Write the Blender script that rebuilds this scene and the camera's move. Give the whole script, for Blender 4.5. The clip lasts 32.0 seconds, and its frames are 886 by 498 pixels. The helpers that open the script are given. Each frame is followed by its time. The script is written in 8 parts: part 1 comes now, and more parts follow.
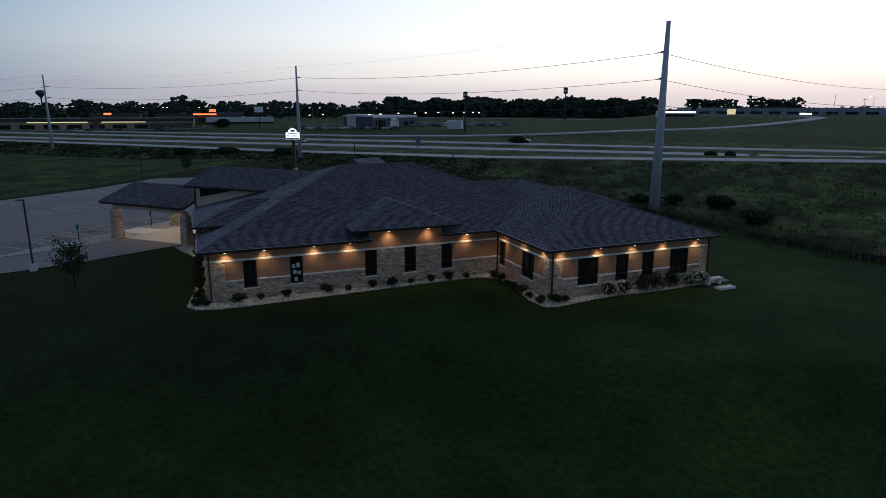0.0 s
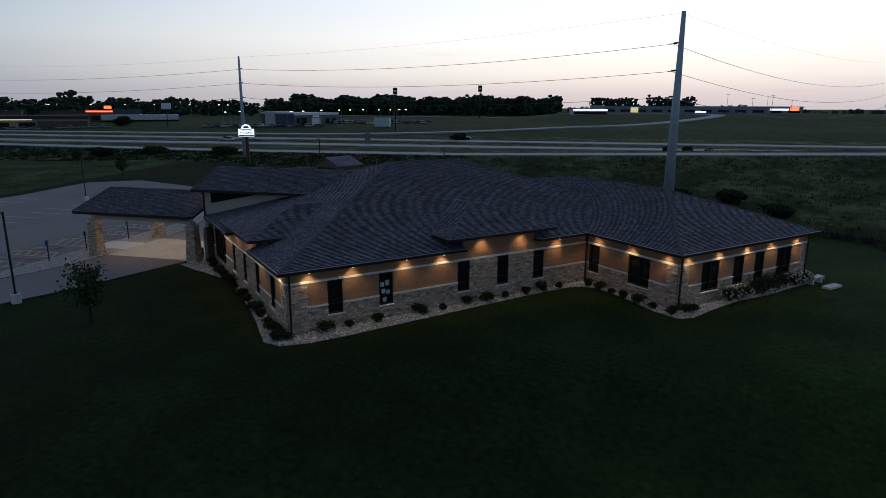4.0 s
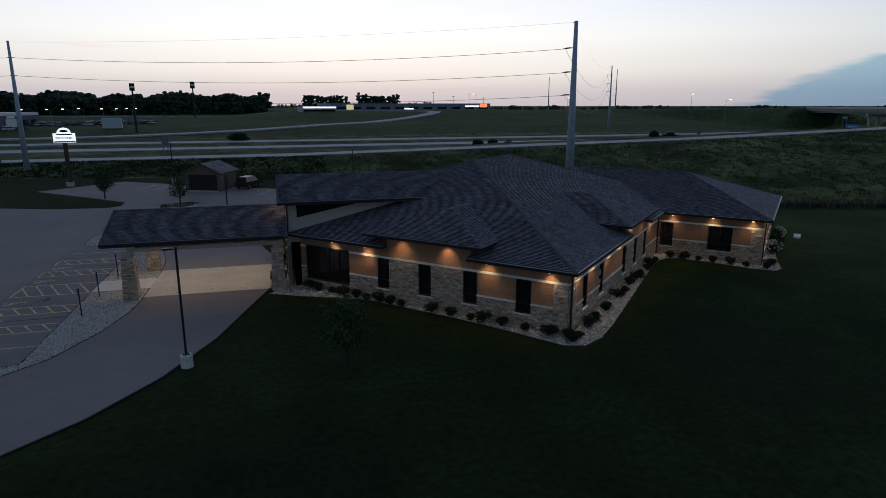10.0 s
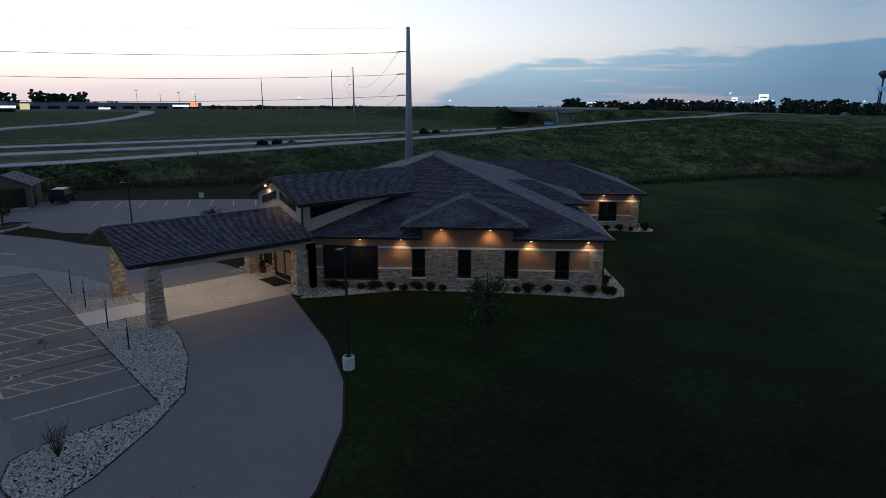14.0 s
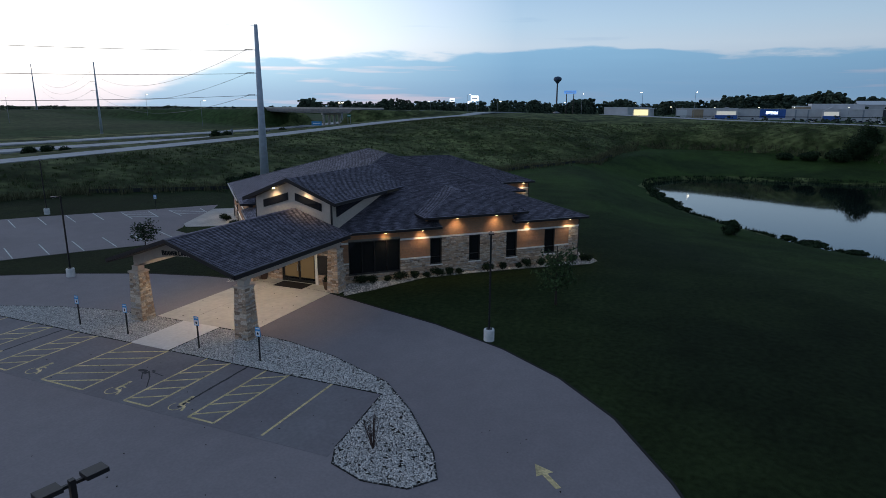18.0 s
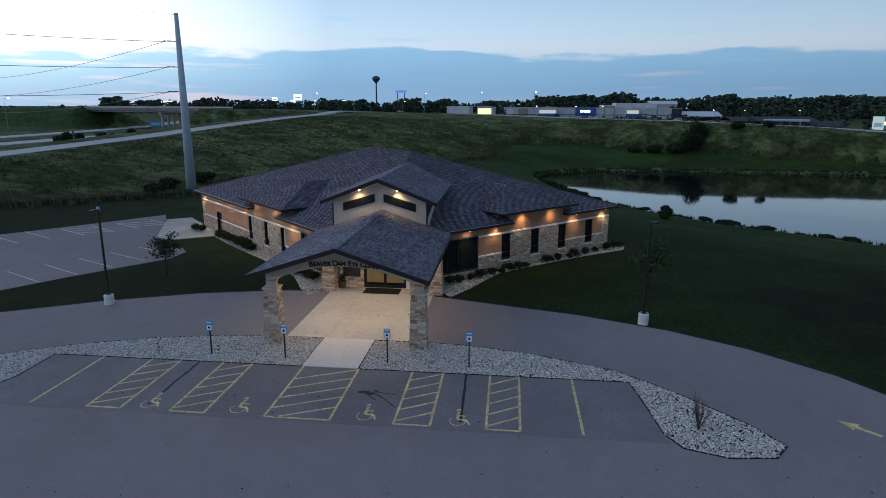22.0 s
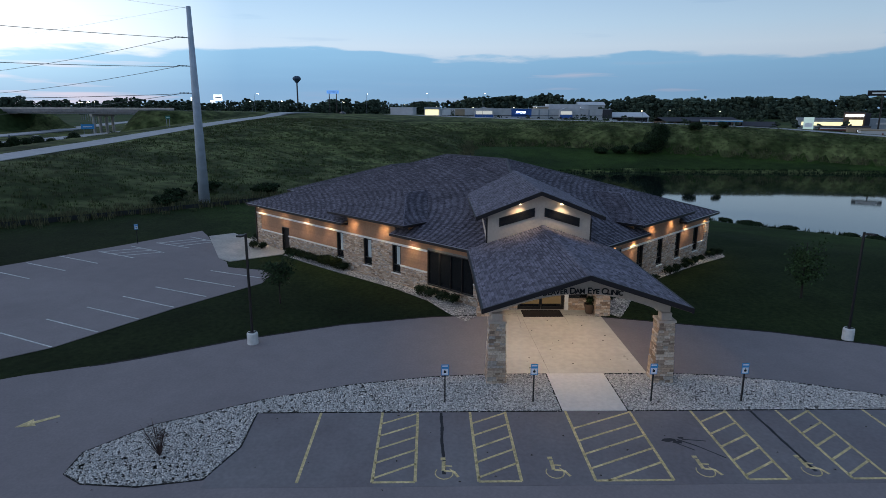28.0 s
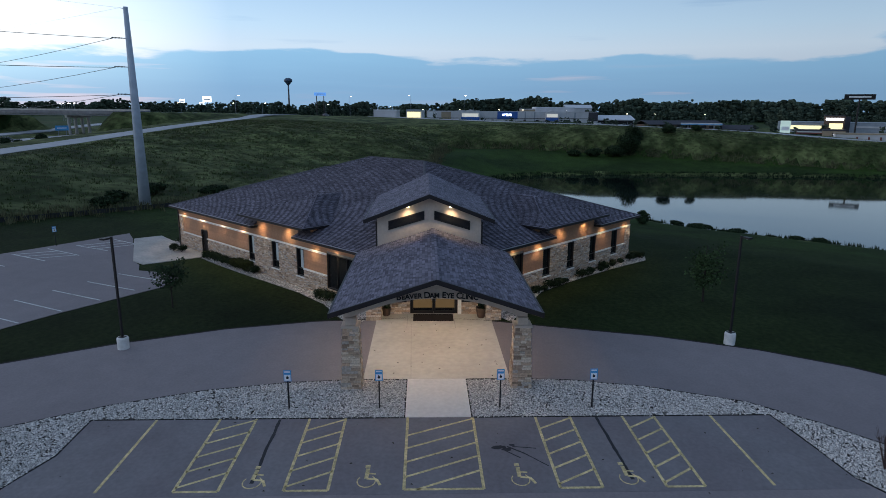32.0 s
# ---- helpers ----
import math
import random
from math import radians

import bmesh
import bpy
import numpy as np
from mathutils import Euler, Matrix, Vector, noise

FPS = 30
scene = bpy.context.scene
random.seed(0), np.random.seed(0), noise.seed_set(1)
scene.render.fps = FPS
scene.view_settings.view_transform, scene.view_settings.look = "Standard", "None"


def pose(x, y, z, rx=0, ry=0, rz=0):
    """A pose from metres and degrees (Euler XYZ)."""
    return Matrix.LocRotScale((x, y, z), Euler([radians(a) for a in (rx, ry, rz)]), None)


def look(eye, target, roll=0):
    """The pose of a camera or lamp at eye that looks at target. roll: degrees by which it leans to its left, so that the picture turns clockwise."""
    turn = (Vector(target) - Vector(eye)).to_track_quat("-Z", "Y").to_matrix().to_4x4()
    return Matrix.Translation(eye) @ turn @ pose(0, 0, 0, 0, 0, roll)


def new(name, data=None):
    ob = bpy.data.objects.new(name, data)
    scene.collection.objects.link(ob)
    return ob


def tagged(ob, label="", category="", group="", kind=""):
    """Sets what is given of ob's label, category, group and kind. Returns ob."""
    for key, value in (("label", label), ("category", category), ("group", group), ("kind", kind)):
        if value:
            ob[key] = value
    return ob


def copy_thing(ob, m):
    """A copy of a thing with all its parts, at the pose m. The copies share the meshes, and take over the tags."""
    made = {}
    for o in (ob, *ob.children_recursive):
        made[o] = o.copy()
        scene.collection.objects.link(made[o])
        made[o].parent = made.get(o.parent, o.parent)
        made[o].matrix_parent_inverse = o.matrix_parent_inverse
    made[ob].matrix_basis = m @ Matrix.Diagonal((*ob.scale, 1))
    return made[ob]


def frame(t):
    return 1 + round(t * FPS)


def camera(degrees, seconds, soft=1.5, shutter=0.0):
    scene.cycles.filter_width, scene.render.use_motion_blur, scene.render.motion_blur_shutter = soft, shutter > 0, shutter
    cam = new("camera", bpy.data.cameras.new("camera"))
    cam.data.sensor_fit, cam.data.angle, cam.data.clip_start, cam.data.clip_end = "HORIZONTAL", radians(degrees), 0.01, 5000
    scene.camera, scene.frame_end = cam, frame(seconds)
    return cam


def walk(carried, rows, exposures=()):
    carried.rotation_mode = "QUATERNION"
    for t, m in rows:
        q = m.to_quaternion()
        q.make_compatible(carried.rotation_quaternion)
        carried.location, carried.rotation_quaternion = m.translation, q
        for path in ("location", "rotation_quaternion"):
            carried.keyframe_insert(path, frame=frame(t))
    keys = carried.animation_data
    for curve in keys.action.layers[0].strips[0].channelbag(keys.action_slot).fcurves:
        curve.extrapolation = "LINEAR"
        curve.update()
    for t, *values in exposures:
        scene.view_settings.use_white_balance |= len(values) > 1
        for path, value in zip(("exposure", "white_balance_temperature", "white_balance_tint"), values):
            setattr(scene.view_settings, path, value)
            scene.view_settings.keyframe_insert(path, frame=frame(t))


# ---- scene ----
cam = camera(71.5, 32.0, soft=0.12)
PATH = [
    (0, (0.054, 1.779, 13.78), (-0.717, 3.569, 13.332), 0.1),
    (0.5, (-1.385, 2.549, 13.711), (-2.146, 4.343, 13.262), 0.3),
    (1, (-2.941, 3.144, 13.612), (-3.679, 4.947, 13.164), 0.3),
    (1.5, (-4.734, 3.559, 13.496), (-5.407, 5.388, 13.047), 0.3),
    (2, (-6.645, 3.772, 13.38), (-7.24, 5.628, 12.932), 0.3),
    (2.5, (-8.7, 3.864, 13.255), (-9.233, 5.739, 12.806), 0.3),
    (3, (-10.817, 3.895, 13.161), (-11.322, 5.778, 12.712), 0.2),
    (3.5, (-13.084, 3.792, 13.059), (-13.574, 5.678, 12.609), 0.2),
    (5.5, (-22.71, 2.862, 12.741), (-23.0, 4.789, 12.29), 0.2),
    (6, (-25.289, 2.639, 12.72), (-25.466, 4.579, 12.269), 0.1),
    (6.5, (-27.975, 2.414, 12.689), (-28.042, 4.361, 12.237), 0.1),
    (7, (-30.731, 2.29, 12.637), (-30.674, 4.237, 12.185), 0.0),
    (7.5, (-33.532, 2.259, 12.609), (-33.341, 4.198, 12.155), 0.0),
    (8, (-36.32, 2.363, 12.631), (-36.035, 4.29, 12.178), 0.0),
    (8.5, (-39.109, 2.565, 12.718), (-38.767, 4.482, 12.264), 0.0),
    (9, (-41.927, 2.879, 12.751), (-41.53, 4.786, 12.299), 0.0),
    (9.5, (-44.714, 3.227, 12.825), (-44.275, 5.125, 12.37), 0.0),
    (10, (-47.421, 3.725, 12.87), (-46.93, 5.609, 12.414), 0.0),
    (10.5, (-50.122, 4.254, 12.915), (-49.551, 6.116, 12.458), 0.0),
    (11, (-52.849, 4.886, 12.909), (-52.198, 6.721, 12.452), 0.1),
    (11.5, (-55.583, 5.694, 12.9), (-54.849, 7.497, 12.443), 0.3),
    (12, (-58.252, 6.556, 12.884), (-57.434, 8.323, 12.427), 0.3),
    (12.5, (-60.838, 7.428, 12.87), (-59.921, 9.146, 12.414), 0.3),
    (13, (-63.357, 8.359, 12.868), (-62.302, 9.997, 12.413), 0.3),
    (13.5, (-65.856, 9.42, 12.842), (-64.661, 10.957, 12.386), 0.3),
    (14, (-68.227, 10.651, 12.78), (-66.922, 12.098, 12.325), 0.2),
    (14.5, (-70.531, 11.978, 12.756), (-69.124, 13.323, 12.3), 0.2),
    (15, (-72.637, 13.399, 12.732), (-71.144, 14.65, 12.278), 0.3),
    (15.5, (-74.661, 14.977, 12.673), (-73.084, 16.121, 12.22), 0.2),
    (17.5, (-82.013, 22.602, 12.708), (-80.231, 23.389, 12.256), 0.2),
    (18, (-83.426, 24.659, 12.733), (-81.632, 25.42, 12.281), 0.2),
    (18.5, (-84.5, 26.766, 12.687), (-82.675, 27.45, 12.236), 0.3),
    (19, (-85.406, 28.935, 12.655), (-83.536, 29.484, 12.204), 0.3),
    (19.5, (-86.194, 31.2, 12.618), (-84.301, 31.661, 12.167), 0.3),
    (20, (-86.788, 33.497, 12.557), (-84.887, 33.923, 12.107), 0.4),
    (20.5, (-87.283, 35.811, 12.539), (-85.377, 36.213, 12.088), 0.3),
    (21, (-87.661, 38.145, 12.488), (-85.747, 38.507, 12.037), 0.3),
    (21.5, (-87.976, 40.521, 12.482), (-86.049, 40.808, 12.031), 0.3),
    (22, (-88.11, 42.944, 12.481), (-86.173, 43.155, 12.029), 0.2),
    (22.5, (-88.176, 45.365, 12.476), (-86.233, 45.498, 12.023), 0.2),
    (23, (-88.157, 47.799, 12.457), (-86.21, 47.863, 12.005), 0.2),
    (23.5, (-87.881, 50.187, 12.404), (-85.933, 50.209, 11.952), 0.2),
    (24, (-87.472, 52.255, 12.367), (-85.524, 52.258, 11.914), 0.1),
    (24.5, (-87.062, 54.022, 12.362), (-85.114, 54.01, 11.91), 0.1),
    (25, (-86.599, 55.509, 12.367), (-84.65, 55.488, 11.917), 0.1),
    (25.5, (-86.178, 56.774, 12.404), (-84.229, 56.745, 11.954), 0.2),
    (26, (-85.839, 57.76, 12.478), (-83.891, 57.726, 12.027), 0.1),
    (26.5, (-85.527, 58.449, 12.529), (-83.579, 58.414, 12.078), 0.0),
    (28.5, (-84.897, 58.521, 12.796), (-82.948, 58.48, 12.348), 0.3),
    (29, (-84.833, 57.771, 12.827), (-82.883, 57.73, 12.382), 0.3),
    (29.5, (-84.788, 56.695, 12.868), (-82.839, 56.648, 12.424), 0.3),
    (30, (-84.738, 55.573, 12.889), (-82.789, 55.512, 12.445), 0.2),
    (30.5, (-84.766, 54.433, 12.898), (-82.816, 54.372, 12.457), 0.4),
    (31, (-84.778, 53.336, 12.874), (-82.828, 53.274, 12.433), 0.4),
    (31.5, (-84.746, 52.399, 12.772), (-82.796, 52.338, 12.332), 0.4),
    (32, (-84.709, 52.044, 12.738), (-82.759, 51.984, 12.296), 0.4),
]
EXPOSURES = [(0.0, -0.25), (4.0, -0.42), (9.0, -0.5), (13.0, -0.37), (15.5, -0.02), (18.0, 0.3), (20.0, 0.45), (22.0, 0.52), (26.0, 0.56), (32.0, 0.56)]
walk(cam, [(t, look(eye, target, roll)) for t, eye, target, roll in PATH], EXPOSURES)

# ---- world: dusk sky after sunset ----
world = bpy.data.worlds.new("dusk_sky")
scene.world = world
world.use_nodes = True


def build_sky():
    nt = world.node_tree
    N, L = nt.nodes, nt.links
    N.clear()

    def math_node(op, a, b=None, clamp=False):
        n = N.new("ShaderNodeMath")
        n.operation, n.use_clamp = op, clamp
        for i, v in enumerate((a, b)):
            if v is None:
                continue
            if hasattr(v, "links"):
                L.new(v, n.inputs[i])
            else:
                n.inputs[i].default_value = v
        return n.outputs[0]

    def ramp(fac, stops):
        n = N.new("ShaderNodeValToRGB")
        e = n.color_ramp.elements
        e[0].position, e[0].color = stops[0][0], (*stops[0][1], 1)
        e[1].position, e[1].color = stops[-1][0], (*stops[-1][1], 1)
        for p, c in stops[1:-1]:
            q = e.new(p)
            q.color = (*c, 1)
        L.new(fac, n.inputs[0])
        return n.outputs[0]

    def mix(fac, a, b, kind="MIX"):
        n = N.new("ShaderNodeMix")
        n.data_type, n.blend_type = "RGBA", kind
        for i, v in ((0, fac), (6, a), (7, b)):
            if hasattr(v, "links"):
                L.new(v, n.inputs[i])
            elif i == 0:
                n.inputs[0].default_value = v
            else:
                n.inputs[i].default_value = (*v, 1)
        return n.outputs[2]

    co = N.new("ShaderNodeTexCoord")
    xyz = N.new("ShaderNodeSeparateXYZ")
    L.new(co.outputs["Generated"], xyz.inputs[0])
    up = math_node("MAXIMUM", xyz.outputs[2], 0.0)
    # closeness in azimuth to the afterglow
    gx, gy = math.sin(radians(GLOW)), math.cos(radians(GLOW))
    dot = math_node("ADD", math_node("MULTIPLY", xyz.outputs[0], gx), math_node("MULTIPLY", xyz.outputs[1], gy))
    flat = math_node("SQRT", math_node("MAXIMUM", math_node("SUBTRACT", 1.0, math_node("MULTIPLY", up, up)), 0.001))
    az = math_node("DIVIDE", dot, flat)
    warm = ramp(up, [(0.0, (1.12, 1.02, 1.08)), (0.02, (1.30, 1.17, 1.18)), (0.05, (1.78, 1.66, 1.55)), (0.10, (2.0, 1.97, 1.92)), (0.17, (1.75, 1.85, 2.05)), (0.30, (1.1, 1.28, 1.6)), (0.55, (0.45, 0.57, 0.80)), (1.0, (0.20, 0.27, 0.40))])
    cool = ramp(up, [(0.0, (0.46, 0.50, 0.62)), (0.03, (0.44, 0.52, 0.66)), (0.09, (0.55, 0.68, 0.82)), (0.12, (0.48, 0.66, 0.84)), (0.20, (0.32, 0.52, 0.78)), (0.45, (0.22, 0.35, 0.57)), (1.0, (0.17, 0.24, 0.37))])
    n = N.new("ShaderNodeMapRange")
    n.inputs[1].default_value, n.inputs[2].default_value = 0.40, 1.01
    L.new(az, n.inputs[0])
    night = N.new("ShaderNodeMapRange")
    night.inputs[1].default_value, night.inputs[2].default_value, night.inputs[3].default_value, night.inputs[4].default_value = -0.45, 0.4, 0.76, 1.06
    L.new(az, night.inputs[0])
    base = mix(n.outputs[0], mix(1.0, cool, night.outputs[0], "MULTIPLY"), warm)
    # low bank of blue cloud with a ragged top, away from the afterglow
    stretch = N.new("ShaderNodeMapping")
    stretch.inputs["Scale"].default_value = (1.0, 1.0, 6.0)
    L.new(co.outputs["Generated"], stretch.inputs[0])
    big = N.new("ShaderNodeTexNoise")
    big.inputs["Scale"].default_value, big.inputs["Detail"].default_value = 2.3, 7
    L.new(stretch.outputs[0], big.inputs["Vector"])
    torn = N.new("ShaderNodeTexNoise")
    torn.inputs["Scale"].default_value, torn.inputs["Detail"].default_value, torn.inputs["Roughness"].default_value = 9.0, 6, 0.62
    L.new(stretch.outputs[0], torn.inputs["Vector"])
    edge = math_node("ADD", math_node("ADD", 0.012, math_node("MULTIPLY", big.outputs["Fac"], 0.10)), math_node("MULTIPLY", torn.outputs["Fac"], 0.026))
    inside = N.new("ShaderNodeMapRange")
    inside.interpolation_type = "SMOOTHSTEP"
    inside.inputs[1].default_value, inside.inputs[2].default_value = -0.005, 0.004
    L.new(math_node("SUBTRACT", edge, up), inside.inputs[0])
    far = N.new("ShaderNodeMapRange")
    far.interpolation_type = "SMOOTHSTEP"
    far.inputs[1].default_value, far.inputs[2].default_value = 0.39, 0.43
    bx, by = math.sin(radians(BANK)), math.cos(radians(BANK))
    baz = math_node("DIVIDE", math_node("ADD", math_node("MULTIPLY", xyz.outputs[0], bx), math_node("MULTIPLY", xyz.outputs[1], by)), flat)
    L.new(math_node("SUBTRACT", math_node("ADD", baz, math_node("ADD", math_node("MULTIPLY", big.outputs["Fac"], 0.12), math_node("MULTIPLY", torn.outputs["Fac"], 0.08))), math_node("MULTIPLY", up, 1.9)), far.inputs[0])
    streak = N.new("ShaderNodeMapping")
    streak.inputs["Scale"].default_value = (1.6, 1.6, 26.0)
    L.new(co.outputs["Generated"], streak.inputs[0])
    fine = N.new("ShaderNodeTexNoise")
    fine.inputs["Scale"].default_value, fine.inputs["Detail"].default_value = 2.0, 5
    L.new(streak.outputs[0], fine.inputs["Vector"])
    bankc = ramp(fine.outputs["Fac"], [(0.30, (0.02, 0.12, 0.26)), (0.55, (0.04, 0.18, 0.33)), (0.72, (0.10, 0.25, 0.40)), (0.80, (0.40, 0.44, 0.52))])
    veil = mix(1.0, base, (0.46, 0.79, 1.0), "MULTIPLY")
    sky = mix(math_node("MULTIPLY", math_node("MULTIPLY", inside.outputs[0], far.outputs[0]), 0.84), base, mix(0.22, veil, bankc))
    hole = N.new("ShaderNodeMapRange")
    hole.inputs[1].default_value, hole.inputs[2].default_value, hole.inputs[4].default_value = 0.40, 0.32, 0.75
    L.new(fine.outputs["Fac"], hole.inputs[0])
    sky = mix(math_node("MULTIPLY", hole.outputs[0], inside.outputs[0]), sky, mix(1.0, base, (0.98, 0.88, 0.90), "MULTIPLY"))
    wisp = N.new("ShaderNodeMapRange")
    wisp.inputs[1].default_value, wisp.inputs[2].default_value, wisp.inputs[4].default_value = 0.62, 0.72, 0.4
    L.new(fine.outputs["Fac"], wisp.inputs[0])
    sky = mix(math_node("MULTIPLY", wisp.outputs[0], far.outputs[0]), sky, mix(1.0, base, (0.62, 0.72, 0.84), "MULTIPLY"))
    # clear air of the low sun, added beneath
    air = N.new("ShaderNodeTexSky")
    air.sky_type, air.sun_disc = "NISHITA", False
    air.sun_elevation, air.sun_rotation = radians(1.0), radians(GLOW)
    sky = mix(0.004, sky, air.outputs[0], "ADD")
    bg = N.new("ShaderNodeBackground")
    bg.inputs["Strength"].default_value = SKY
    L.new(sky, bg.inputs["Color"])
    out = N.new("ShaderNodeOutputWorld")
    L.new(bg.outputs[0], out.inputs["Surface"])


GLOW, BANK, SKY = 7.0, 112.0, 0.75
build_sky()

# ---- materials ----
MATS = {}


def material(name, colour, rough=0.8, metal=0.0, noise_scale=0.0, vary=0.0, bump=0.0, bump_scale=0.0, second=None, patch=0.0, per_object=0.0, per_island=0.0, emit=None, power=0.0, spec=0.3):
    """A node material: base colour varied by noise at two scales, by piece, with a fine bump."""
    m = bpy.data.materials.new(name)
    m.use_nodes = True
    N, L = m.node_tree.nodes, m.node_tree.links
    b = N["Principled BSDF"]
    b.inputs["Roughness"].default_value, b.inputs["Metallic"].default_value = rough, metal
    b.inputs["Specular IOR Level"].default_value = spec
    co = N.new("ShaderNodeTexCoord")

    def noise_at(scale, detail=5):
        n = N.new("ShaderNodeTexNoise")
        n.inputs["Scale"].default_value, n.inputs["Detail"].default_value = scale, detail
        L.new(co.outputs["Object"], n.inputs["Vector"])
        return n.outputs["Fac"]

    def mix(fac, a, c, kind="MIX"):
        n = N.new("ShaderNodeMix")
        n.data_type, n.blend_type = "RGBA", kind
        for i, v in ((0, fac), (6, a), (7, c)):
            if hasattr(v, "links"):
                L.new(v, n.inputs[i])
            elif i == 0:
                n.inputs[0].default_value = v
            else:
                n.inputs[i].default_value = (*v, 1)
        return n.outputs[2]

    def grey(fac, lo, hi):
        n = N.new("ShaderNodeMapRange")
        n.inputs[1].default_value, n.inputs[2].default_value, n.inputs[3].default_value, n.inputs[4].default_value = 0.3, 0.7, lo, hi
        L.new(fac, n.inputs[0])
        return n.outputs[0]

    col = tuple(colour)
    if second:
        n = N.new("ShaderNodeMapRange")
        n.inputs[1].default_value, n.inputs[2].default_value = 0.42, 0.6
        L.new(noise_at(patch or 0.3, 6), n.inputs[0])
        col = mix(n.outputs[0], col, tuple(second))
    if vary:
        col = mix(1.0, col, grey(noise_at(noise_scale or 8.0), 1 - vary, 1 + vary), "MULTIPLY")
        col = mix(1.0, col, grey(noise_at((noise_scale or 8.0) / 9), 1 - vary * 0.6, 1 + vary * 0.6), "MULTIPLY")
    if per_object:
        oi = N.new("ShaderNodeObjectInfo")
        n = N.new("ShaderNodeMapRange")
        n.inputs[3].default_value, n.inputs[4].default_value = 1 - per_object, 1 + per_object
        L.new(oi.outputs["Random"], n.inputs[0])
        col = mix(1.0, col, n.outputs[0], "MULTIPLY")
    if per_island:
        g = N.new("ShaderNodeNewGeometry")
        n = N.new("ShaderNodeMapRange")
        n.inputs[3].default_value, n.inputs[4].default_value = 1 - per_island, 1 + per_island
        L.new(g.outputs["Random Per Island"], n.inputs[0])
        col = mix(1.0, col, n.outputs[0], "MULTIPLY")
    if hasattr(col, "links"):
        L.new(col, b.inputs["Base Color"])
    else:
        b.inputs["Base Color"].default_value = (*col, 1)
    if bump:
        bp = N.new("ShaderNodeBump")
        bp.inputs["Strength"].default_value, bp.inputs["Distance"].default_value = bump, 0.02
        L.new(noise_at(bump_scale or 40.0, 4), bp.inputs["Height"])
        L.new(bp.outputs[0], b.inputs["Normal"])
    if emit:
        b.inputs["Emission Color"].default_value = (*emit, 1)
        b.inputs["Emission Strength"].default_value = power
    MATS[name] = m
    return m


def shingle_material(name, dark, light):
    """Asphalt shingles: courses that follow the slope, tabs of mixed tone."""
    m = bpy.data.materials.new(name)
    m.use_nodes = True
    N, L = m.node_tree.nodes, m.node_tree.links
    b = N["Principled BSDF"]
    b.inputs["Roughness"].default_value = 0.85
    b.inputs["Specular IOR Level"].default_value = 0.25
    uv = N.new("ShaderNodeUVMap")
    uv.uv_map = "courses"
    br = N.new("ShaderNodeTexBrick")
    br.inputs["Scale"].default_value = 1.0
    br.inputs["Brick Width"].default_value, br.inputs["Row Height"].default_value = 0.30, 0.146
    br.inputs["Mortar Size"].default_value, br.inputs["Bias"].default_value = 0.0, 0.0
    br.inputs["Color1"].default_value, br.inputs["Color2"].default_value = (*dark, 1), (*light, 1)
    L.new(uv.outputs[0], br.inputs["Vector"])
    # the shadow line at the butt of each course, multiplied into the colour
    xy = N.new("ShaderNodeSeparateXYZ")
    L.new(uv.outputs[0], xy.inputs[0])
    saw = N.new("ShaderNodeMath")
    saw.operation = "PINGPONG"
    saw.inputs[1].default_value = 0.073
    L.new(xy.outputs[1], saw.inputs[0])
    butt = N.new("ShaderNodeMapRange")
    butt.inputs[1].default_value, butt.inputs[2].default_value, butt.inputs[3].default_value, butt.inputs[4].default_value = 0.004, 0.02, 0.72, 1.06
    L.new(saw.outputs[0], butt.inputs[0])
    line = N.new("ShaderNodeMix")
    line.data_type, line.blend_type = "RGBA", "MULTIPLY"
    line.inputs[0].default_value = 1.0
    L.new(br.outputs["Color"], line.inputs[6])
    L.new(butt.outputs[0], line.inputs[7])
    ns = N.new("ShaderNodeTexNoise")
    ns.inputs["Scale"].default_value, ns.inputs["Detail"].default_value = 0.55, 6
    L.new(uv.outputs[0], ns.inputs["Vector"])
    mr = N.new("ShaderNodeMapRange")
    mr.inputs[1].default_value, mr.inputs[2].default_value, mr.inputs[3].default_value, mr.inputs[4].default_value = 0.3, 0.7, 0.8, 1.2
    L.new(ns.outputs["Fac"], mr.inputs[0])
    mx = N.new("ShaderNodeMix")
    mx.data_type, mx.blend_type = "RGBA", "MULTIPLY"
    mx.inputs[0].default_value = 1.0
    L.new(line.outputs[2], mx.inputs[6])
    L.new(mr.outputs[0], mx.inputs[7])
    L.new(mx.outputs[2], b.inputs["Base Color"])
    bp = N.new("ShaderNodeBump")
    bp.inputs["Strength"].default_value, bp.inputs["Distance"].default_value = 0.6, 0.02
    L.new(butt.outputs[0], bp.inputs["Height"])
    L.new(bp.outputs[0], b.inputs["Normal"])
    MATS[name] = m
    return m


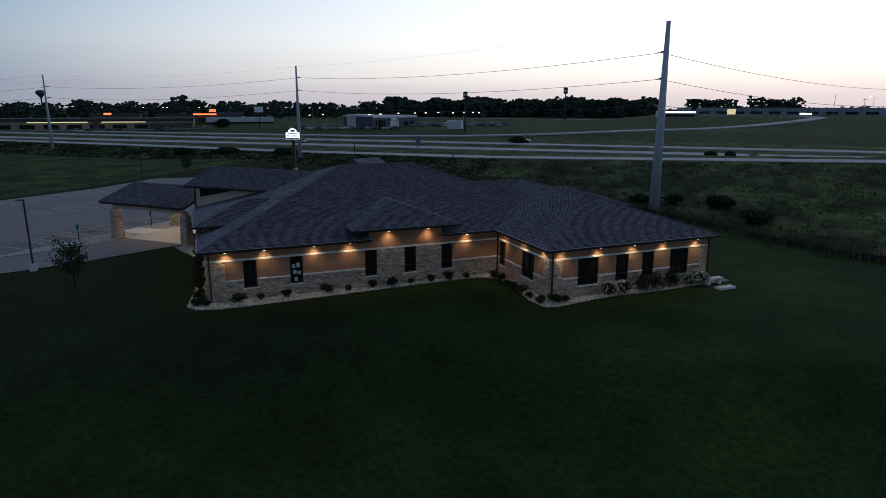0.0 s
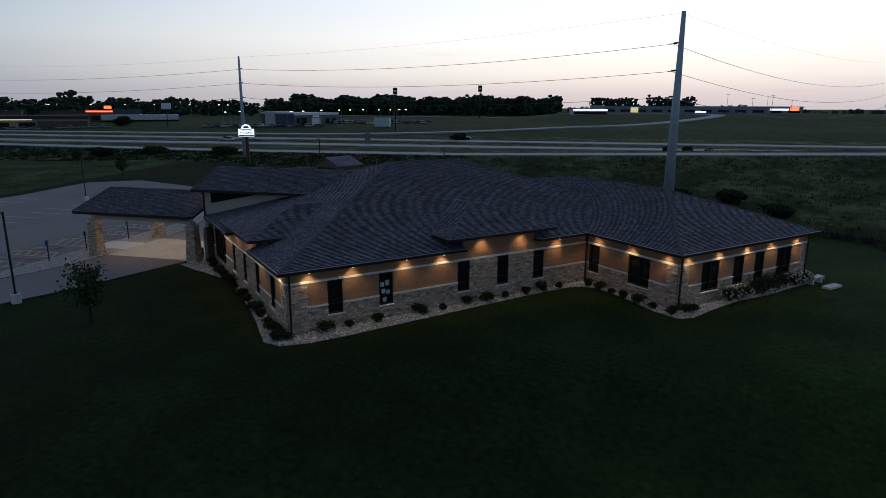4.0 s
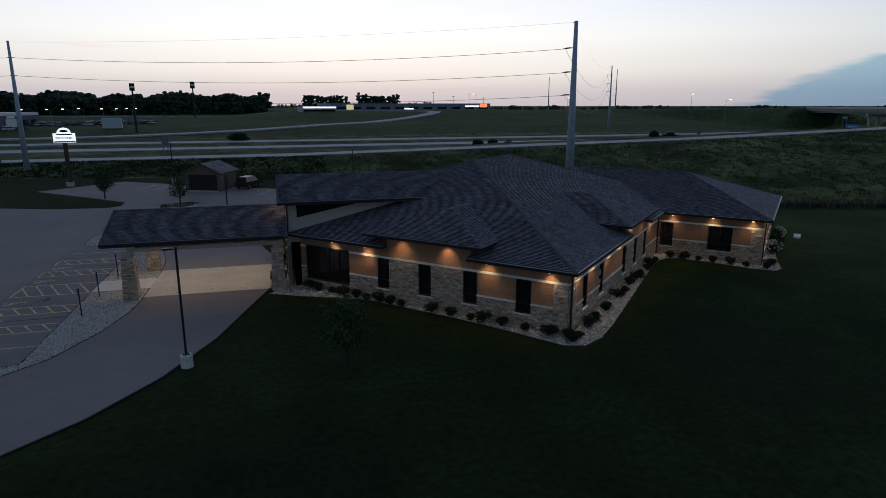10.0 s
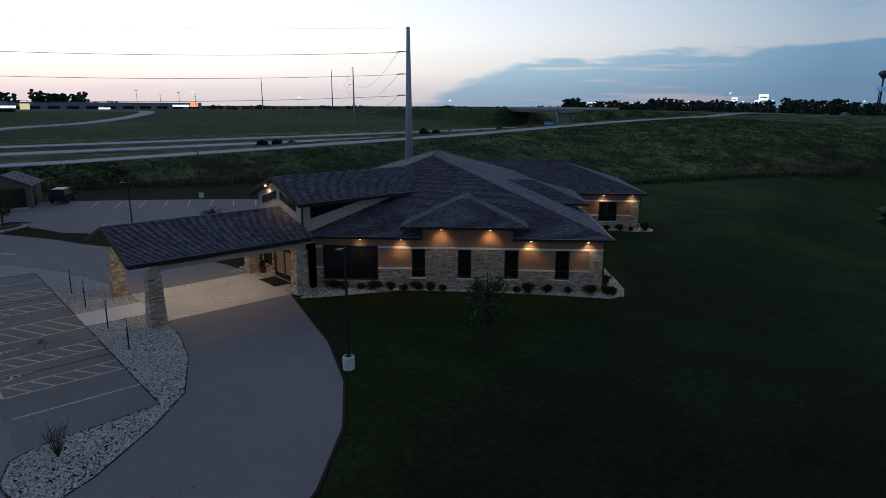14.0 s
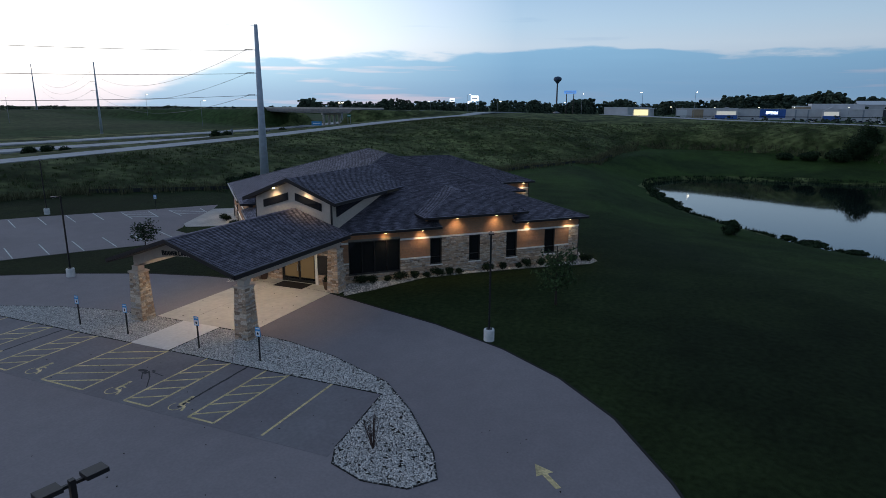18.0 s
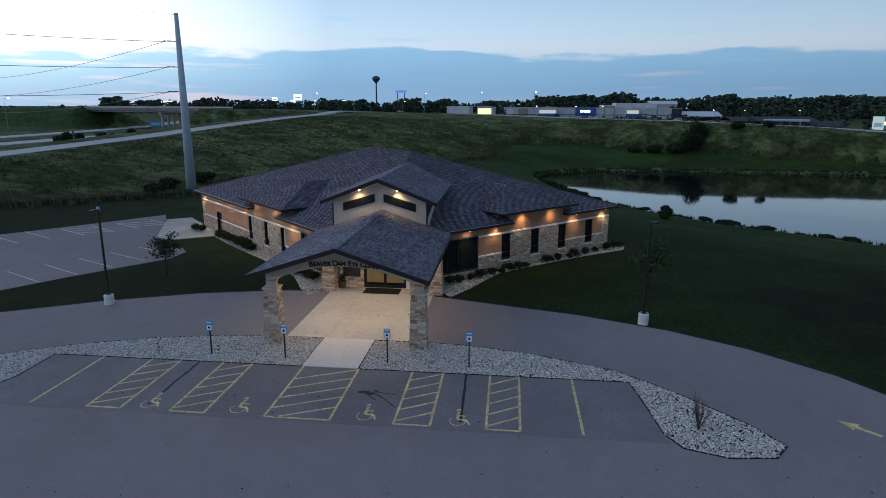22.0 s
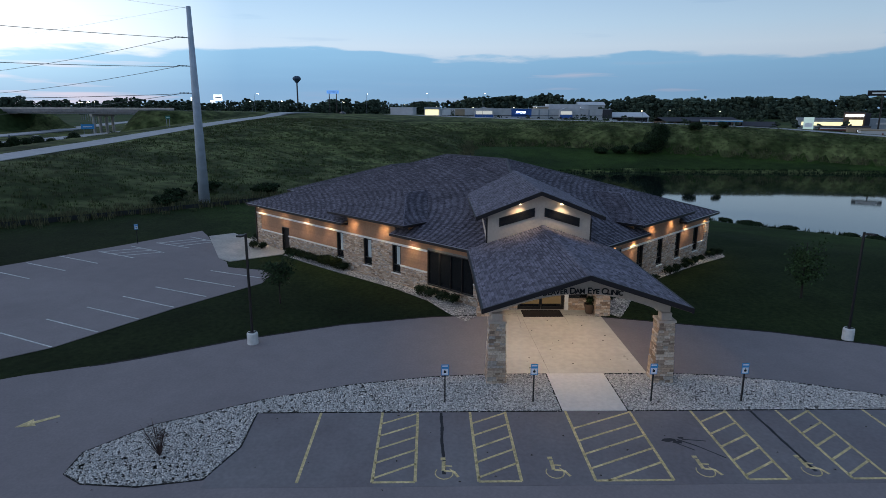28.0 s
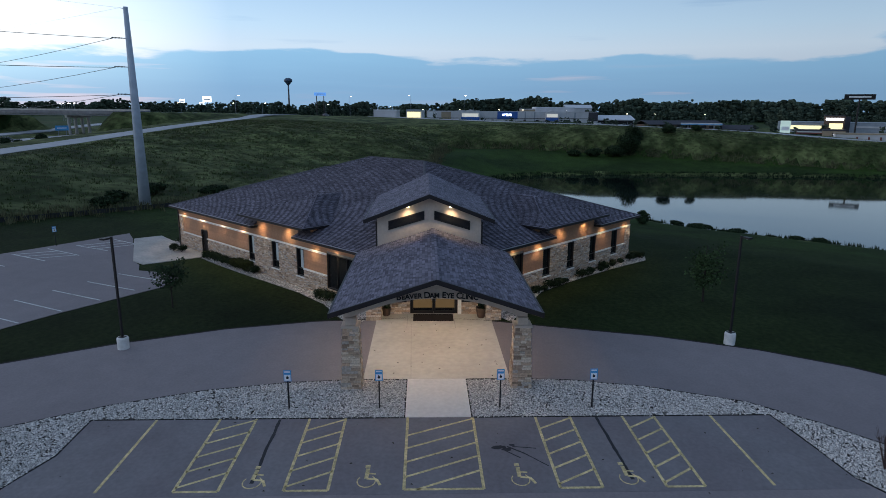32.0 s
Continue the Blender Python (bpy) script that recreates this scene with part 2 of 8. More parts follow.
def stone_material(name):
    """Split ledge stone: each block its own cream, tan, brown or grey, with a rough face."""
    m = bpy.data.materials.new(name)
    m.use_nodes = True
    N, L = m.node_tree.nodes, m.node_tree.links
    b = N["Principled BSDF"]
    b.inputs["Roughness"].default_value, b.inputs["Specular IOR Level"].default_value = 0.92, 0.2
    oi, ge = N.new("ShaderNodeObjectInfo"), N.new("ShaderNodeNewGeometry")
    add, fr = N.new("ShaderNodeMath"), N.new("ShaderNodeMath")
    fr.operation = "FRACT"
    L.new(oi.outputs["Random"], add.inputs[0])
    L.new(ge.outputs["Random Per Island"], add.inputs[1])
    L.new(add.outputs[0], fr.inputs[0])
    rp = N.new("ShaderNodeValToRGB")
    rp.color_ramp.interpolation = "CONSTANT"
    e = rp.color_ramp.elements
    e[0].color = (0.50, 0.385, 0.295, 1)
    e[1].position, e[1].color = 0.22, (0.38, 0.275, 0.205, 1)
    for p, c in ((0.42, (0.62, 0.51, 0.41, 1)), (0.62, (0.41, 0.355, 0.315, 1)), (0.76, (0.49, 0.345, 0.25, 1)), (0.92, (0.27, 0.19, 0.14, 1))):
        e.new(p).color = c
    L.new(fr.outputs[0], rp.inputs[0])
    co = N.new("ShaderNodeTexCoord")
    ns = N.new("ShaderNodeTexNoise")
    ns.inputs["Scale"].default_value, ns.inputs["Detail"].default_value = 11.0, 6
    L.new(co.outputs["Object"], ns.inputs["Vector"])
    mr = N.new("ShaderNodeMapRange")
    mr.inputs[1].default_value, mr.inputs[2].default_value, mr.inputs[3].default_value, mr.inputs[4].default_value = 0.3, 0.7, 0.75, 1.25
    L.new(ns.outputs["Fac"], mr.inputs[0])
    mx = N.new("ShaderNodeMix")
    mx.data_type, mx.blend_type = "RGBA", "MULTIPLY"
    mx.inputs[0].default_value = 1.0
    L.new(rp.outputs["Color"], mx.inputs[6])
    L.new(mr.outputs[0], mx.inputs[7])
    L.new(mx.outputs[2], b.inputs["Base Color"])
    bp = N.new("ShaderNodeBump")
    bp.inputs["Strength"].default_value, bp.inputs["Distance"].default_value = 0.7, 0.03
    L.new(ns.outputs["Fac"], bp.inputs["Height"])
    L.new(bp.outputs[0], b.inputs["Normal"])
    MATS[name] = m
    return m


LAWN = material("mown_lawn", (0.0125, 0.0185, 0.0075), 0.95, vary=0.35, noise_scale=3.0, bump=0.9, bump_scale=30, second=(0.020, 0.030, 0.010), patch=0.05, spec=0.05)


def lighter_towards(m, gain, x0, x1):
    """Multiplies a grass colour brighter along x, for the light on that side."""
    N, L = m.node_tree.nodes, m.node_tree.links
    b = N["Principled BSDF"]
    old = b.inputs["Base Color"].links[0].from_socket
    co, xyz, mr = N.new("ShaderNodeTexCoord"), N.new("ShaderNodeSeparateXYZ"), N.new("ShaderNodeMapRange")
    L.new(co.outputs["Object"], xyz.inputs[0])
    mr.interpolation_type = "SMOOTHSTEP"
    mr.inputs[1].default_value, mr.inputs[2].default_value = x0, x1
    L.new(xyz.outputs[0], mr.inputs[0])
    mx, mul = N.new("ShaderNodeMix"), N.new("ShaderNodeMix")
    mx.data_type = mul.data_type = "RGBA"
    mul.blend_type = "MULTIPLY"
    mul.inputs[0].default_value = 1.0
    mul.inputs[7].default_value = (*gain, 1)
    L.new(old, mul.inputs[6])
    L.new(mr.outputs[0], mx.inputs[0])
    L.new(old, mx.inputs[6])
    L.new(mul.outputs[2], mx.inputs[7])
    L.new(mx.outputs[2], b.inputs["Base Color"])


# lawn colour brightened towards the pond, standing in for light at a low angle
lighter_towards(LAWN, (1.62, 1.98, 1.36), -45.0, 14.0)
ROUGH = material("rough_meadow", (0.030, 0.041, 0.016), 0.95, vary=0.5, noise_scale=0.55, bump=1.0, bump_scale=5, second=(0.088, 0.102, 0.044), patch=0.14, spec=0.05)
# east bank likewise lightened in its colour, as the better lit side
lighter_towards(ROUGH, (1.2, 1.2, 1.08), -10.0, 75.0)
FIELD = material("hay_field", (0.030, 0.058, 0.018), 0.95, vary=0.35, noise_scale=0.4, second=(0.046, 0.062, 0.026), patch=0.012, spec=0.05)
WEEDS = material("weedy_field", (0.018, 0.034, 0.010), 0.95, vary=0.5, noise_scale=0.9, second=(0.050, 0.075, 0.020), patch=0.16, spec=0.05)
ASPHALT = material("worn_asphalt", (0.214, 0.184, 0.188), 0.9, vary=0.07, noise_scale=9.0, bump=0.3, bump_scale=60, second=(0.238, 0.206, 0.209), patch=0.12)
STALLS = material("sealed_asphalt", (0.180, 0.157, 0.164), 0.88, vary=0.1, noise_scale=6.0, bump=0.4, bump_scale=60, second=(0.198, 0.180, 0.186), patch=0.3)
CONCRETE = material("light_concrete", (0.45, 0.415, 0.38), 0.85, vary=0.12, noise_scale=5.0, bump=0.2, bump_scale=50, second=(0.36, 0.345, 0.32), patch=0.5)
SLABC = material("swept_concrete", (0.54, 0.50, 0.45), 0.85, vary=0.08, noise_scale=3.0, bump=0.2, bump_scale=50, second=(0.49, 0.455, 0.41), patch=0.35)
WALKC = material("new_pale_concrete", (0.66, 0.62, 0.60), 0.85, vary=0.07, noise_scale=5.0, bump=0.2, bump_scale=50)
HIGHWAY = material("highway_concrete", (0.36, 0.36, 0.38), 0.85, vary=0.12, noise_scale=0.8)


def gravel_material(name):
    """Packed broken stones, each with its own tone, and dark gaps between them."""
    m = bpy.data.materials.new(name)
    m.use_nodes = True
    N, L = m.node_tree.nodes, m.node_tree.links
    b = N["Principled BSDF"]
    b.inputs["Roughness"].default_value, b.inputs["Specular IOR Level"].default_value = 0.95, 0.2
    co = N.new("ShaderNodeTexCoord")
    cell, rim = N.new("ShaderNodeTexVoronoi"), N.new("ShaderNodeTexVoronoi")
    rim.feature = "DISTANCE_TO_EDGE"
    for v in (cell, rim):
        v.inputs["Scale"].default_value = 9.0
        L.new(co.outputs["Object"], v.inputs["Vector"])
    xyz = N.new("ShaderNodeSeparateXYZ")
    L.new(cell.outputs["Color"], xyz.inputs[0])
    tone = N.new("ShaderNodeValToRGB")
    e = tone.color_ramp.elements
    e[0].color, e[1].color = (0.20, 0.185, 0.175, 1), (0.60, 0.555, 0.52, 1)
    e.new(0.35).color = (0.32, 0.295, 0.28, 1)
    e.new(0.7).color = (0.44, 0.41, 0.39, 1)
    L.new(xyz.outputs[0], tone.inputs[0])
    gap = N.new("ShaderNodeMapRange")
    gap.inputs[1].default_value, gap.inputs[2].default_value, gap.inputs[3].default_value, gap.inputs[4].default_value = 0.02, 0.13, 0.34, 1.0
    L.new(rim.outputs["Distance"], gap.inputs[0])
    mx = N.new("ShaderNodeMix")
    mx.data_type, mx.blend_type = "RGBA", "MULTIPLY"
    mx.inputs[0].default_value = 1.0
    L.new(tone.outputs["Color"], mx.inputs[6])
    L.new(gap.outputs[0], mx.inputs[7])
    L.new(mx.outputs[2], b.inputs["Base Color"])
    bp = N.new("ShaderNodeBump")
    bp.inputs["Strength"].default_value, bp.inputs["Distance"].default_value = 1.0, 0.04
    L.new(gap.outputs[0], bp.inputs["Height"])
    L.new(bp.outputs[0], b.inputs["Normal"])
    MATS[name] = m
    return m


GRAVELBED = gravel_material("gravel_bed")
PEBBLE = material("limestone_pebbles", (0.54, 0.495, 0.46), 0.9, per_island=0.45, vary=0.1, noise_scale=10)
PAINT = material("yellow_paint", (0.60, 0.47, 0.24), 0.8, vary=0.35, noise_scale=9)
PAINTW = material("white_paint", (0.55, 0.55, 0.53), 0.8, vary=0.3, noise_scale=6)
WATER = material("pond_water", (0.006, 0.010, 0.010), 0.04, bump=0.004, bump_scale=2.0, spec=0.5)
WATER.node_tree.nodes["Principled BSDF"].inputs["IOR"].default_value = 1.45
# near-black: the dark cut edge and the shadow gap under it in one colour
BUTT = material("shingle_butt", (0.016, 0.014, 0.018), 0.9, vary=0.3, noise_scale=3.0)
ROOF = shingle_material("grey_shingles", (0.074, 0.066, 0.085), (0.208, 0.188, 0.232))
DRIP = material("drip_edge_metal", (0.22, 0.21, 0.22), 0.45, vary=0.1)
FASCIA = material("dark_fascia", (0.020, 0.016, 0.018), 0.5, vary=0.1)
SOFFIT = material("dark_soffit", (0.10, 0.075, 0.055), 0.7, vary=0.1)
SIDING = material("tan_lap_siding", (0.34, 0.182, 0.105), 0.75, vary=0.12, noise_scale=6, per_object=0.08)
STONE = stone_material("ledge_stone")
MORTAR = material("grey_mortar", (0.20, 0.18, 0.16), 0.95, vary=0.15, noise_scale=12)
TRIM = material("pale_stone_trim", (0.78, 0.75, 0.71), 0.7, vary=0.08, noise_scale=6)
STUCCO = material("beige_stucco", (0.50, 0.42, 0.36), 0.9, vary=0.06, noise_scale=7, bump=0.3, bump_scale=60)
FRAME = material("bronze_frame", (0.016, 0.014, 0.014), 0.4, vary=0.1)
GLASS = material("dark_glass", (0.012, 0.013, 0.015), 0.06, spec=0.5)
BLIND = material("pale_blind", (0.42, 0.47, 0.48), 0.6, vary=0.05)
DOWN = material("dark_downspout", (0.03, 0.025, 0.024), 0.45)
STEEL = material("weathered_steel", (0.21, 0.235, 0.27), 0.6, 0.3, vary=0.15, noise_scale=1.5)
DECK = material("weathered_bridge_concrete", (0.17, 0.17, 0.18), 0.85, vary=0.2, noise_scale=0.6)
GALV = material("galvanised_steel", (0.40, 0.45, 0.52), 0.6, vary=0.12, noise_scale=1.2)
WIRE = material("wire_metal", (0.10, 0.10, 0.11), 0.5, 0.5)
POLE = material("bronze_pole", (0.018, 0.016, 0.017), 0.5)
WHITEC = material("white_pole_base", (0.66, 0.64, 0.62), 0.8, vary=0.12, noise_scale=5)
SIGNB = material("blue_sign", (0.05, 0.30, 0.62), 0.5)
SIGNW = material("white_sign", (0.75, 0.78, 0.82), 0.5)
DARK = material("near_black", (0.01, 0.01, 0.011), 0.6)
MATC = material("door_mat", (0.022, 0.015, 0.014), 0.98, vary=0.3, noise_scale=20)
LEAF = material("shrub_leaves", (0.020, 0.031, 0.014), 0.8, per_island=0.6, spec=0.1)
LEAF2 = material("tree_leaves", (0.021, 0.036, 0.016), 0.8, per_island=0.6, spec=0.1)
# far foliage lightened, with the distance haze mixed into its colour
HAZYLEAF = material("far_tree_leaves", (0.050, 0.068, 0.050), 0.95, per_island=0.6, spec=0.0)
YOUNGLEAF = material("young_tree_leaves", (0.040, 0.066, 0.026), 0.8, per_island=0.6, spec=0.1)
BARK = material("bark", (0.035, 0.028, 0.022), 0.95, vary=0.3, noise_scale=12)
FLOWER = material("white_blossom", (0.42, 0.43, 0.38), 0.8, per_island=0.3)
BLADE = material("green_grass_blades", (0.045, 0.062, 0.022), 0.9, per_island=0.5, spec=0.05)
STRAW = material("dry_grass", (0.10, 0.10, 0.055), 0.9, per_island=0.5, spec=0.05)
LAMP = material("warm_lamp_lens", (0.9, 0.8, 0.6), 0.4, emit=(1.0, 0.78, 0.42), power=9.0)
GLOWW = material("warm_room_light", (0.05, 0.04, 0.03), 0.2, emit=(1.0, 0.62, 0.25), power=0.06)
COOLLAMP = material("street_lamp_lens", (0.9, 0.9, 0.85), 0.4, emit=(1.0, 0.86, 0.62), power=7.0)
SIGNLIT = material("lit_white_sign", (0.9, 0.92, 0.95), 0.5, emit=(0.85, 0.93, 1.0), power=1.5)
REDLIT = material("red_neon", (0.8, 0.1, 0.05), 0.5, emit=(1.0, 0.16, 0.06), power=3.0)


# ---- mesh helpers ----
class Geo:
    """Collects vertices and faces; part() turns it into a mesh object."""

    def __init__(self):
        self.v, self.f, self.k = [], [], []

    def add(self, verts, faces, k=0):
        n = len(self.v)
        self.v += [tuple(p) for p in verts]
        self.f += [tuple(i + n for i in f) for f in faces]
        self.k += [k] * len(faces)
        return self

    def box(self, x0, y0, z0, x1, y1, z1, k=0):
        v = [(x0, y0, z0), (x1, y0, z0), (x1, y1, z0), (x0, y1, z0), (x0, y0, z1), (x1, y0, z1), (x1, y1, z1), (x0, y1, z1)]
        return self.add(v, BOXF, k)

    def hexa(self, low, high, k=0):
        """A solid between two quads."""
        return self.add([*low, *high], BOXF, k)

    def prism(self, poly, z0, z1, k=0):
        """An upright prism over a plan outline, given counter-clockwise."""
        n = len(poly)
        if sum(poly[i][0] * poly[(i + 1) % n][1] - poly[(i + 1) % n][0] * poly[i][1] for i in range(n)) < 0:
            poly = poly[::-1]
        v = [(p[0], p[1], z0) for p in poly] + [(p[0], p[1], z1) for p in poly]
        f = [tuple(range(n - 1, -1, -1)), tuple(range(n, 2 * n))] + [(i, (i + 1) % n, n + (i + 1) % n, n + i) for i in range(n)]
        return self.add(v, f, k)

    def slab(self, poly, thick, k=0):
        """A plane polygon in space, thickened downwards."""
        n = len(poly)
        if sum(poly[i - 1][0] * poly[i][1] - poly[i][0] * poly[i - 1][1] for i in range(n)) < 0:
            poly = poly[::-1]
        v = [*poly, *[(p[0], p[1], p[2] - thick) for p in poly]]
        f = [tuple(range(n)), tuple(range(2 * n - 1, n - 1, -1))] + [((i + 1) % n, i, n + i, n + (i + 1) % n) for i in range(n)]
        return self.add(v, f, k)

    def tube(self, p0, p1, r0, r1=None, n=10, k=0, caps=True):
        r1 = r0 if r1 is None else r1
        p0, p1 = Vector(p0), Vector(p1)
        d = (p1 - p0).normalized()
        a = d.orthogonal().normalized()
        b = d.cross(a)
        ring = [(math.cos(2 * math.pi * i / n), math.sin(2 * math.pi * i / n)) for i in range(n)]
        v = [p0 + (a * c + b * s) * r0 for c, s in ring] + [p1 + (a * c + b * s) * r1 for c, s in ring]
        f = [(i, (i + 1) % n, n + (i + 1) % n, n + i) for i in range(n)]
        if caps:
            f += [tuple(range(n - 1, -1, -1)), tuple(range(n, 2 * n))]
        return self.add(v, f, k)

    def blob(self, c, r, seed=0, squash=1.0, k=0):
        """A small rough eight-sided lump."""
        rnd = random.Random(seed)
        v = []
        for z, m in ((-0.75, 0.6), (0.1, 1.0), (0.75, 0.62)):
            for i in range(5):
                a = 2 * math.pi * (i + 0.5 * (z > 0)) / 5 + rnd.uniform(-0.2, 0.2)
                q = r * m * rnd.uniform(0.8, 1.2)
                v.append((c[0] + q * math.cos(a), c[1] + q * math.sin(a), c[2] + r * squash * z * rnd.uniform(0.8, 1.2)))
        f = [(4, 3, 2, 1, 0), (10, 11, 12, 13, 14)]
        for j in (0, 5):
            f += [(j + i, j + (i + 1) % 5, j + 5 + (i + 1) % 5, j + 5 + i) for i in range(5)]
        return self.add(v, f, k)

    def chip(self, x, y, z, r, rnd, k=0):
        """A small broken pebble."""
        u = rnd.uniform
        n = len(self.v)
        a = u(0, 6.28)
        c, s = math.cos(a) * r, math.sin(a) * r
        e, f = u(0.6, 1.1), u(0.6, 1.0)
        self.v += [(x + c, y + s, z), (x - s * e, y + c * e, z + u(-0.2, 0.2) * r), (x - c, y - s, z), (x + s * f, y - c * f, z + u(-0.2, 0.2) * r), (x + u(-0.3, 0.3) * r, y + u(-0.3, 0.3) * r, z + r * u(0.5, 0.8))]
        self.f += [(n, n + 1, n + 4), (n + 1, n + 2, n + 4), (n + 2, n + 3, n + 4), (n + 3, n, n + 4)]
        self.k += [k] * 4

    def weld(self):
        """Joins corners that lie in one place."""
        seen, new_v, where = {}, [], []
        for p in self.v:
            key = tuple(round(c, 4) for c in p)
            if key not in seen:
                seen[key] = len(new_v)
                new_v.append(p)
            where.append(seen[key])
        self.f = [tuple(where[i] for i in f) for f in self.f]
        self.v = new_v
        return self

    def mesh(self, name, mats):
        me = bpy.data.meshes.new(name)
        me.from_pydata(self.v, [], self.f)
        for m in mats:
            me.materials.append(m)
        if len(mats) > 1:
            me.polygons.foreach_set("material_index", self.k)
        me.update()
        return me


BOXF = [(3, 2, 1, 0), (4, 5, 6, 7), (0, 1, 5, 4), (1, 2, 6, 5), (2, 3, 7, 6), (3, 0, 4, 7)]


def course_uv(me):
    """UVs in metres along and up each sloping face, for shingle courses."""
    uv = me.uv_layers.new(name="courses")
    for p in me.polygons:
        n = p.normal
        h = Vector((0, 0, 1)).cross(n)
        h = h.normalized() if h.length > 1e-4 else Vector((1, 0, 0))
        s = n.cross(h)
        for li in p.loop_indices:
            co = me.vertices[me.loops[li].vertex_index].co
            uv.data[li].uv = (co.dot(h), co.dot(s))


def shingle_rows(roof_part, step=0.146, lift=0.032):
    """Overlapping courses on every slope of a roof: a thin butt edge and the sheet that runs up from it."""
    me = roof_part.data
    top, butt = Geo(), Geo()
    for p in me.polygons:
        n = p.normal.copy()
        if n.z < 0.5 or p.area < 1.0:
            continue
        V = [me.vertices[i].co for i in p.vertices]
        u = Vector((-n.x * n.z, -n.y * n.z, n.x * n.x + n.y * n.y)).normalized()
        side = u.cross(n)
        z0, z1 = min(v.z for v in V), max(v.z for v in V)
        for k in range(1, int((z1 - z0) / (step * u.z))):
            z = z0 + k * step * u.z
            cut = [a.lerp(b, (z - a.z) / (b.z - a.z)) for a, b in zip(V, V[1:] + V[:1]) if (a.z > z) != (b.z > z)]
            cut.sort(key=lambda q: q.dot(side))
            for a, b in zip(cut[::2], cut[1::2]):
                if (b - a).length < 0.6:
                    continue
                a, b = a + side * 0.06, b - side * 0.06
                c, d = b + u * step * 0.97 - side * 0.14, a + u * step * 0.97 + side * 0.14
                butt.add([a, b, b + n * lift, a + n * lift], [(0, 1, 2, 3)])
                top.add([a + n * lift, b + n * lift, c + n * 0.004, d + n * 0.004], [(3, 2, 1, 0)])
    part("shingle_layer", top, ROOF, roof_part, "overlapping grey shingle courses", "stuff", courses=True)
    part("butt_edge", butt, BUTT, roof_part, "dark butt edges of the shingles, shadow painted in", "stuff")


def thing(name, m, label, category, group="", kind=""):
    """An Empty at a thing's base; its parts hang under it."""
    ob = new(name)
    ob.matrix_basis = m
    ob.empty_display_size = 0.2
    return tagged(ob, label, category, group, kind)


def part(name, geo, mat, parent=None, label="", kind="", m=None, smooth=False, courses=False):
    mats = mat if isinstance(mat, (list, tuple)) else [mat]
    me = geo if isinstance(geo, bpy.types.Mesh) else geo.mesh(name, mats)
    if courses:
        course_uv(me)
    if smooth:
        me.polygons.foreach_set("use_smooth", [True] * len(me.polygons))
    ob = new(name, me)
    ob.parent = parent
    if m is not None:
        ob.matrix_basis = m
    return tagged(ob, label, "", "", kind)


def single(name, geo, mat, label, category, group="", kind="", smooth=False, courses=False, m=None):
    """A thing that is one plain mesh."""
    return tagged(part(name, geo, mat, None, label, kind, m, smooth, courses), "", category, group)


# ---- the lie of the land ----
FOOT = [(-700, 125), (-150, 122), (-100, 118), (-60, 112), (-25, 103), (-8, 88), (13.5, 70), (42, 61), (71, 49.5), (97, 48), (122, 44), (124, 30), (118, 10), (112, -8), (104, -30), (97, -50), (87, -72), (78, -110), (60, -200), (0, -600), (-700, -600)]
RAMP = [(-700, 150, 2.2), (-160, 143, 2.2), (-108, 139, 2.3), (-45, 131, 3.2), (0, 125, 4.6), (44, 126, 5.5), (70, 125.5, 6.4), (100, 124, 7.5), (125, 123, 8.2), (160, 124, 8.7), (195, 127, 9.0), (260, 122, 9.0), (305, 104, 8.2), (312, 84, 8.2), (240, 50, 8.1), (175, 20, 8.0), (138, -12, 7.8), (130, -40, 6.9), (124, -60, 6.1), (103, -81, 4.4), (92, -120, 3.0), (75, -220, 2.0), (20, -700, 0), (-700, -700, 0)]
POND = [(57, 35.5), (66, 36.5), (76, 32), (83, 20), (85, 6), (84, -12), (84, -35), (80, -67), (72, -95), (20, -110), (-25, -85), (-28, -30), (-13, -10), (-7, -2), (-1, 5), (5, 12), (13, 18.5), (22, 24.5), (31, 28.5), (41, 32)]
WATER_Z = -4.6


def rounded(poly, times=2):
    """Chaikin's corner cutting on a closed outline."""
    for _ in range(times):
        out = []
        for i, p in enumerate(poly):
            q = poly[(i + 1) % len(poly)]
            out += [tuple(a * 0.75 + b * 0.25 for a, b in zip(p, q)), tuple(a * 0.25 + b * 0.75 for a, b in zip(p, q))]
        poly = out
    return poly


def inside(X, Y, poly):
    r = np.zeros(X.shape, bool)
    for i, p in enumerate(poly):
        q = poly[i - 1]
        if p[1] == q[1]:
            continue
        c = ((p[1] > Y) != (q[1] > Y)) & (X < (q[0] - p[0]) * (Y - p[1]) / (q[1] - p[1]) + p[0])
        r ^= c
    return r


def dist(X, Y, poly, z=False, closed=True):
    """Distance to an outline and, if asked, the outline's height there."""
    best, bz = np.full(X.shape, 1e9), np.zeros(X.shape)
    for i in range(0 if closed else 1, len(poly)):
        p, q = poly[i - 1], poly[i]
        dx, dy = q[0] - p[0], q[1] - p[1]
        t = np.clip(((X - p[0]) * dx + (Y - p[1]) * dy) / (dx * dx + dy * dy + 1e-9), 0, 1)
        d = np.hypot(X - p[0] - t * dx, Y - p[1] - t * dy)
        if z:
            bz = np.where(d < best, p[2] + t * (q[2] - p[2]), bz)
        best = np.minimum(best, d)
    return (best, bz) if z else best


def sm(t):
    t = np.clip(t, 0, 1)
    return t * t * (3 - 2 * t)


PONDR = rounded(POND, 2)
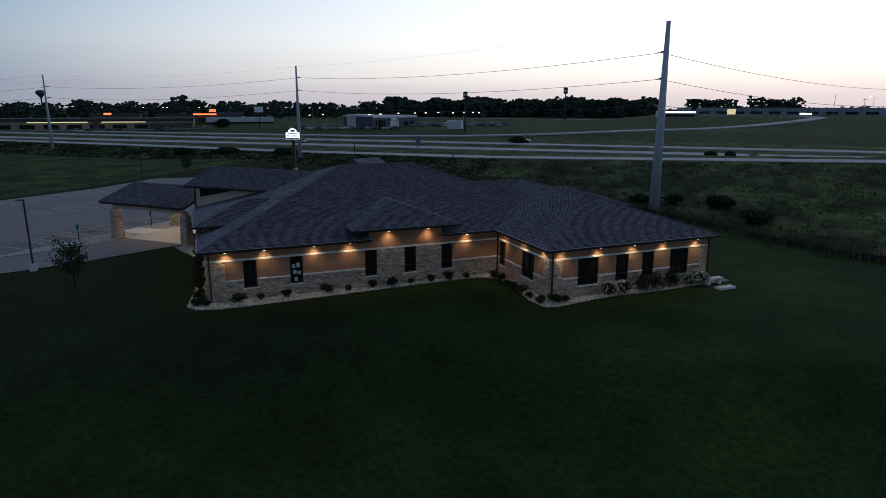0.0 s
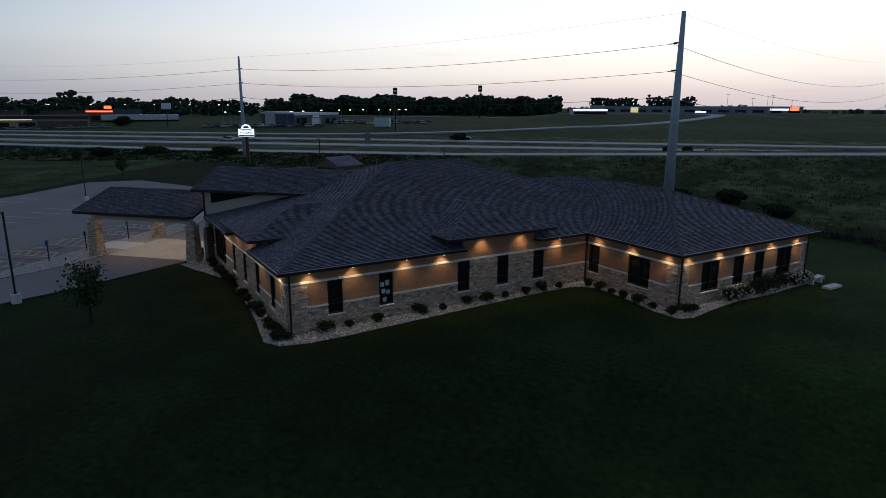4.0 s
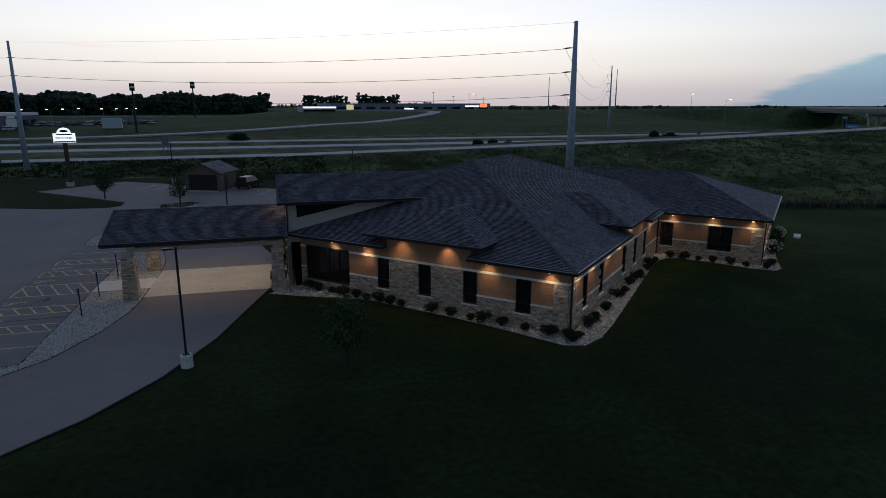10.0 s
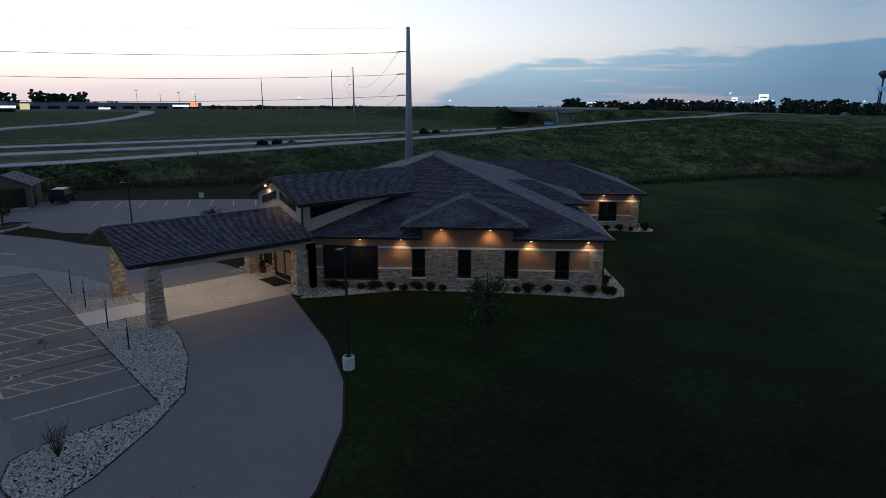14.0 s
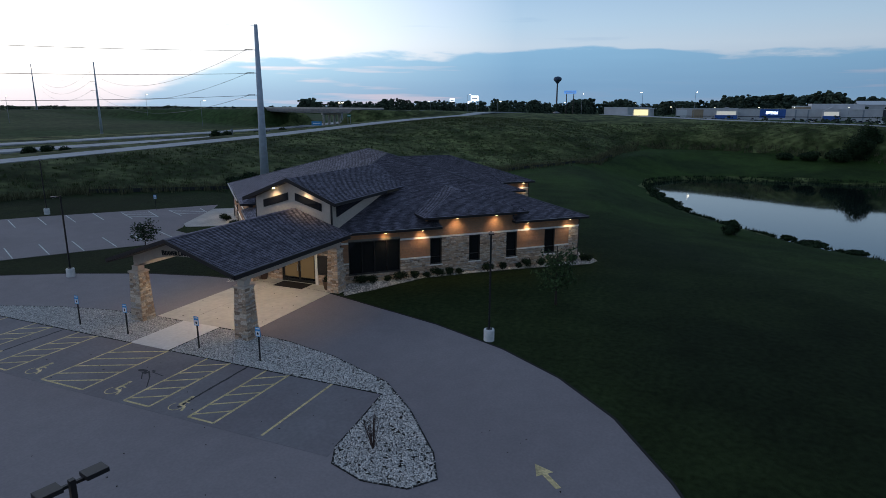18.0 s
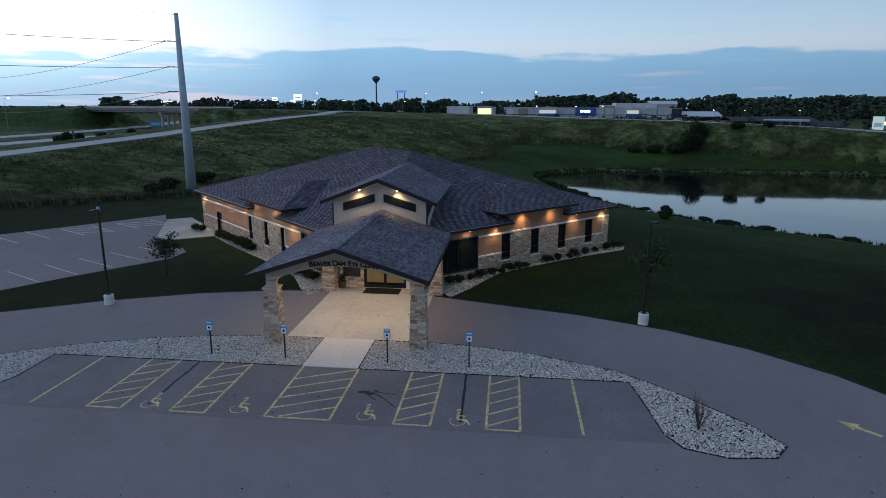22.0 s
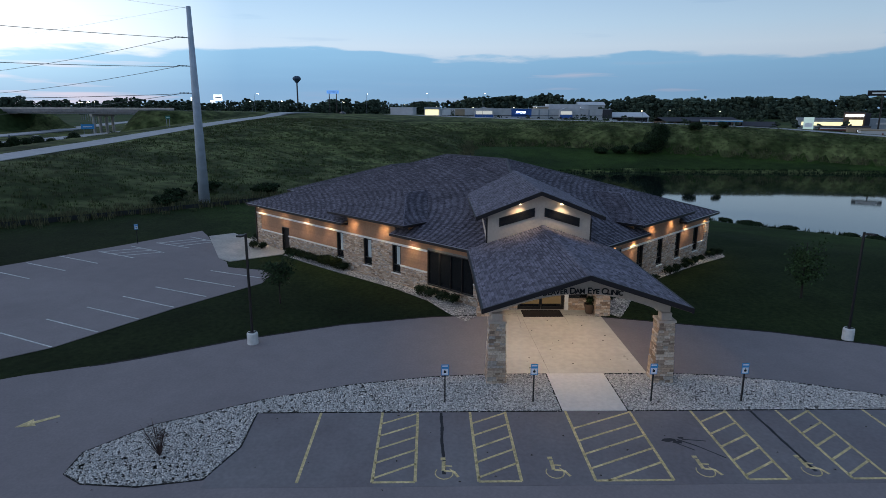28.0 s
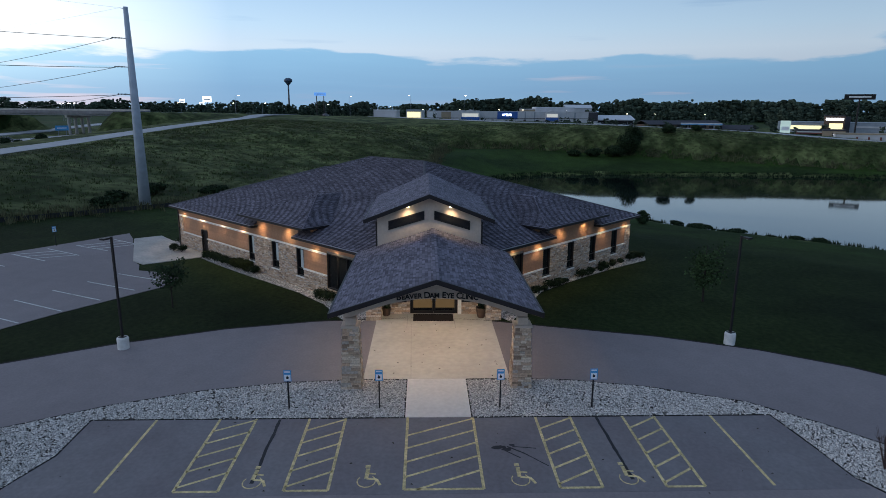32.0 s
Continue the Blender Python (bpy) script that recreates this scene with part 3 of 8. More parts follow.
OVERPASS = [(190, 620, 8.0), (216, 400, 10.4), (204, 290, 11.2), (191, 238, 11.5), (178, 205, 11.5), (161, 162, 11.3), (192, 150, 11.0), (245, 132, 10.0), (300, 112, 8.6), (345, 95, 7.4), (520, 60, 5.0)]


def land(X, Y):
    """Height of the ground over arrays of places."""
    X, Y = np.asarray(X, float), np.asarray(Y, float)
    dp = dist(X, Y, PONDR)
    wide = 34 - 18 * sm((Y - 28) / 14)
    base = np.where(inside(X, Y, PONDR), WATER_Z - 0.4 - 0.3 * np.minimum(dp, 4), -4.15 + 4.15 * np.clip(dp / wide, 0, 1))
    base = np.where(~inside(X, Y, PONDR) & (dp < 0.8), WATER_Z - 0.4 + 0.85 * dp / 0.8, base)
    base = base + 0.035 * np.clip(Y - 75, 0, 50) * sm((X + 150) / 50) * (1 - sm(X / 25))
    df = dist(X, Y, FOOT)
    dr, zr = dist(X, Y, RAMP, True)
    t = df / (df + dr + 1e-6)
    t = np.clip(t, 0, 1) ** (1 - 0.62 * sm((X - 55) / 40))
    slope = base + (zr - base) * sm(t * 1.04)
    outer = 2.0 + 2.2 * sm((Y - 215) / 80) + 4.2 * sm((Y - 310) / 120) * sm((X + 90) / 60)
    east = 3.6 - 2.6 * sm((-60 - Y) / 50)
    outer = outer + (east - outer) * sm((X - 165) / 110)
    beyond = zr + (outer - zr) * sm((dr - 8) / 26)
    z = np.where(inside(X, Y, FOOT), base, np.where(inside(X, Y, RAMP), slope, beyond))
    do, zo = dist(X, Y, OVERPASS, True, closed=False)
    gap = sm((np.hypot(X - 178, Y - 205) - 29) / 6) * sm((dist(X, Y, [(-100, 168), (60, 177), (200, 184), (420, 205)], closed=False) - 6) / 8)
    return np.maximum(z, z + (zo - 0.3 - z) * sm(1 - (do - 9) / 16) * gap)


def ground_at(x, y):
    return float(land(np.array([x]), np.array([y]))[0])


def build_ground():
    near = np.arange(-120, 161, 2.5)
    grow = [2.5]
    while sum(grow) < 4200:
        grow.append(grow[-1] * 1.12)
    far = np.cumsum(grow)
    xs = np.concatenate([-120 - far[::-1], near, 160 + far])
    ys = np.concatenate([-100 - far[::-1], np.arange(-100, 261, 2.5), 260 + far])
    X, Y = np.meshgrid(xs, ys)
    Z = land(X, Y)
    rng = np.random.default_rng(3)
    rough_here = ~inside(X, Y, FOOT) & (dist(X, Y, RAMP) > 7)
    Z = Z + np.where(rough_here, rng.uniform(-0.12, 0.16, Z.shape), 0)
    ny, nx = X.shape
    verts = np.stack([X, Y, Z], -1).reshape(-1, 3)
    i = np.arange(nx * ny).reshape(ny, nx)
    faces = np.stack([i[:-1, :-1], i[:-1, 1:], i[1:, 1:], i[1:, :-1]], -1).reshape(-1, 4)
    me = bpy.data.meshes.new("ground")
    me.from_pydata(verts.tolist(), [], faces.tolist())
    cx, cy = (X[:-1, :-1] + X[1:, 1:]) / 2, (Y[:-1, :-1] + Y[1:, 1:]) / 2
    k = np.where(inside(cx, cy, FOOT), 0, 1)
    k = np.where((cx < -100) & inside(cx, cy, FOOT), 3, k)
    k = np.where(inside(cx, cy, PONDR) | (dist(cx, cy, PONDR) < 1.6), 1, k)
    k = np.where((cy > 232) | (cx > 360) | (cx < -400), 2, k)
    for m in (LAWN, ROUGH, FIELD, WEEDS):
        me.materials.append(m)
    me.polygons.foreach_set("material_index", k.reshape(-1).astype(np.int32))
    me.polygons.foreach_set("use_smooth", [True] * len(me.polygons))
    me.update()
    tagged(new("ground", me), "dark green mown lawn with rough grassy banks and fields", "ground", kind="structure")


build_ground()
single("pond", Geo().prism(rounded([(p[0] * 1.0 + (3 if p[0] > 20 else -3), p[1] + (3 if p[1] > 0 else -3)) for p in POND], 1), WATER_Z - 0.02, WATER_Z), WATER, "still dark pond mirroring the evening sky", "pond", kind="structure")


def ribbon(name, line, width, mat, label, category, lift=0.05, step=6.0, kind="structure", flat=False):
    """A strip of pavement laid along a line on the land."""
    pts = [Vector((p[0], p[1])) for p in line]
    fine = [pts[0]]
    for a, b in zip(pts, pts[1:]):
        n = max(1, int((b - a).length / step))
        fine += [a.lerp(b, (j + 1) / n) for j in range(n)]
    for _ in range(3):
        fine = [fine[0]] + [(fine[j - 1] + fine[j] * 2 + fine[j + 1]) / 4 for j in range(1, len(fine) - 1)] + [fine[-1]]
    g = Geo()
    row = []
    for j, p in enumerate(fine):
        d = (fine[min(j + 1, len(fine) - 1)] - fine[max(j - 1, 0)]).normalized()
        nrm = Vector((-d.y, d.x))
        z = max(ground_at(*(p + nrm * o)) for o in (-width / 2, 0, width / 2)) + lift
        row.append((p, nrm, z))
    for (p, n, z), (q, m, w) in zip(row, row[1:]):
        a, b = p + n * width / 2, p - n * width / 2
        c, e = q - m * width / 2, q + m * width / 2
        g.hexa([(a.x, a.y, z - 0.5), (b.x, b.y, z - 0.5), (c.x, c.y, w - 0.5), (e.x, e.y, w - 0.5)], [(a.x, a.y, z), (b.x, b.y, z), (c.x, c.y, w), (e.x, e.y, w)])
    return single(name, g, mat, label, category, kind=kind)


ribbon("road", [p[:2] for p in RAMP[:13]], 6.5, HIGHWAY, "pale concrete slip road along the bank", "road")
ribbon("road", [p[:2] for p in RAMP[13:22]], 8, HIGHWAY, "pale concrete road along the top of the bank", "road")
ribbon("road", [(-900, 150), (-300, 152), (-150, 162), (-100, 168), (-50, 172), (0, 175), (60, 178), (200, 186), (420, 212), (800, 265)], 9, HIGHWAY, "pale concrete highway carriageway", "road", lift=0.3, step=20)
ribbon("road", [(-900, 188), (-300, 186), (-150, 193), (-100, 198), (0, 201), (60, 203), (110, 208), (200, 220), (420, 250), (800, 310)], 9, HIGHWAY, "pale concrete highway carriageway", "road", lift=0.3, step=20)
ribbon("road", [(-330, 208), (-110, 228), (-60, 252), (-33, 278), (-4, 318), (16, 344), (38, 374), (53, 398), (63, 422), (62, 450), (40, 480), (-10, 498), (-120, 520), (-300, 560)], 8, HIGHWAY, "pale concrete loop road climbing across the field", "road", lift=0.3, step=15)

# ---- pavements and car park ----
CY = 51.4
OUTER = [(-70, 22), (-64.9, 23.7), (-62.9, 24.7), (-59, 27.2), (-56, 30.2), (-53.6, 33.8), (-51.5, 38.6), (-49.8, 44.4), (-48.7, 48), (-48.1, 51.4), (-48.3, 55), (-48.7, 58.7), (-50, 63.8), (-52.4, 69.2), (-55, 73.6), (-57.2, 78), (-60.9, 83.5)]


def site_z(y):
    return 0.035 * max(0.0, y - 75)


def draped(name, poly, lift, mat, label, category):
    """Pavement laid on the gently rising site."""
    bm = bmesh.new()
    f = bm.faces.new([bm.verts.new((*p, 0)) for p in poly])
    if f.normal.z < 0 or sum(poly[i - 1][0] * poly[i][1] - poly[i][0] * poly[i - 1][1] for i in range(len(poly))) < 0:
        bmesh.ops.reverse_faces(bm, faces=bm.faces[:])
    bmesh.ops.bisect_plane(bm, geom=bm.verts[:] + bm.edges[:] + bm.faces[:], plane_co=(0, 75, 0), plane_no=(0, 1, 0))
    for v in bm.verts:
        v.co.z = site_z(v.co.y) + lift
    ret = bmesh.ops.extrude_face_region(bm, geom=bm.faces[:])
    top = [q for q in ret["geom"] if isinstance(q, bmesh.types.BMVert)]
    for v in bm.verts:
        if v not in set(top):
            v.co.z -= 0.35
    me = bpy.data.meshes.new(name)
    bmesh.ops.recalc_face_normals(bm, faces=bm.faces[:])
    bmesh.ops.triangulate(bm, faces=bm.faces[:])
    bm.to_mesh(me)
    bm.free()
    me.materials.append(mat)
    return single(name, me, mat, label, category, kind="structure")


draped("main_car_park", [(-98, 17), *OUTER, (-62.4, 84.8), (-62.6, 88), (-67.4, 88), (-68.6, 87), (-75, 87.5), (-90, 92), (-97, 88)], 0.03, ASPHALT, "worn grey asphalt car park and curved drive", "car park")
draped("side_car_park", [(-81, 101.5), (-71.4, 109), (-60.5, 103.2), (-48, 97.2), (-38.5, 92), (-30.5, 86.8), (-22.5, 82), (-25, 80.5), (-33.6, 76.5), (-34.7, 75.6), (-36.4, 74.9), (-37.3, 71.9), (-38.6, 70.9), (-41, 71.0), (-46.9, 75.1), (-53.7, 78.7), (-56.3, 81.2), (-57.2, 83.5), (-58.3, 85.7), (-57.5, 88), (-59.2, 89.3), (-62.4, 88.1), (-67.3, 88.02), (-67.3, 90.5), (-72, 94.5)], 0.03, ASPHALT, "worn grey asphalt side car park", "car park")
single("stall_asphalt", Geo().prism([(-60.95, 37.2), (-60.95, 66), (-66.2, 66.4), (-66.2, 36.6)], -0.2, 0.036), STALLS, "darker sealed asphalt under the disabled bays", "asphalt", kind="structure")
single("entrance_slab", Geo().prism([(-57.1, 47.9), (-46.9, 47.9), (-46.9, 55.0), (-57.1, 55.0)], -0.2, 0.05), SLABC, "pale concrete entrance slab under the canopy", "pavement", kind="structure")
single("front_walk", Geo().prism([(-60.88, 50.06), (-57.11, 50.06), (-57.11, 52.86), (-60.88, 52.86)], -0.2, 0.055), WALKC, "pale concrete walk across the gravel", "pavement", kind="structure")
draped("side_walk", [(-33.6, 76.6), (-34.5, 75.4), (-31.9, 71.6), (-30.6, 71.6), (-28.2, 73.9), (-23.2, 78.5), (-25, 80.4)], 0.055, CONCRETE, "pale concrete side walk by the staff door", "pavement")

# yellow bays: edges of the five hatched aisles and two single lines
STALL_X0, STALL_X1 = -60.87, -65.95


def line_strip(g, a, b, w=0.11, z=0.042):
    a, b = Vector(a), Vector(b)
    n = Vector((-(b - a).y, (b - a).x)).normalized() * w / 2
    g.prism([tuple(a + n), tuple(a - n), tuple(b - n), tuple(b + n)], 0.03, z)


def aisle(y0, y1, slant):
    t = thing("hatched_aisle", pose(0, 0, 0), "faded yellow hatched access aisle painted on asphalt", "road marking", "aisles between the bays")
    for a, b in (((STALL_X0, y0), (STALL_X1, y0)), ((STALL_X0, y1), (STALL_X1, y1)), ((STALL_X1, y0), (STALL_X1, y1))):
        g = Geo()
        line_strip(g, a, b)
        part("painted_line", g, PAINT, t)
    for i in range(5):
        x = STALL_X0 - 0.95 * i - 0.15
        a, b = (x, y1), (x - slant, y0)
        if b[0] < STALL_X1:
            f = (STALL_X1 - a[0]) / (b[0] - a[0])
            b = (STALL_X1, a[1] + (b[1] - a[1]) * f)
        g = Geo()
        line_strip(g, a, b, 0.1)
        part("painted_line", g, PAINT, t)


for y0, y1, sl in ((59.07, 60.57, 0.9), (55.35, 56.85, 0.9), (50.0, 52.75, 1.35), (45.87, 47.35, 0.9), (42.28, 43.63, 0.9)):
    aisle(y1, y0, sl)
for y in (63.18, 39.83):
    g = Geo()
    line_strip(g, (STALL_X0, y), (STALL_X1, y))
    single("bay_line", g, PAINT, "faded yellow bay line painted on asphalt", "road marking", "bay lines")
for y in (58.05, 54.08, 48.65, 44.8):
    c = (-65.38, y)
    sym = thing("wheelchair_symbol", pose(c[0], c[1], 0), "worn yellow wheelchair symbol painted on asphalt", "road marking", "symbols in the bays")
    ring = [(0.34 * math.cos(a) - 0.05, 0.30 * math.sin(a)) for a in np.linspace(0.9, 5.6, 12)]
    g = Geo()
    for i, (a, b) in enumerate(zip(ring, ring[1:])):
        n0 = Vector(a) * 1.13
        n1 = Vector(b) * 1.13
        g.prism([tuple(n0), a, b, tuple(n1)], 0.03, 0.042)
    part("wheel_ring", g.weld(), PAINT, sym)
    for nm, a, b, w in (("body_stroke", (0.72, 0.0), (0.1, 0.02), 0.14), ("thigh_stroke", (0.1, 0.0), (0.05, -0.35), 0.1), ("leg_stroke", (0.05, -0.35), (-0.3, -0.5), 0.1), ("arm_stroke", (0.42, 0.0), (0.38, -0.3), 0.08), ("head_dot", (0.95, 0.02), (0.78, 0.02), 0.18)):
        g = Geo()
        line_strip(g, a, b, w, 0.0415)
        part(nm, g, PAINT, sym)
for (x, y), a in (((-64.2, 28.8), 45), ((-61.5, 74.7), 127)):
    g = Geo()
    g.prism([(-0.75, -0.1), (0.25, -0.1), (0.25, 0.1), (-0.75, 0.1)], 0.03, 0.042)
    g.prism([(0.15, -0.34), (0.85, 0.0), (0.15, 0.34)], 0.031, 0.043)
    single("painted_arrow", g, PAINT, "yellow direction arrow painted on the drive", "road marking", "arrows on the drive", m=pose(x, y, 0, 0, 0, a))


def white_line(a, b, label="worn white bay line on the side car park"):
    a, b = Vector(a), Vector(b)
    n = Vector((-(b - a).y, (b - a).x)).normalized() * 0.05
    q = [a + n, a - n, b - n, b + n]
    g = Geo()
    g.hexa([(p.x, p.y, site_z(p.y) + 0.02) for p in q], [(p.x, p.y, site_z(p.y) + 0.042) for p in q])
    single("bay_line", g, PAINTW, label, "road marking", "side car park lines")


for i in range(7):
    white_line((-51.9 + 2.39 * i, 82.7 - 1.13 * i), (-53.7 + 2.35 * i, 78.8 - 1.22 * i))
    white_line((-49.1 + 2.42 * i, 96.6 - 1.2 * i), (-51.0 + 2.42 * i, 92.5 - 1.2 * i))
for i in range(3):
    white_line((-66 + 2.4 * i, 104.6 - 0.9 * i), (-68 + 2.4 * i, 100.6 - 1.0 * i))
for a0, a1, b0, b1 in (((-32.6, 87.2), (-34.4, 83.4), (-30.2, 85.6), (-32.2, 81.8)), ((-28.6, 84.0), (-30.2, 80.4), (-25.6, 82.0), (-27.4, 78.9))):
    a0, a1, b0, b1 = Vector(a0), Vector(a1), Vector(b0), Vector(b1)
    white_line(a0, a1, "white edge line of a hatched aisle")
    white_line(b0, b1, "white edge line of a hatched aisle")
    for f in (0.05, 0.35, 0.65):
        white_line(a0.lerp(a1, f), b0.lerp(b1, f + 0.3), "white hatched aisle line on asphalt")
for j in range(4):
    for i in range(9):
        x, y = -72 - 6.2 * j, 30 + 3.0 * i
        if j in (1, 3):
            g = Geo()
            line_strip(g, (x, y + 25), (x - 5.2, y + 25))
            single("bay_line", g, PAINTW, "worn pale bay line on the main car park", "road marking", "main car park lines")


# narrow black streaks down two bays, an oil stain and joints
BLACKMARK = material("black_tar", (0.022, 0.022, 0.026), 0.7, vary=0.2, noise_scale=8)
for y, dy in ((58.08, -0.03), (44.76, -0.05)):
    g = Geo()
    rnd = random.Random(int(y))
    x, yy = -61.0, y
    while x > -65.4:
        nx, ny = x - 0.3, yy + dy / 15 + rnd.uniform(-0.02, 0.02)
        line_strip(g, (x + 0.02, yy), (nx, ny), rnd.uniform(0.10, 0.14), 0.0405)
        x, yy = nx, ny
    single("tar_seam", g, BLACKMARK, "narrow black streak running down a parking bay", "tar seam", "tar seams", kind="structure")
g = Geo()
rnd = random.Random(4)
for (x, y), r in (((-63.3, 49.2), 0.26), ((-63.45, 48.9), 0.2), ((-63.15, 48.65), 0.14)):
    g.prism([(x + r * rnd.uniform(0.6, 1.2) * math.cos(a) * 0.6, y + r * rnd.uniform(0.7, 1.3) * math.sin(a)) for a in np.linspace(0, 6.28, 11)[:-1]], 0.03, 0.0395)
for a, b, w in (((-63.25, 48.85), (-63.75, 48.25), 0.07), ((-63.75, 48.25), (-64.6, 47.5), 0.05), ((-63.45, 49.05), (-64.05, 48.45), 0.05), ((-63.25, 48.65), (-63.4, 47.75), 0.05)):
    line_strip(g, a, b, w, 0.0392)
single("oil_stain", g, BLACKMARK, "dark runny oil stain on a parking bay", "stain", kind="structure")
JOINT = material("joint_shadow", (0.34, 0.31, 0.28), 0.95)
g = Geo()
for a, b in (((-57.0, 52.7), (-49.3, 52.85)), ((-46.95, 53.1), (-50.0, 53.1)), ((-46.95, 50.2), (-50.0, 50.2))):
    line_strip(g, a, b, 0.022, 0.0515)
single("slab_joint", g, JOINT, "thin saw-cut joints in the entrance slab", "joint", kind="structure")
rnd = random.Random(21)
g = Geo()
for i in range(170):
    if i < 26:
        x, y, z = rnd.uniform(-57, -48.5), rnd.uniform(48.1, 54.8), 0.053
    else:
        x, y, z = rnd.uniform(-72, -54), rnd.uniform(28, 74), 0.045
        if -60.9 < x < -54:
            continue
    r, a = rnd.uniform(0.03, 0.075) * (1.1 if i < 26 else 1), rnd.uniform(0, 6.28)
    c, s_ = math.cos(a) * r, math.sin(a) * r
    g.add([(x + c, y + s_, z), (x - s_ * 0.6, y + c * 0.6, z + 0.015), (x - c, y - s_, z), (x + s_ * 0.6, y - c * 0.6, z + 0.02)], [(0, 1, 2, 3)])
single("leaf_litter", g, material("dead_leaf", (0.03, 0.024, 0.018), 0.9, per_island=0.5), "scattered dead leaves on slab and asphalt", "leaves", kind="stuff")

# thin dark edges where the pavement meets beds and lawn
EDGE = material("dark_edging", (0.018, 0.017, 0.016), 0.95)


def edging(name, pts, label, w=0.07):
    g = Geo()
    for a, b in zip(pts, pts[1:]):
        line_strip(g, a, b, w, 0.05)
    single(name, g, EDGE, label, "edging", kind="structure")


edging("edging", OUTER[1:-1], "thin dark soil edge between drive and lawn", 0.12)

# ---- the clinic ----
P0X, P0Y = -50.3, 51.45
R2 = 2 ** -0.5
SU, V0, V1, U1 = 0.55, -0.3, 25.1, 33.0
WU0, WU1, WV1, WNV = 23.7, 38.5, 33.45, 7.6


def B(u, v, z=0.0):
    """Building coordinates (u along the north-west front, v along the south-west front) to places from the corner."""
    return (R2 * (u + v), R2 * (u - v), z)


clinic = thing("clinic_building", pose(P0X, P0Y, 0), "single-storey clinic with tan siding, ledge stone and grey hipped shingle roofs", "building")
SOF, EAVE, PITCH, HEAD, SILL, BELT = 3.71, 3.86, 0.345, 2.93, 0.86, 1.45
LIGHTS = []


class Face:
    """One straight wall: start and direction in (u, v), outward normal, openings and stone-clad stretches."""

    def __init__(self, o, d, n, length):
        self.o, self.d, self.n, self.length = o, d, n, length

    def at(self, s, out, z):
        return B(self.o[0] + self.d[0] * s + self.n[0] * out, self.o[1] + self.d[1] * s + self.n[1] * out, z)

    def block(self, g, s0, s1, z0, z1, o0, o1, k=0):
        c = [self.at(s0, o0, z0), self.at(s1, o0, z0), self.at(s1, o1, z0), self.at(s0, o1, z0)]
        flip = (c[1][0] - c[0][0]) * (c[3][1] - c[0][1]) - (c[1][1] - c[0][1]) * (c[3][0] - c[0][0]) < 0
        if flip:
            c = c[::-1]
        g.hexa(c, [(x, y, z1) for x, y, _ in c], k)


def build_face(name, F, windows, stone_tall, dormer=None, doors=(), lights=(), ends=(0.85, 0.85), stone_seed=0, blinds=False):
    """Backing wall with openings through it, ledge stone, lap boards, belts, windows and soffit lamps."""
    top = SOF
    holes = [(a, b, SILL if (b - a) < 2.6 else 0.62, HEAD if (b - a) < 2.6 else 3.1) for a, b in windows] + [(a, b, 0.0, 2.15) for a, b in doors]
    cuts = sorted({0.0, F.length, *[x for h in holes for x in h[:2]], *(dormer or ())})
    g = Geo()
    for a, b in zip(cuts, cuts[1:]):
        hi = 4.48 if dormer and dormer[0] - 1e-6 <= a and b <= dormer[1] + 1e-6 else top
        hole = [h for h in holes if h[0] <= a + 1e-6 and h[1] >= b - 1e-6]
        if not hole:
            F.block(g, a, b, -0.2, hi, -0.3, 0.0)
        else:
            if hole[0][2] > 0:
                F.block(g, a, b, -0.2, hole[0][2], -0.3, 0.0)
            F.block(g, a, b, hole[0][3], hi, -0.3, 0.0)
    wall = part("wall", g, MORTAR, clinic)

    def free(z0, z1, s0, s1):
        """The stretches of a course clear of openings."""
        runs, s = [], s0
        for a, b, h0, h1 in sorted(holes):
            if h0 < z1 and h1 > z0 and b > s and a < s1:
                if a > s:
                    runs.append((s, a))
                s = max(s, b)
        if s < s1:
            runs.append((s, s1))
        return runs

    # ledge stone: courses of uneven blocks
    rnd = random.Random(stone_seed)
    g = Geo()

    def stones(s0, s1, z0, z1):
        z = z0
        while z < z1 - 0.03:
            h = min(rnd.choice((0.06, 0.09, 0.12)), z1 - z)
            for a, b in free(z, z + h, s0, s1):
                s = a
                while s < b - 0.02:
                    w = min(rnd.uniform(0.14, 0.42), b - s)
                    if b - s - w < 0.12:
                        w = b - s
                    if name == "sw" and s < 3.2:
                        one = Geo()
                        F.block(one, s + 0.006, s + w - 0.006, z + 0.006, z + h - 0.006, 0.002, rnd.uniform(0.045, 0.1))
                        part("stone", one, STONE, wall)
                    else:
                        F.block(g, s + 0.006, s + w - 0.006, z + 0.006, z + h - 0.006, 0.002, rnd.uniform(0.045, 0.1))
                    s += w
            z += h

    tall = [(0.0, ends[0]), (F.length - ends[1], F.length), *stone_tall]
    tall = [t for t in tall if t[1] - t[0] > 0.01]
    s = 0.0
    for a, b in sorted(tall):
        if a > s:
            stones(s, a, 0.0, BELT)
        stones(a, b, 0.0, HEAD)
        s = max(s, b)
    if s < F.length:
        stones(s, F.length, 0.0, BELT)
    if g.v:
        part("ledge_stone", g, STONE, wall, "mixed brown and grey ledge stones", "stuff")

    # lap boards
    def boards(s0, s1, z0, z1):
        n = max(1, round((z1 - z0) / 0.165))
        for i in range(n):
            a0, a1 = z0 + (z1 - z0) * i / n, z0 + (z1 - z0) * (i + 1) / n
            for a, b in free(a0, a1, s0, s1):
                q = Geo()
                lo_z = a0 + 0.02
                c = [F.at(a, 0.002, lo_z), F.at(b, 0.002, lo_z), F.at(b, 0.055, lo_z), F.at(a, 0.055, lo_z)]
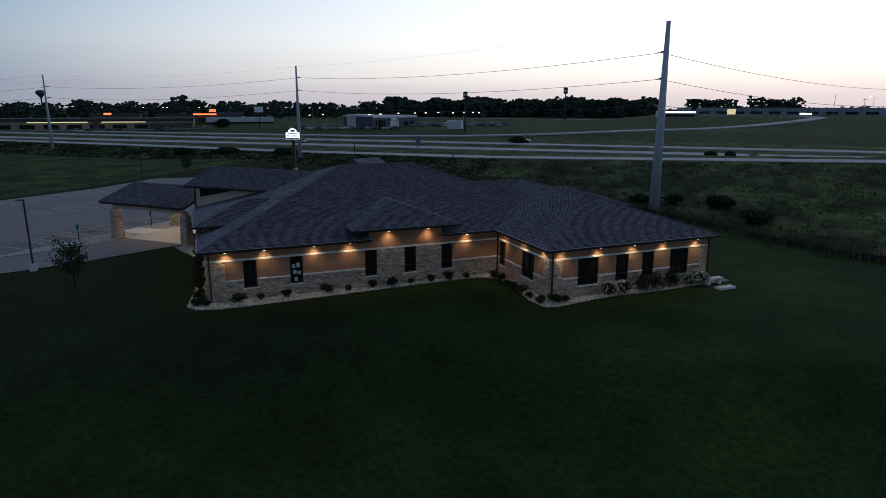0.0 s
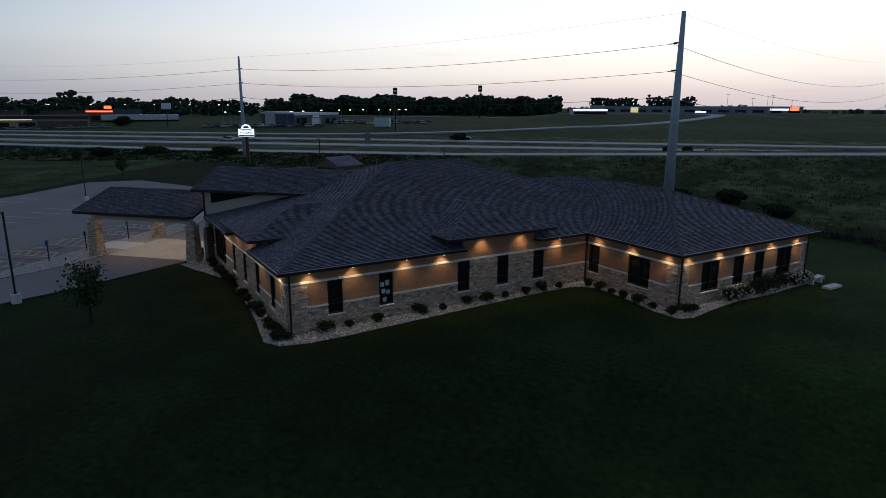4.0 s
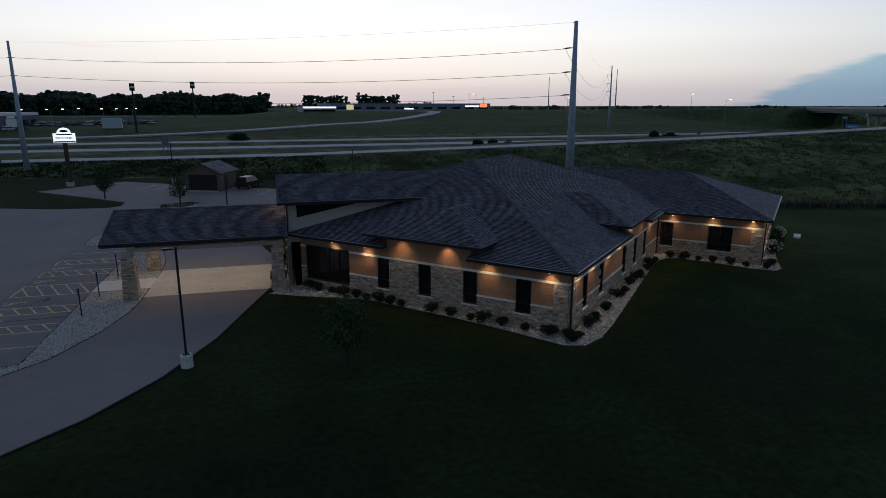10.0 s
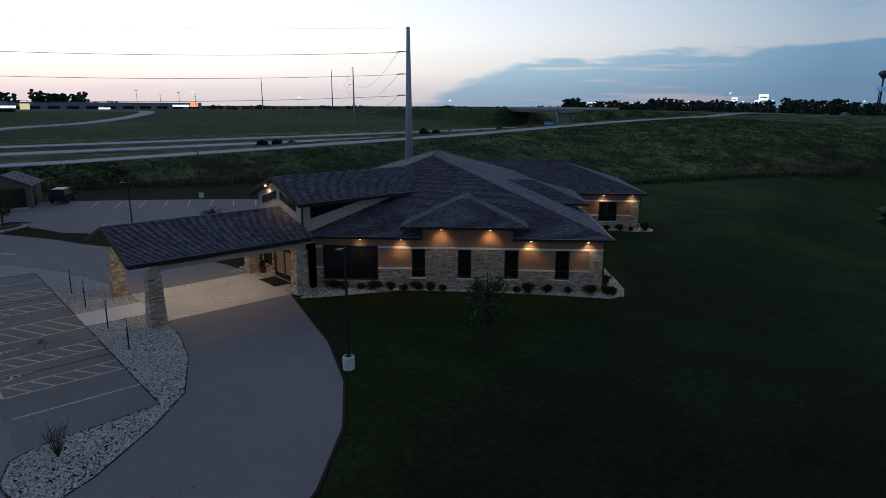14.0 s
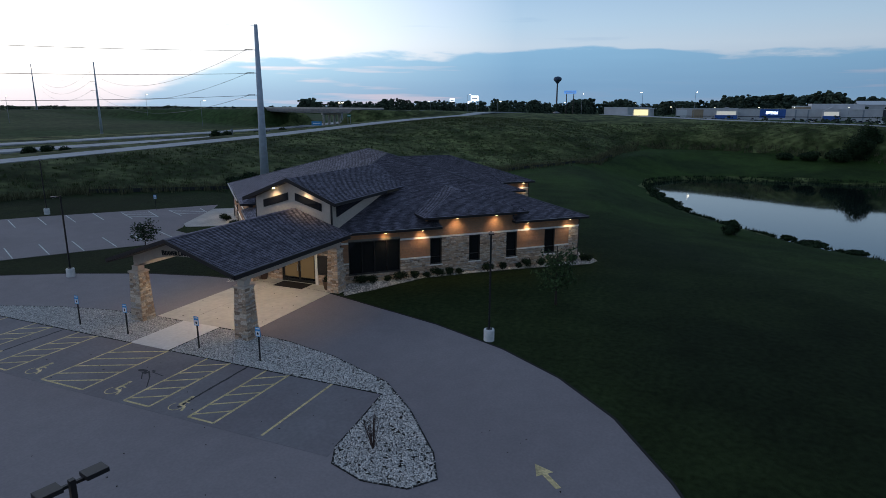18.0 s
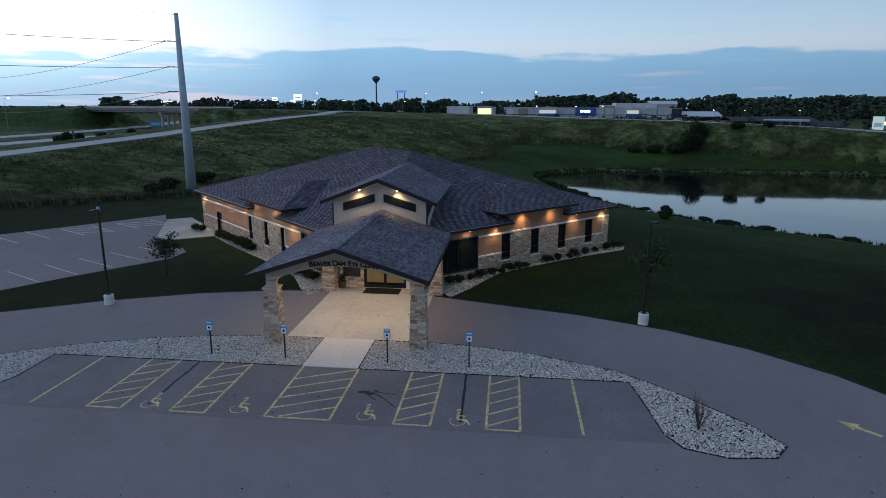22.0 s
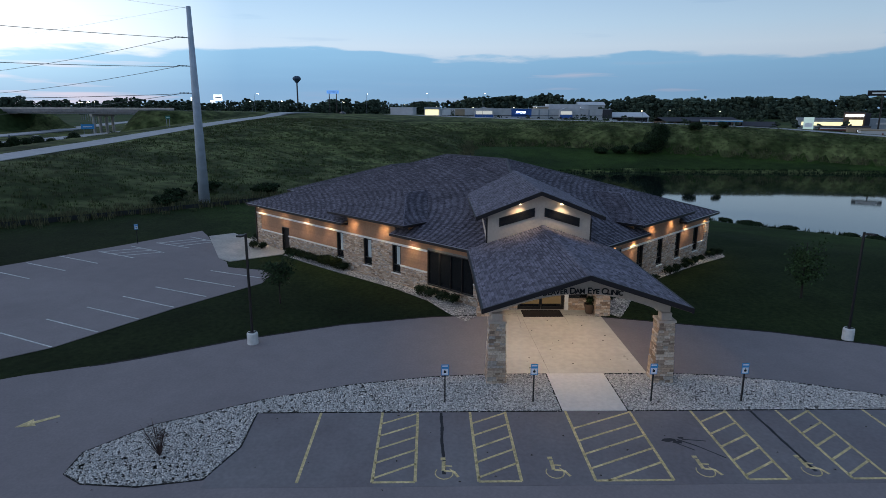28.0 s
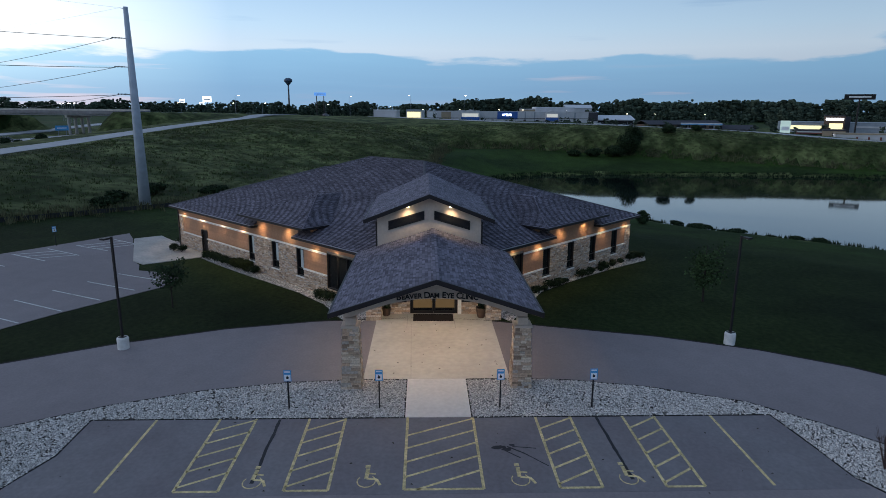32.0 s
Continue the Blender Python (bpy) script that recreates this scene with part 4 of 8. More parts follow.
                e = [F.at(a, 0.002, a1), F.at(b, 0.002, a1), F.at(b, 0.018, a1), F.at(a, 0.018, a1)]
                if (c[1][0] - c[0][0]) * (c[3][1] - c[0][1]) - (c[1][1] - c[0][1]) * (c[3][0] - c[0][0]) < 0:
                    c, e = c[::-1], e[::-1]
                q.hexa(c, e)
                part("siding_board", q, SIDING, wall)

    s = 0.0
    for a, b in sorted(tall) + [(F.length, F.length)]:
        if a > s + 0.05:
            boards(s, a, BELT + 0.10, HEAD + 0.02)
            for p, q in free(BELT, BELT + 0.10, s, a):
                t = Geo()
                F.block(t, p, q, BELT, BELT + 0.098, 0.0, 0.12)
                part("belt_course", t, TRIM, wall, "pale cast stone belt")
        s = max(s, b)
    for p, q in free(HEAD + 0.03, HEAD + 0.15, 0, F.length):
        t = Geo()
        F.block(t, p, q, HEAD + 0.022, HEAD + 0.15, 0.0, 0.085)
        part("head_band", t, TRIM, wall, "pale head band")
    boards(0, F.length, HEAD + 0.155, top)
    if dormer:
        boards(dormer[0], dormer[1], top + 0.001, 4.465)

    # windows
    for a, b in windows:
        big = b - a > 2.6
        z0, z1 = (0.62, 3.1) if big else (SILL, HEAD)
        win = Geo()
        F.block(win, a, b, z0, z0 + 0.07, -0.16, 0.02)
        F.block(win, a, b, z1 - 0.07, z1, -0.16, 0.02)
        F.block(win, a, a + 0.07, z0 + 0.07, z1 - 0.07, -0.16, 0.02)
        F.block(win, b - 0.07, b, z0 + 0.07, z1 - 0.07, -0.16, 0.02)
        w = part("window", win, FRAME, clinic, "dark bronze framed window")
        cols = 4 if big else (2 if b - a > 1.4 else 1)
        for i in range(cols):
            p0, p1 = a + 0.07 + (b - a - 0.14) * i / cols, a + 0.07 + (b - a - 0.14) * (i + 1) / cols
            if i:
                q = Geo()
                F.block(q, p0 - 0.035, p0 + 0.035, z0 + 0.07, z1 - 0.07, -0.15, 0.0)
                part("mullion", q, FRAME, w)
            q = Geo()
            F.block(q, p0 + (0.036 if i else 0.001), p1 - (0.036 if i < cols - 1 else 0.001), z0 + 0.071, z1 - 0.071, -0.11, -0.09)
            part("pane", q, GLASS, w, "dark reflecting glass")
        if not big:
            q = Geo()
            F.block(q, a + 0.071, b - 0.071, z0 + 0.55, z0 + 0.6, -0.085, -0.03)
            part("glazing_bar", q, FRAME, w)
            q = Geo()
            F.block(q, a - 0.06, b + 0.06, z0 - 0.075, z0 - 0.002, 0.0, 0.14)
            part("sill", q, TRIM, w, "pale stone sill")
        if blinds and not big:
            q = Geo()
            F.block(q, a + 0.08, a + 0.08 + (b - a - 0.16) * 0.62, z0 + 0.62, z1 - 0.08, -0.089, -0.086)
            part("blind", q, BLIND, w, "pale drawn blind")
        if name == "se" and abs(a - 6.32 + SU) < 0.1:
            for x, z0_, z1_ in ((0.15, 2.0, 2.3), (0.5, 2.05, 2.4), (0.22, 1.55, 1.85), (0.55, 1.5, 1.75), (0.3, 1.0, 1.3)):
                q = Geo()
                F.block(q, a + x, a + x + 0.26, z0_, z1_, -0.089, -0.086)
                part("notice", q, BLIND, w, "pale paper notice in the window")
    for a, b in doors:
        q = Geo()
        F.block(q, a, b, 0.0, 2.15, -0.16, -0.1)
        d = part("door", q, FRAME, clinic, "dark brown steel staff door")
        q = Geo()
        F.block(q, a - 0.08, a, 0.0, 2.23, -0.1, 0.09)
        F.block(q, b, b + 0.08, 0.0, 2.23, -0.1, 0.09)
        F.block(q, a, b, 2.15, 2.23, -0.1, 0.09)
        part("door_frame", q, FRAME, d)
        q = Geo()
        F.block(q, a + 0.08, a + 0.13, 0.95, 1.15, -0.1, -0.03)
        part("handle", q, STEEL, d, "steel lever handle")
    for s in lights:
        up = dormer and dormer[0] < s < dormer[1]
        z = (4.47 if up else SOF) - 0.03
        c = F.at(s, 0.36, z)
        q = Geo()
        q.tube(c, (c[0], c[1], z - 0.05), 0.07, 0.08, 10)
        part("soffit_lamp", q, LAMP, clinic, "small warm soffit downlight")
        LIGHTS.append((P0X + c[0], P0Y + c[1], z - 0.08, F))


SW = Face((SU, 4.95), (0, 1), (-1, 0), V1 - 4.95)
NW = Face((4.45, V0), (1, 0), (0, -1), U1 - 4.45)
SE = Face((SU, V1), (1, 0), (0, 1), WU0 - SU)
WS = Face((WU0, V1), (0, 1), (-1, 0), WV1 - V1)
WE = Face((WU0, WV1), (1, 0), (0, 1), WU1 - WU0)
NE = Face((U1, V0), (0, 1), (1, 0), WNV - V0)
WN = Face((U1, WNV), (1, 0), (0, -1), WU1 - U1)
WB = Face((WU1, WNV), (0, 1), (1, 0), WV1 - WNV)


def sh(o, pairs):
    return [(a - o, b - o) for a, b in pairs]


build_face("sw", SW, sh(4.95, [(5.45, 9.4), (11.8, 12.75), (15.05, 16.0), (18.33, 19.3), (21.87, 22.85)]), sh(4.95, [(12.75, 18.33)]), (7.6, 13.9), (), [x - 4.95 for x in (8.2, 11.05, 13.9, 17.25, 20.1, 24.05)], (0.0, 0.9), 1)
build_face("nw", NW, sh(4.45, [(5.7, 10.0), (12.75, 13.65), (16.0, 16.95), (19.5, 20.4)]), sh(4.45, [(13.65, 19.5)]), (8.85, 14.45), sh(4.45, [(27.5, 28.45)]), [x - 4.45 for x in (8.8, 11.25, 14.45, 18.1, 21.1, 24.5, 28.0, 31.8)], (0.0, 0.9), 2, True)
build_face("se", SE, sh(SU, [(2.98, 3.92), (6.32, 7.27), (12.07, 13.02), (15.3, 16.27), (18.48, 19.45)]), sh(SU, [(13.02, 18.48)]), (12.45 - SU, 18.5 - SU), (), [x - SU for x in (1.8, 4.5, 8.1, 10.8, 13.95, 17.25, 20.6)], (1.2, 0.0), 3)
build_face("ws", WS, sh(V1, [(25.45, 26.5), (29.3, 31.2)]), [], None, (), (1.35, 4.55, 7.55), (0.0, 0.85), 4)
build_face("we", WE, sh(WU0, [(26.05, 27.85), (29.45, 30.6), (31.9, 33.0), (34.6, 36.4)]), [], None, (), (0.8, 4.0, 7.1, 10.0, 13.2), (1.0, 0.9), 5)
build_face("ne", NE, [], [], None, (), (2.0, 6.0), (0.85, 0.0), 6)
build_face("wn", WN, [], [], None, (), (), (0.0, 0.85), 7)
build_face("wb", WB, [], [], (7.2, 14.4), (), (), (0.85, 0.85), 8)

# roofs
OH = 0.62


def cross_up(a, b, c):
    return (b[0] - a[0]) * (c[1] - a[1]) - (b[1] - a[1]) * (c[0] - a[0])



def roof(name, faces, edge, soffit_z, parent):
    g = Geo()
    for f in faces:
        g.slab([B(*p) for p in f] if cross_up(B(*f[0]), B(*f[1]), B(*f[-1])) > 0 else [B(*p) for p in f][::-1], 0.02)
    r = part(name, g.weld(), ROOF, parent, "grey shingled hip roof", courses=True)
    shingle_rows(r)
    for a, b in edge:
        q = Geo()
        A, C = Vector(B(*a)), Vector(B(*b))
        d = (C - A)
        d.z = 0
        n = Vector((-d.y, d.x, 0)).normalized() * 0.03
        lo = [A - n, C - n, C + n, A + n]
        q.hexa([(p.x, p.y, soffit_z) for p in lo], [(p.x, p.y, p.z + 0.012) for p in lo])
        part("fascia", q, FASCIA, r, "dark brown fascia and gutter")
        q = Geo()
        lip = [A - n * 1.9, C - n * 1.9, C + n * 1.9, A + n * 1.9]
        q.hexa([(p.x, p.y, p.z + 0.013) for p in lip], [(p.x, p.y, p.z + 0.033) for p in lip])
        part("drip_edge", q, DRIP, r, "thin pale metal drip edge")
    return r


u0, u1, v0, v1 = SU - OH, U1 + OH, V0 - OH, V1 + OH
HW = (v1 - v0) / 2
RZ, VM = EAVE + HW * PITCH, (v0 + v1) / 2
RA, RB = u0 + HW, u1 - HW
CUT = 4.2
e = EAVE
c1 = (CUT - v0, v0, e)
c2 = (u0, CUT - u0, e)
k = (CUT - u0 - v0) / 2
c3 = (u0 + k, v0 + k, e + k * PITCH)
ND = 1.05  # how far the eaves are cut back under the raised hips
zn = EAVE + ND * PITCH
NWN, SWN, SEN = (13.3, 18.9), (12.55, 18.85), (12.45, 18.5)
main_roof = roof("roof", [
    [c1, (NWN[0], v0, e), (NWN[0], v0 + ND, zn), (NWN[1], v0 + ND, zn), (NWN[1], v0, e), (u1, v0, e), (RB, VM, RZ), (RA, VM, RZ), c3][::-1],
    [(u0, v1, e), (u0, SWN[1], e), (u0 + ND, SWN[1], zn), (u0 + ND, SWN[0], zn), (u0, SWN[0], e), c2, c3, (RA, VM, RZ)][::-1],
    [(u1, v1, e), (SEN[1], v1, e), (SEN[1], v1 - ND, zn), (SEN[0], v1 - ND, zn), (SEN[0], v1, e), (u0, v1, e), (RA, VM, RZ), (RB, VM, RZ)][::-1],
    [(u1, v0, e), (u1, v1, e), (RB, VM, RZ)][::-1],
], [(c1, (NWN[0], v0, e)), ((NWN[1], v0, e), (u1, v0, e)), ((u0, v1, e), (u0, SWN[1], e)), ((u0, SWN[0], e), c2), ((u0, v1, e), (SEN[0], v1, e)), ((SEN[1], v1, e), (WU0, v1, e)), ((u1, v0, e), (u1, WNV, e)),
    ((NWN[0], v0, e), (NWN[0], v0 + OH, e)), ((NWN[1], v0, e), (NWN[1], v0 + OH, e)), ((u0, SWN[0], e), (u0 + OH, SWN[0], e)), ((u0, SWN[1], e), (u0 + OH, SWN[1], e)), ((SEN[0], v1, e), (SEN[0], v1 - OH, e)), ((SEN[1], v1, e), (SEN[1], v1 - OH, e))], SOF, clinic)
w0, w1, wv = WU0 - OH, WU1 + OH, WV1 + OH
WH = (w1 - w0) / 2
WZ, WM = EAVE + WH * PITCH, (w0 + w1) / 2
VR = WNV - OH + WH
roof("roof", [
    [(w0, VR + WH, e), (w0, wv, e), (WM, wv - WH, WZ), (WM, VR, WZ)][::-1],
    [(25.2, VR, WZ), (WM, VR, WZ), (25.2, VR + WM - 25.2, WZ - (WM - 25.2) * PITCH)],
    [(w0, wv, e), (w1, wv, e), (WM, wv - WH, WZ)][::-1],
    [(w1, wv, e), (w1, WNV - OH, e), (WM, VR, WZ), (WM, wv - WH, WZ)][::-1],
    [(w1, WNV - OH, e), (25.2, WNV - OH, e), (25.2, VR, WZ), (WM, VR, WZ)][::-1],
], [((w0, v1, e), (w0, wv, e)), ((w0, wv, e), (w1, wv, e)), ((w1, wv, e), (w1, WNV - OH, e)), ((w1, WNV - OH, e), (u1, WNV - OH, e))], SOF, clinic)
g = Geo()
g.prism([B(*p)[:2] for p in ((CUT - v0, v0), (NWN[0], v0), (NWN[0], V0 - 0.01), (NWN[1], V0 - 0.01), (NWN[1], v0), (u1, v0), (u1, WNV - OH), (w1, WNV - OH), (w1, wv), (w0, wv), (w0, v1), (SEN[1], v1), (SEN[1], V1 + 0.01), (SEN[0], V1 + 0.01), (SEN[0], v1), (u0, v1), (u0, SWN[1]), (SU - 0.01, SWN[1]), (SU - 0.01, SWN[0]), (u0, SWN[0]), (u0, CUT - u0))], SOF - 0.02, SOF)
part("soffit", g, SOFFIT, clinic, "dark tan soffit")


def dormer(F, s0, s1):
    """A raised hip over the stone bay."""
    E2, OV, side = 4.64, 0.78, 0.45
    a, b = s0 - side, s1 + side
    h = (b - a) / 2
    zr = E2 + h * PITCH
    back = (zr - EAVE) / PITCH - OH
    q = Geo()
    P = F.at
    m = (a + b) / 2
    q.slab([P(a, OV, E2), P(b, OV, E2), P(m, OV - h, zr)][::-1] if cross_up(P(a, OV, E2), P(b, OV, E2), P(m, OV - h, zr)) < 0 else [P(a, OV, E2), P(b, OV, E2), P(m, OV - h, zr)], 0.02)
    for x, y in ((a, 1), (b, -1)):
        side_end = -(E2 - EAVE) / PITCH + OH
        f = [P(x, OV, E2), P(m, OV - h, zr), P(m, -back, zr), P(x, side_end - 0.4, E2)]
        if cross_up(*f[:3]) < 0:
            f = f[::-1]
        q.slab(f, 0.02)
    r = part("roof", q.weld(), ROOF, clinic, "grey shingled raised hip", courses=True)
    shingle_rows(r)
    q = Geo()
    F.block(q, a, b, E2 - 0.15, E2 + 0.012, OV - 0.03, OV + 0.03)
    part("fascia", q, FASCIA, r, "dark brown fascia and gutter")
    for x in (a, b):
        q = Geo()
        F.block(q, x - 0.03, x + 0.03, E2 - 0.15, E2 + 0.012, -1.6, OV - 0.031)
        part("fascia", q, FASCIA, r, "dark brown fascia and gutter")
    q = Geo()
    F.block(q, a + 0.031, b - 0.031, E2 - 0.17, E2 - 0.15, -1.6, OV - 0.031)
    part("soffit", q, SOFFIT, r)
    for x0, x1 in ((s0, s0 + 0.2), (s1 - 0.2, s1)):
        q = Geo()
        F.block(q, x0, x1, SOF, E2 - 0.171, -1.6, -0.301)
        part("cheek", q, SIDING, r, "tan side cheek")


dormer(SW, 6.6, 14.5)
dormer(NW, 7.65, 15.65)
dormer(SE, 11.4 - SU, 19.5 - SU)
dormer(WB, 6.8, 14.8)


def ridge(a, b):
    """A narrow cap of shingles along a ridge or hip."""
    A, C = Vector(B(*a)), Vector(B(*b))
    d = C - A
    n = Vector((-d.y, d.x, 0)).normalized() * 0.13
    q = Geo()
    lift = Vector((0, 0, 0.035))
    top = [A - n + lift * 0.4, C - n + lift * 0.4, C + lift * 1.6, A + lift * 1.6]
    q.slab(top, 0.03)
    q.slab([A + lift * 1.6, C + lift * 1.6, C + n + lift * 0.4, A + n + lift * 0.4], 0.03)
    part("ridge_cap", q, CAP, main_roof, "dark grey hip and ridge cap shingles")


CAP = material("ridge_cap_shingle", (0.075, 0.073, 0.085), 0.85, vary=0.25, noise_scale=4)
for a, b in (((RA, VM, RZ), (RB, VM, RZ)), (c3, (RA, VM, RZ)), ((u0, v1, e), (RA, VM, RZ)), ((u1, v0, e), (RB, VM, RZ)), ((26.0, v1 - u1 + 26.0, EAVE + (u1 - 26.0) * PITCH), (RB, VM, RZ)), ((WM, VR, WZ), (WM, wv - WH, WZ)), ((26.4, VR, WZ), (WM, VR, WZ)), ((w0, wv, e), (WM, wv - WH, WZ)), ((w1, wv, e), (WM, wv - WH, WZ)), ((w1, WNV - OH, e), (WM, VR, WZ))):
    ridge(a, b)

# downspouts at the corners
for F, s in ((SE, 0.12), (SE, SE.length - 0.15), (WE, 0.12), (WE, WE.length - 0.12), (NW, NW.length - 0.15)):
    q = Geo()
    F.block(q, s - 0.05, s + 0.05, 0.1, SOF, 0.1, 0.19)
    part("downspout", q, DOWN, clinic, "dark downspout")

# clerestory tower over the entrance, facing the car park
TF, TH, TY = 2.95, 3.2, 0.3
TE, TP, TO = 6.2, 7.75, 3.95
tower = Geo()
tower.box(TF, -TH, 2.9, TF + 0.25, TH, 6.25)
slope_t = (TP - TE) / TO
tower.add([(TF, -TH, 6.25), (TF, TH, 6.25), (TF, 0, 6.25 + TH * slope_t), (TF + 0.25, -TH, 6.25), (TF + 0.25, TH, 6.25), (TF + 0.25, 0, 6.25 + TH * slope_t)], [(1, 0, 2), (3, 4, 5), (0, 1, 4, 3), (1, 2, 5, 4), (2, 0, 3, 5)])
tw = part("tower_wall", tower, STUCCO, clinic, "beige stucco clerestory wall", m=pose(0, TY, 0))
for sgn in (-1, 1):
    q = Geo()
    y0, y1 = sorted((sgn * (TH - 0.25), sgn * TH))
    q.box(TF + 0.25, y0, 3.2, TF + 10.5, y1, 6.27)
    part("tower_wall", q, STUCCO, clinic, "beige stucco clerestory wall", m=pose(0, TY, 0))
    # raking front window
    q = Geo()
    a, b = 0.3, 2.52
    za = 6.13
    zb = za - (b - a) * 0.295
    hgt = 0.56
    ys = [sgn * a, sgn * b]
    lo = [(TF - 0.05, ys[0], za), (TF - 0.05, ys[1], zb), (TF - 0.012, ys[1], zb), (TF - 0.012, ys[0], za)]
    hi = [(x, y, z + hgt) for x, y, z in lo]
    q.hexa(lo if sgn < 0 else lo[::-1], hi if sgn < 0 else hi[::-1])
    wn = part("window", q, FRAME, clinic, "dark raking clerestory window", m=pose(0, TY, 0))
    q = Geo()
    s_ = 0.05
    lo = [(TF - 0.06, ys[0] + sgn * s_, za + s_), (TF - 0.06, ys[1] - sgn * s_, zb + s_ + 0.02), (TF - 0.051, ys[1] - sgn * s_, zb + s_ + 0.02), (TF - 0.051, ys[0] + sgn * s_, za + s_)]
    hi = [(x, y, z + hgt - 2 * s_) for x, y, z in lo]
    q.hexa(lo if sgn < 0 else lo[::-1], hi if sgn < 0 else hi[::-1])
    part("pane", q, GLASS, wn, "dark reflecting glass")
    # side window, its sill following the main roof
    y = sgn * (TH + 0.012)
    yo = sgn * (TH + 0.05)
    q = Geo()
    x0, x1 = TF + 0.75, TF + 5.2
    zt = 5.92
    lo = [(x0, y, 5.0), (x1, y, 5.9), (x1, yo, 5.9), (x0, yo, 5.0)]
    hi = [(x0, y, zt), (x1, y, zt + 0.01), (x1, yo, zt + 0.01), (x0, yo, zt)]
    q.hexa(lo if sgn > 0 else lo[::-1], hi if sgn > 0 else hi[::-1])
    part("window", q, GLASS, clinic, "dark three-cornered side window", m=pose(0, TY, 0))
g = Geo()
rx0, rx1 = TF - 0.55, TF + 13.2
for sgn in (-1, 1):
    f = [(rx0, sgn * TO, TE), (rx1, sgn * TO, TE), (rx1, 0, TP), (rx0, 0, TP)]
    g.slab(f if sgn < 0 else f[::-1], 0.02)
tr = part("roof", g.weld(), ROOF, clinic, "grey shingled gable roof over the clerestory", courses=True, m=pose(0, TY, 0))
shingle_rows(tr)
for sgn in (-1, 1):
    q = Geo()
    lo = [(rx0 - 0.03, sgn * (TO + 0.02), TE - 0.24), (rx0 + 0.03, sgn * (TO + 0.02), TE - 0.24), (rx0 + 0.03, 0, TP - 0.24), (rx0 - 0.03, 0, TP - 0.24)]
    hi = [(x, y, z + 0.255) for x, y, z in lo]
    q.hexa(lo if sgn < 0 else lo[::-1], hi if sgn < 0 else hi[::-1])
    part("fascia", q, FASCIA, tr, "dark brown fascia")
    q = Geo()
    q.box(rx0 + 0.031, min(sgn * TO, sgn * (TO + 0.06)), TE - 0.2, rx0 + 7.5, max(sgn * TO, sgn * (TO + 0.06)), TE + 0.012)
    part("fascia", q, FASCIA, tr, "dark brown gutter")
    q = Geo()
    f = [(rx0 + 0.03, sgn * TO, TE - 0.2), (rx1 - 4, sgn * TO, TE - 0.2), (rx1 - 4, 0, TP - 0.2), (rx0 + 0.03, 0, TP - 0.2)]
    q.slab(f if sgn < 0 else f[::-1], 0.02)
    part("soffit", q, SOFFIT, tr)
    c = (TF - 0.32, sgn * 1.3, TP - 0.24 - 1.3 * slope_t)
    q = Geo()
    q.tube(c, (c[0], c[1], c[2] - 0.06), 0.07, 0.08, 10)
    part("soffit_lamp", q, LAMP, clinic, "small warm soffit downlight", m=pose(0, TY, 0))
    LIGHTS.append((P0X + c[0], P0Y + TY + c[1], c[2] - 0.1, None))
    q = Geo()
    q.box(TF + 0.02, min(sgn * (TH + 0.02), sgn * (TH + 0.11)), 3.9, TF + 0.12, max(sgn * (TH + 0.02), sgn * (TH + 0.11)), TE - 0.2)
    part("downspout", q, DOWN, clinic, "dark downspout", m=pose(0, TY, 0))

# entrance wall under the tower
q = Geo()
for y0, y1 in ((-TH, -1.5), (1.5, TH)):
    q.box(TF, y0, -0.2, TF + 0.25, y1, 2.899)
q.box(TF, -1.5, 2.5, TF + 0.25, 1.5, 2.899)
ew = part("entrance_wall", q, MORTAR, clinic)
rnd = random.Random(11)
g = Geo()
for y0, y1 in ((-TH, -1.5), (1.5, TH)):
    z = 0.05
    while z < 2.3:
        h = rnd.choice((0.09, 0.13, 0.17))
        y = y0
        while y < y1 - 0.02:
            w = min(rnd.uniform(0.2, 0.6), y1 - y)
            g.box(TF - rnd.uniform(0.05, 0.1), y + 0.006, z + 0.006, TF - 0.002, y + w - 0.006, z + h - 0.006)
            y += w
        z += h
part("ledge_stone", g, STONE, ew, "mixed brown and grey ledge stones", "stuff")
dq = Geo()
dq.box(TF + 0.05, -1.5, 2.36, TF + 0.15, 1.5, 2.5)
dq.box(TF + 0.05, -1.5, 0.0, TF + 0.15, -1.4, 2.36)
dq.box(TF + 0.05, 1.4, 0.0, TF + 0.15, 1.5, 2.36)
door = part("entrance_door", dq, FRAME, clinic, "dark framed glass double doors lit from within")
for y0, y1 in ((-1.4, -0.01), (0.01, 1.4)):
    q = Geo()
    q.box(TF + 0.06, y0, 0.02, TF + 0.12, y0 + 0.09, 2.36)
    q.box(TF + 0.06, y1 - 0.09, 0.02, TF + 0.12, y1, 2.36)
    q.box(TF + 0.06, y0 + 0.09, 0.02, TF + 0.12, y1 - 0.09, 0.25)
    q.box(TF + 0.06, y0 + 0.09, 2.2, TF + 0.12, y1 - 0.09, 2.36)
    part("leaf_frame", q, FRAME, door)
    q = Geo()
    q.box(TF + 0.085, y0 + 0.091, 0.42, TF + 0.095, y1 - 0.091, 2.2)
    part("lit_pane", q, GLOWW, door, "pane glowing with warm room light")
    q = Geo()
    q.box(TF + 0.085, y0 + 0.091, 0.25, TF + 0.095, y1 - 0.091, 0.42)
    part("pane", q, GLASS, door)
q = Geo()
q.box(TF - 0.16, -1.74, 0.0, TF + 0.04, -1.52, 2.6)
part("door_post", q, TRIM, clinic, "pale square post beside the doors")
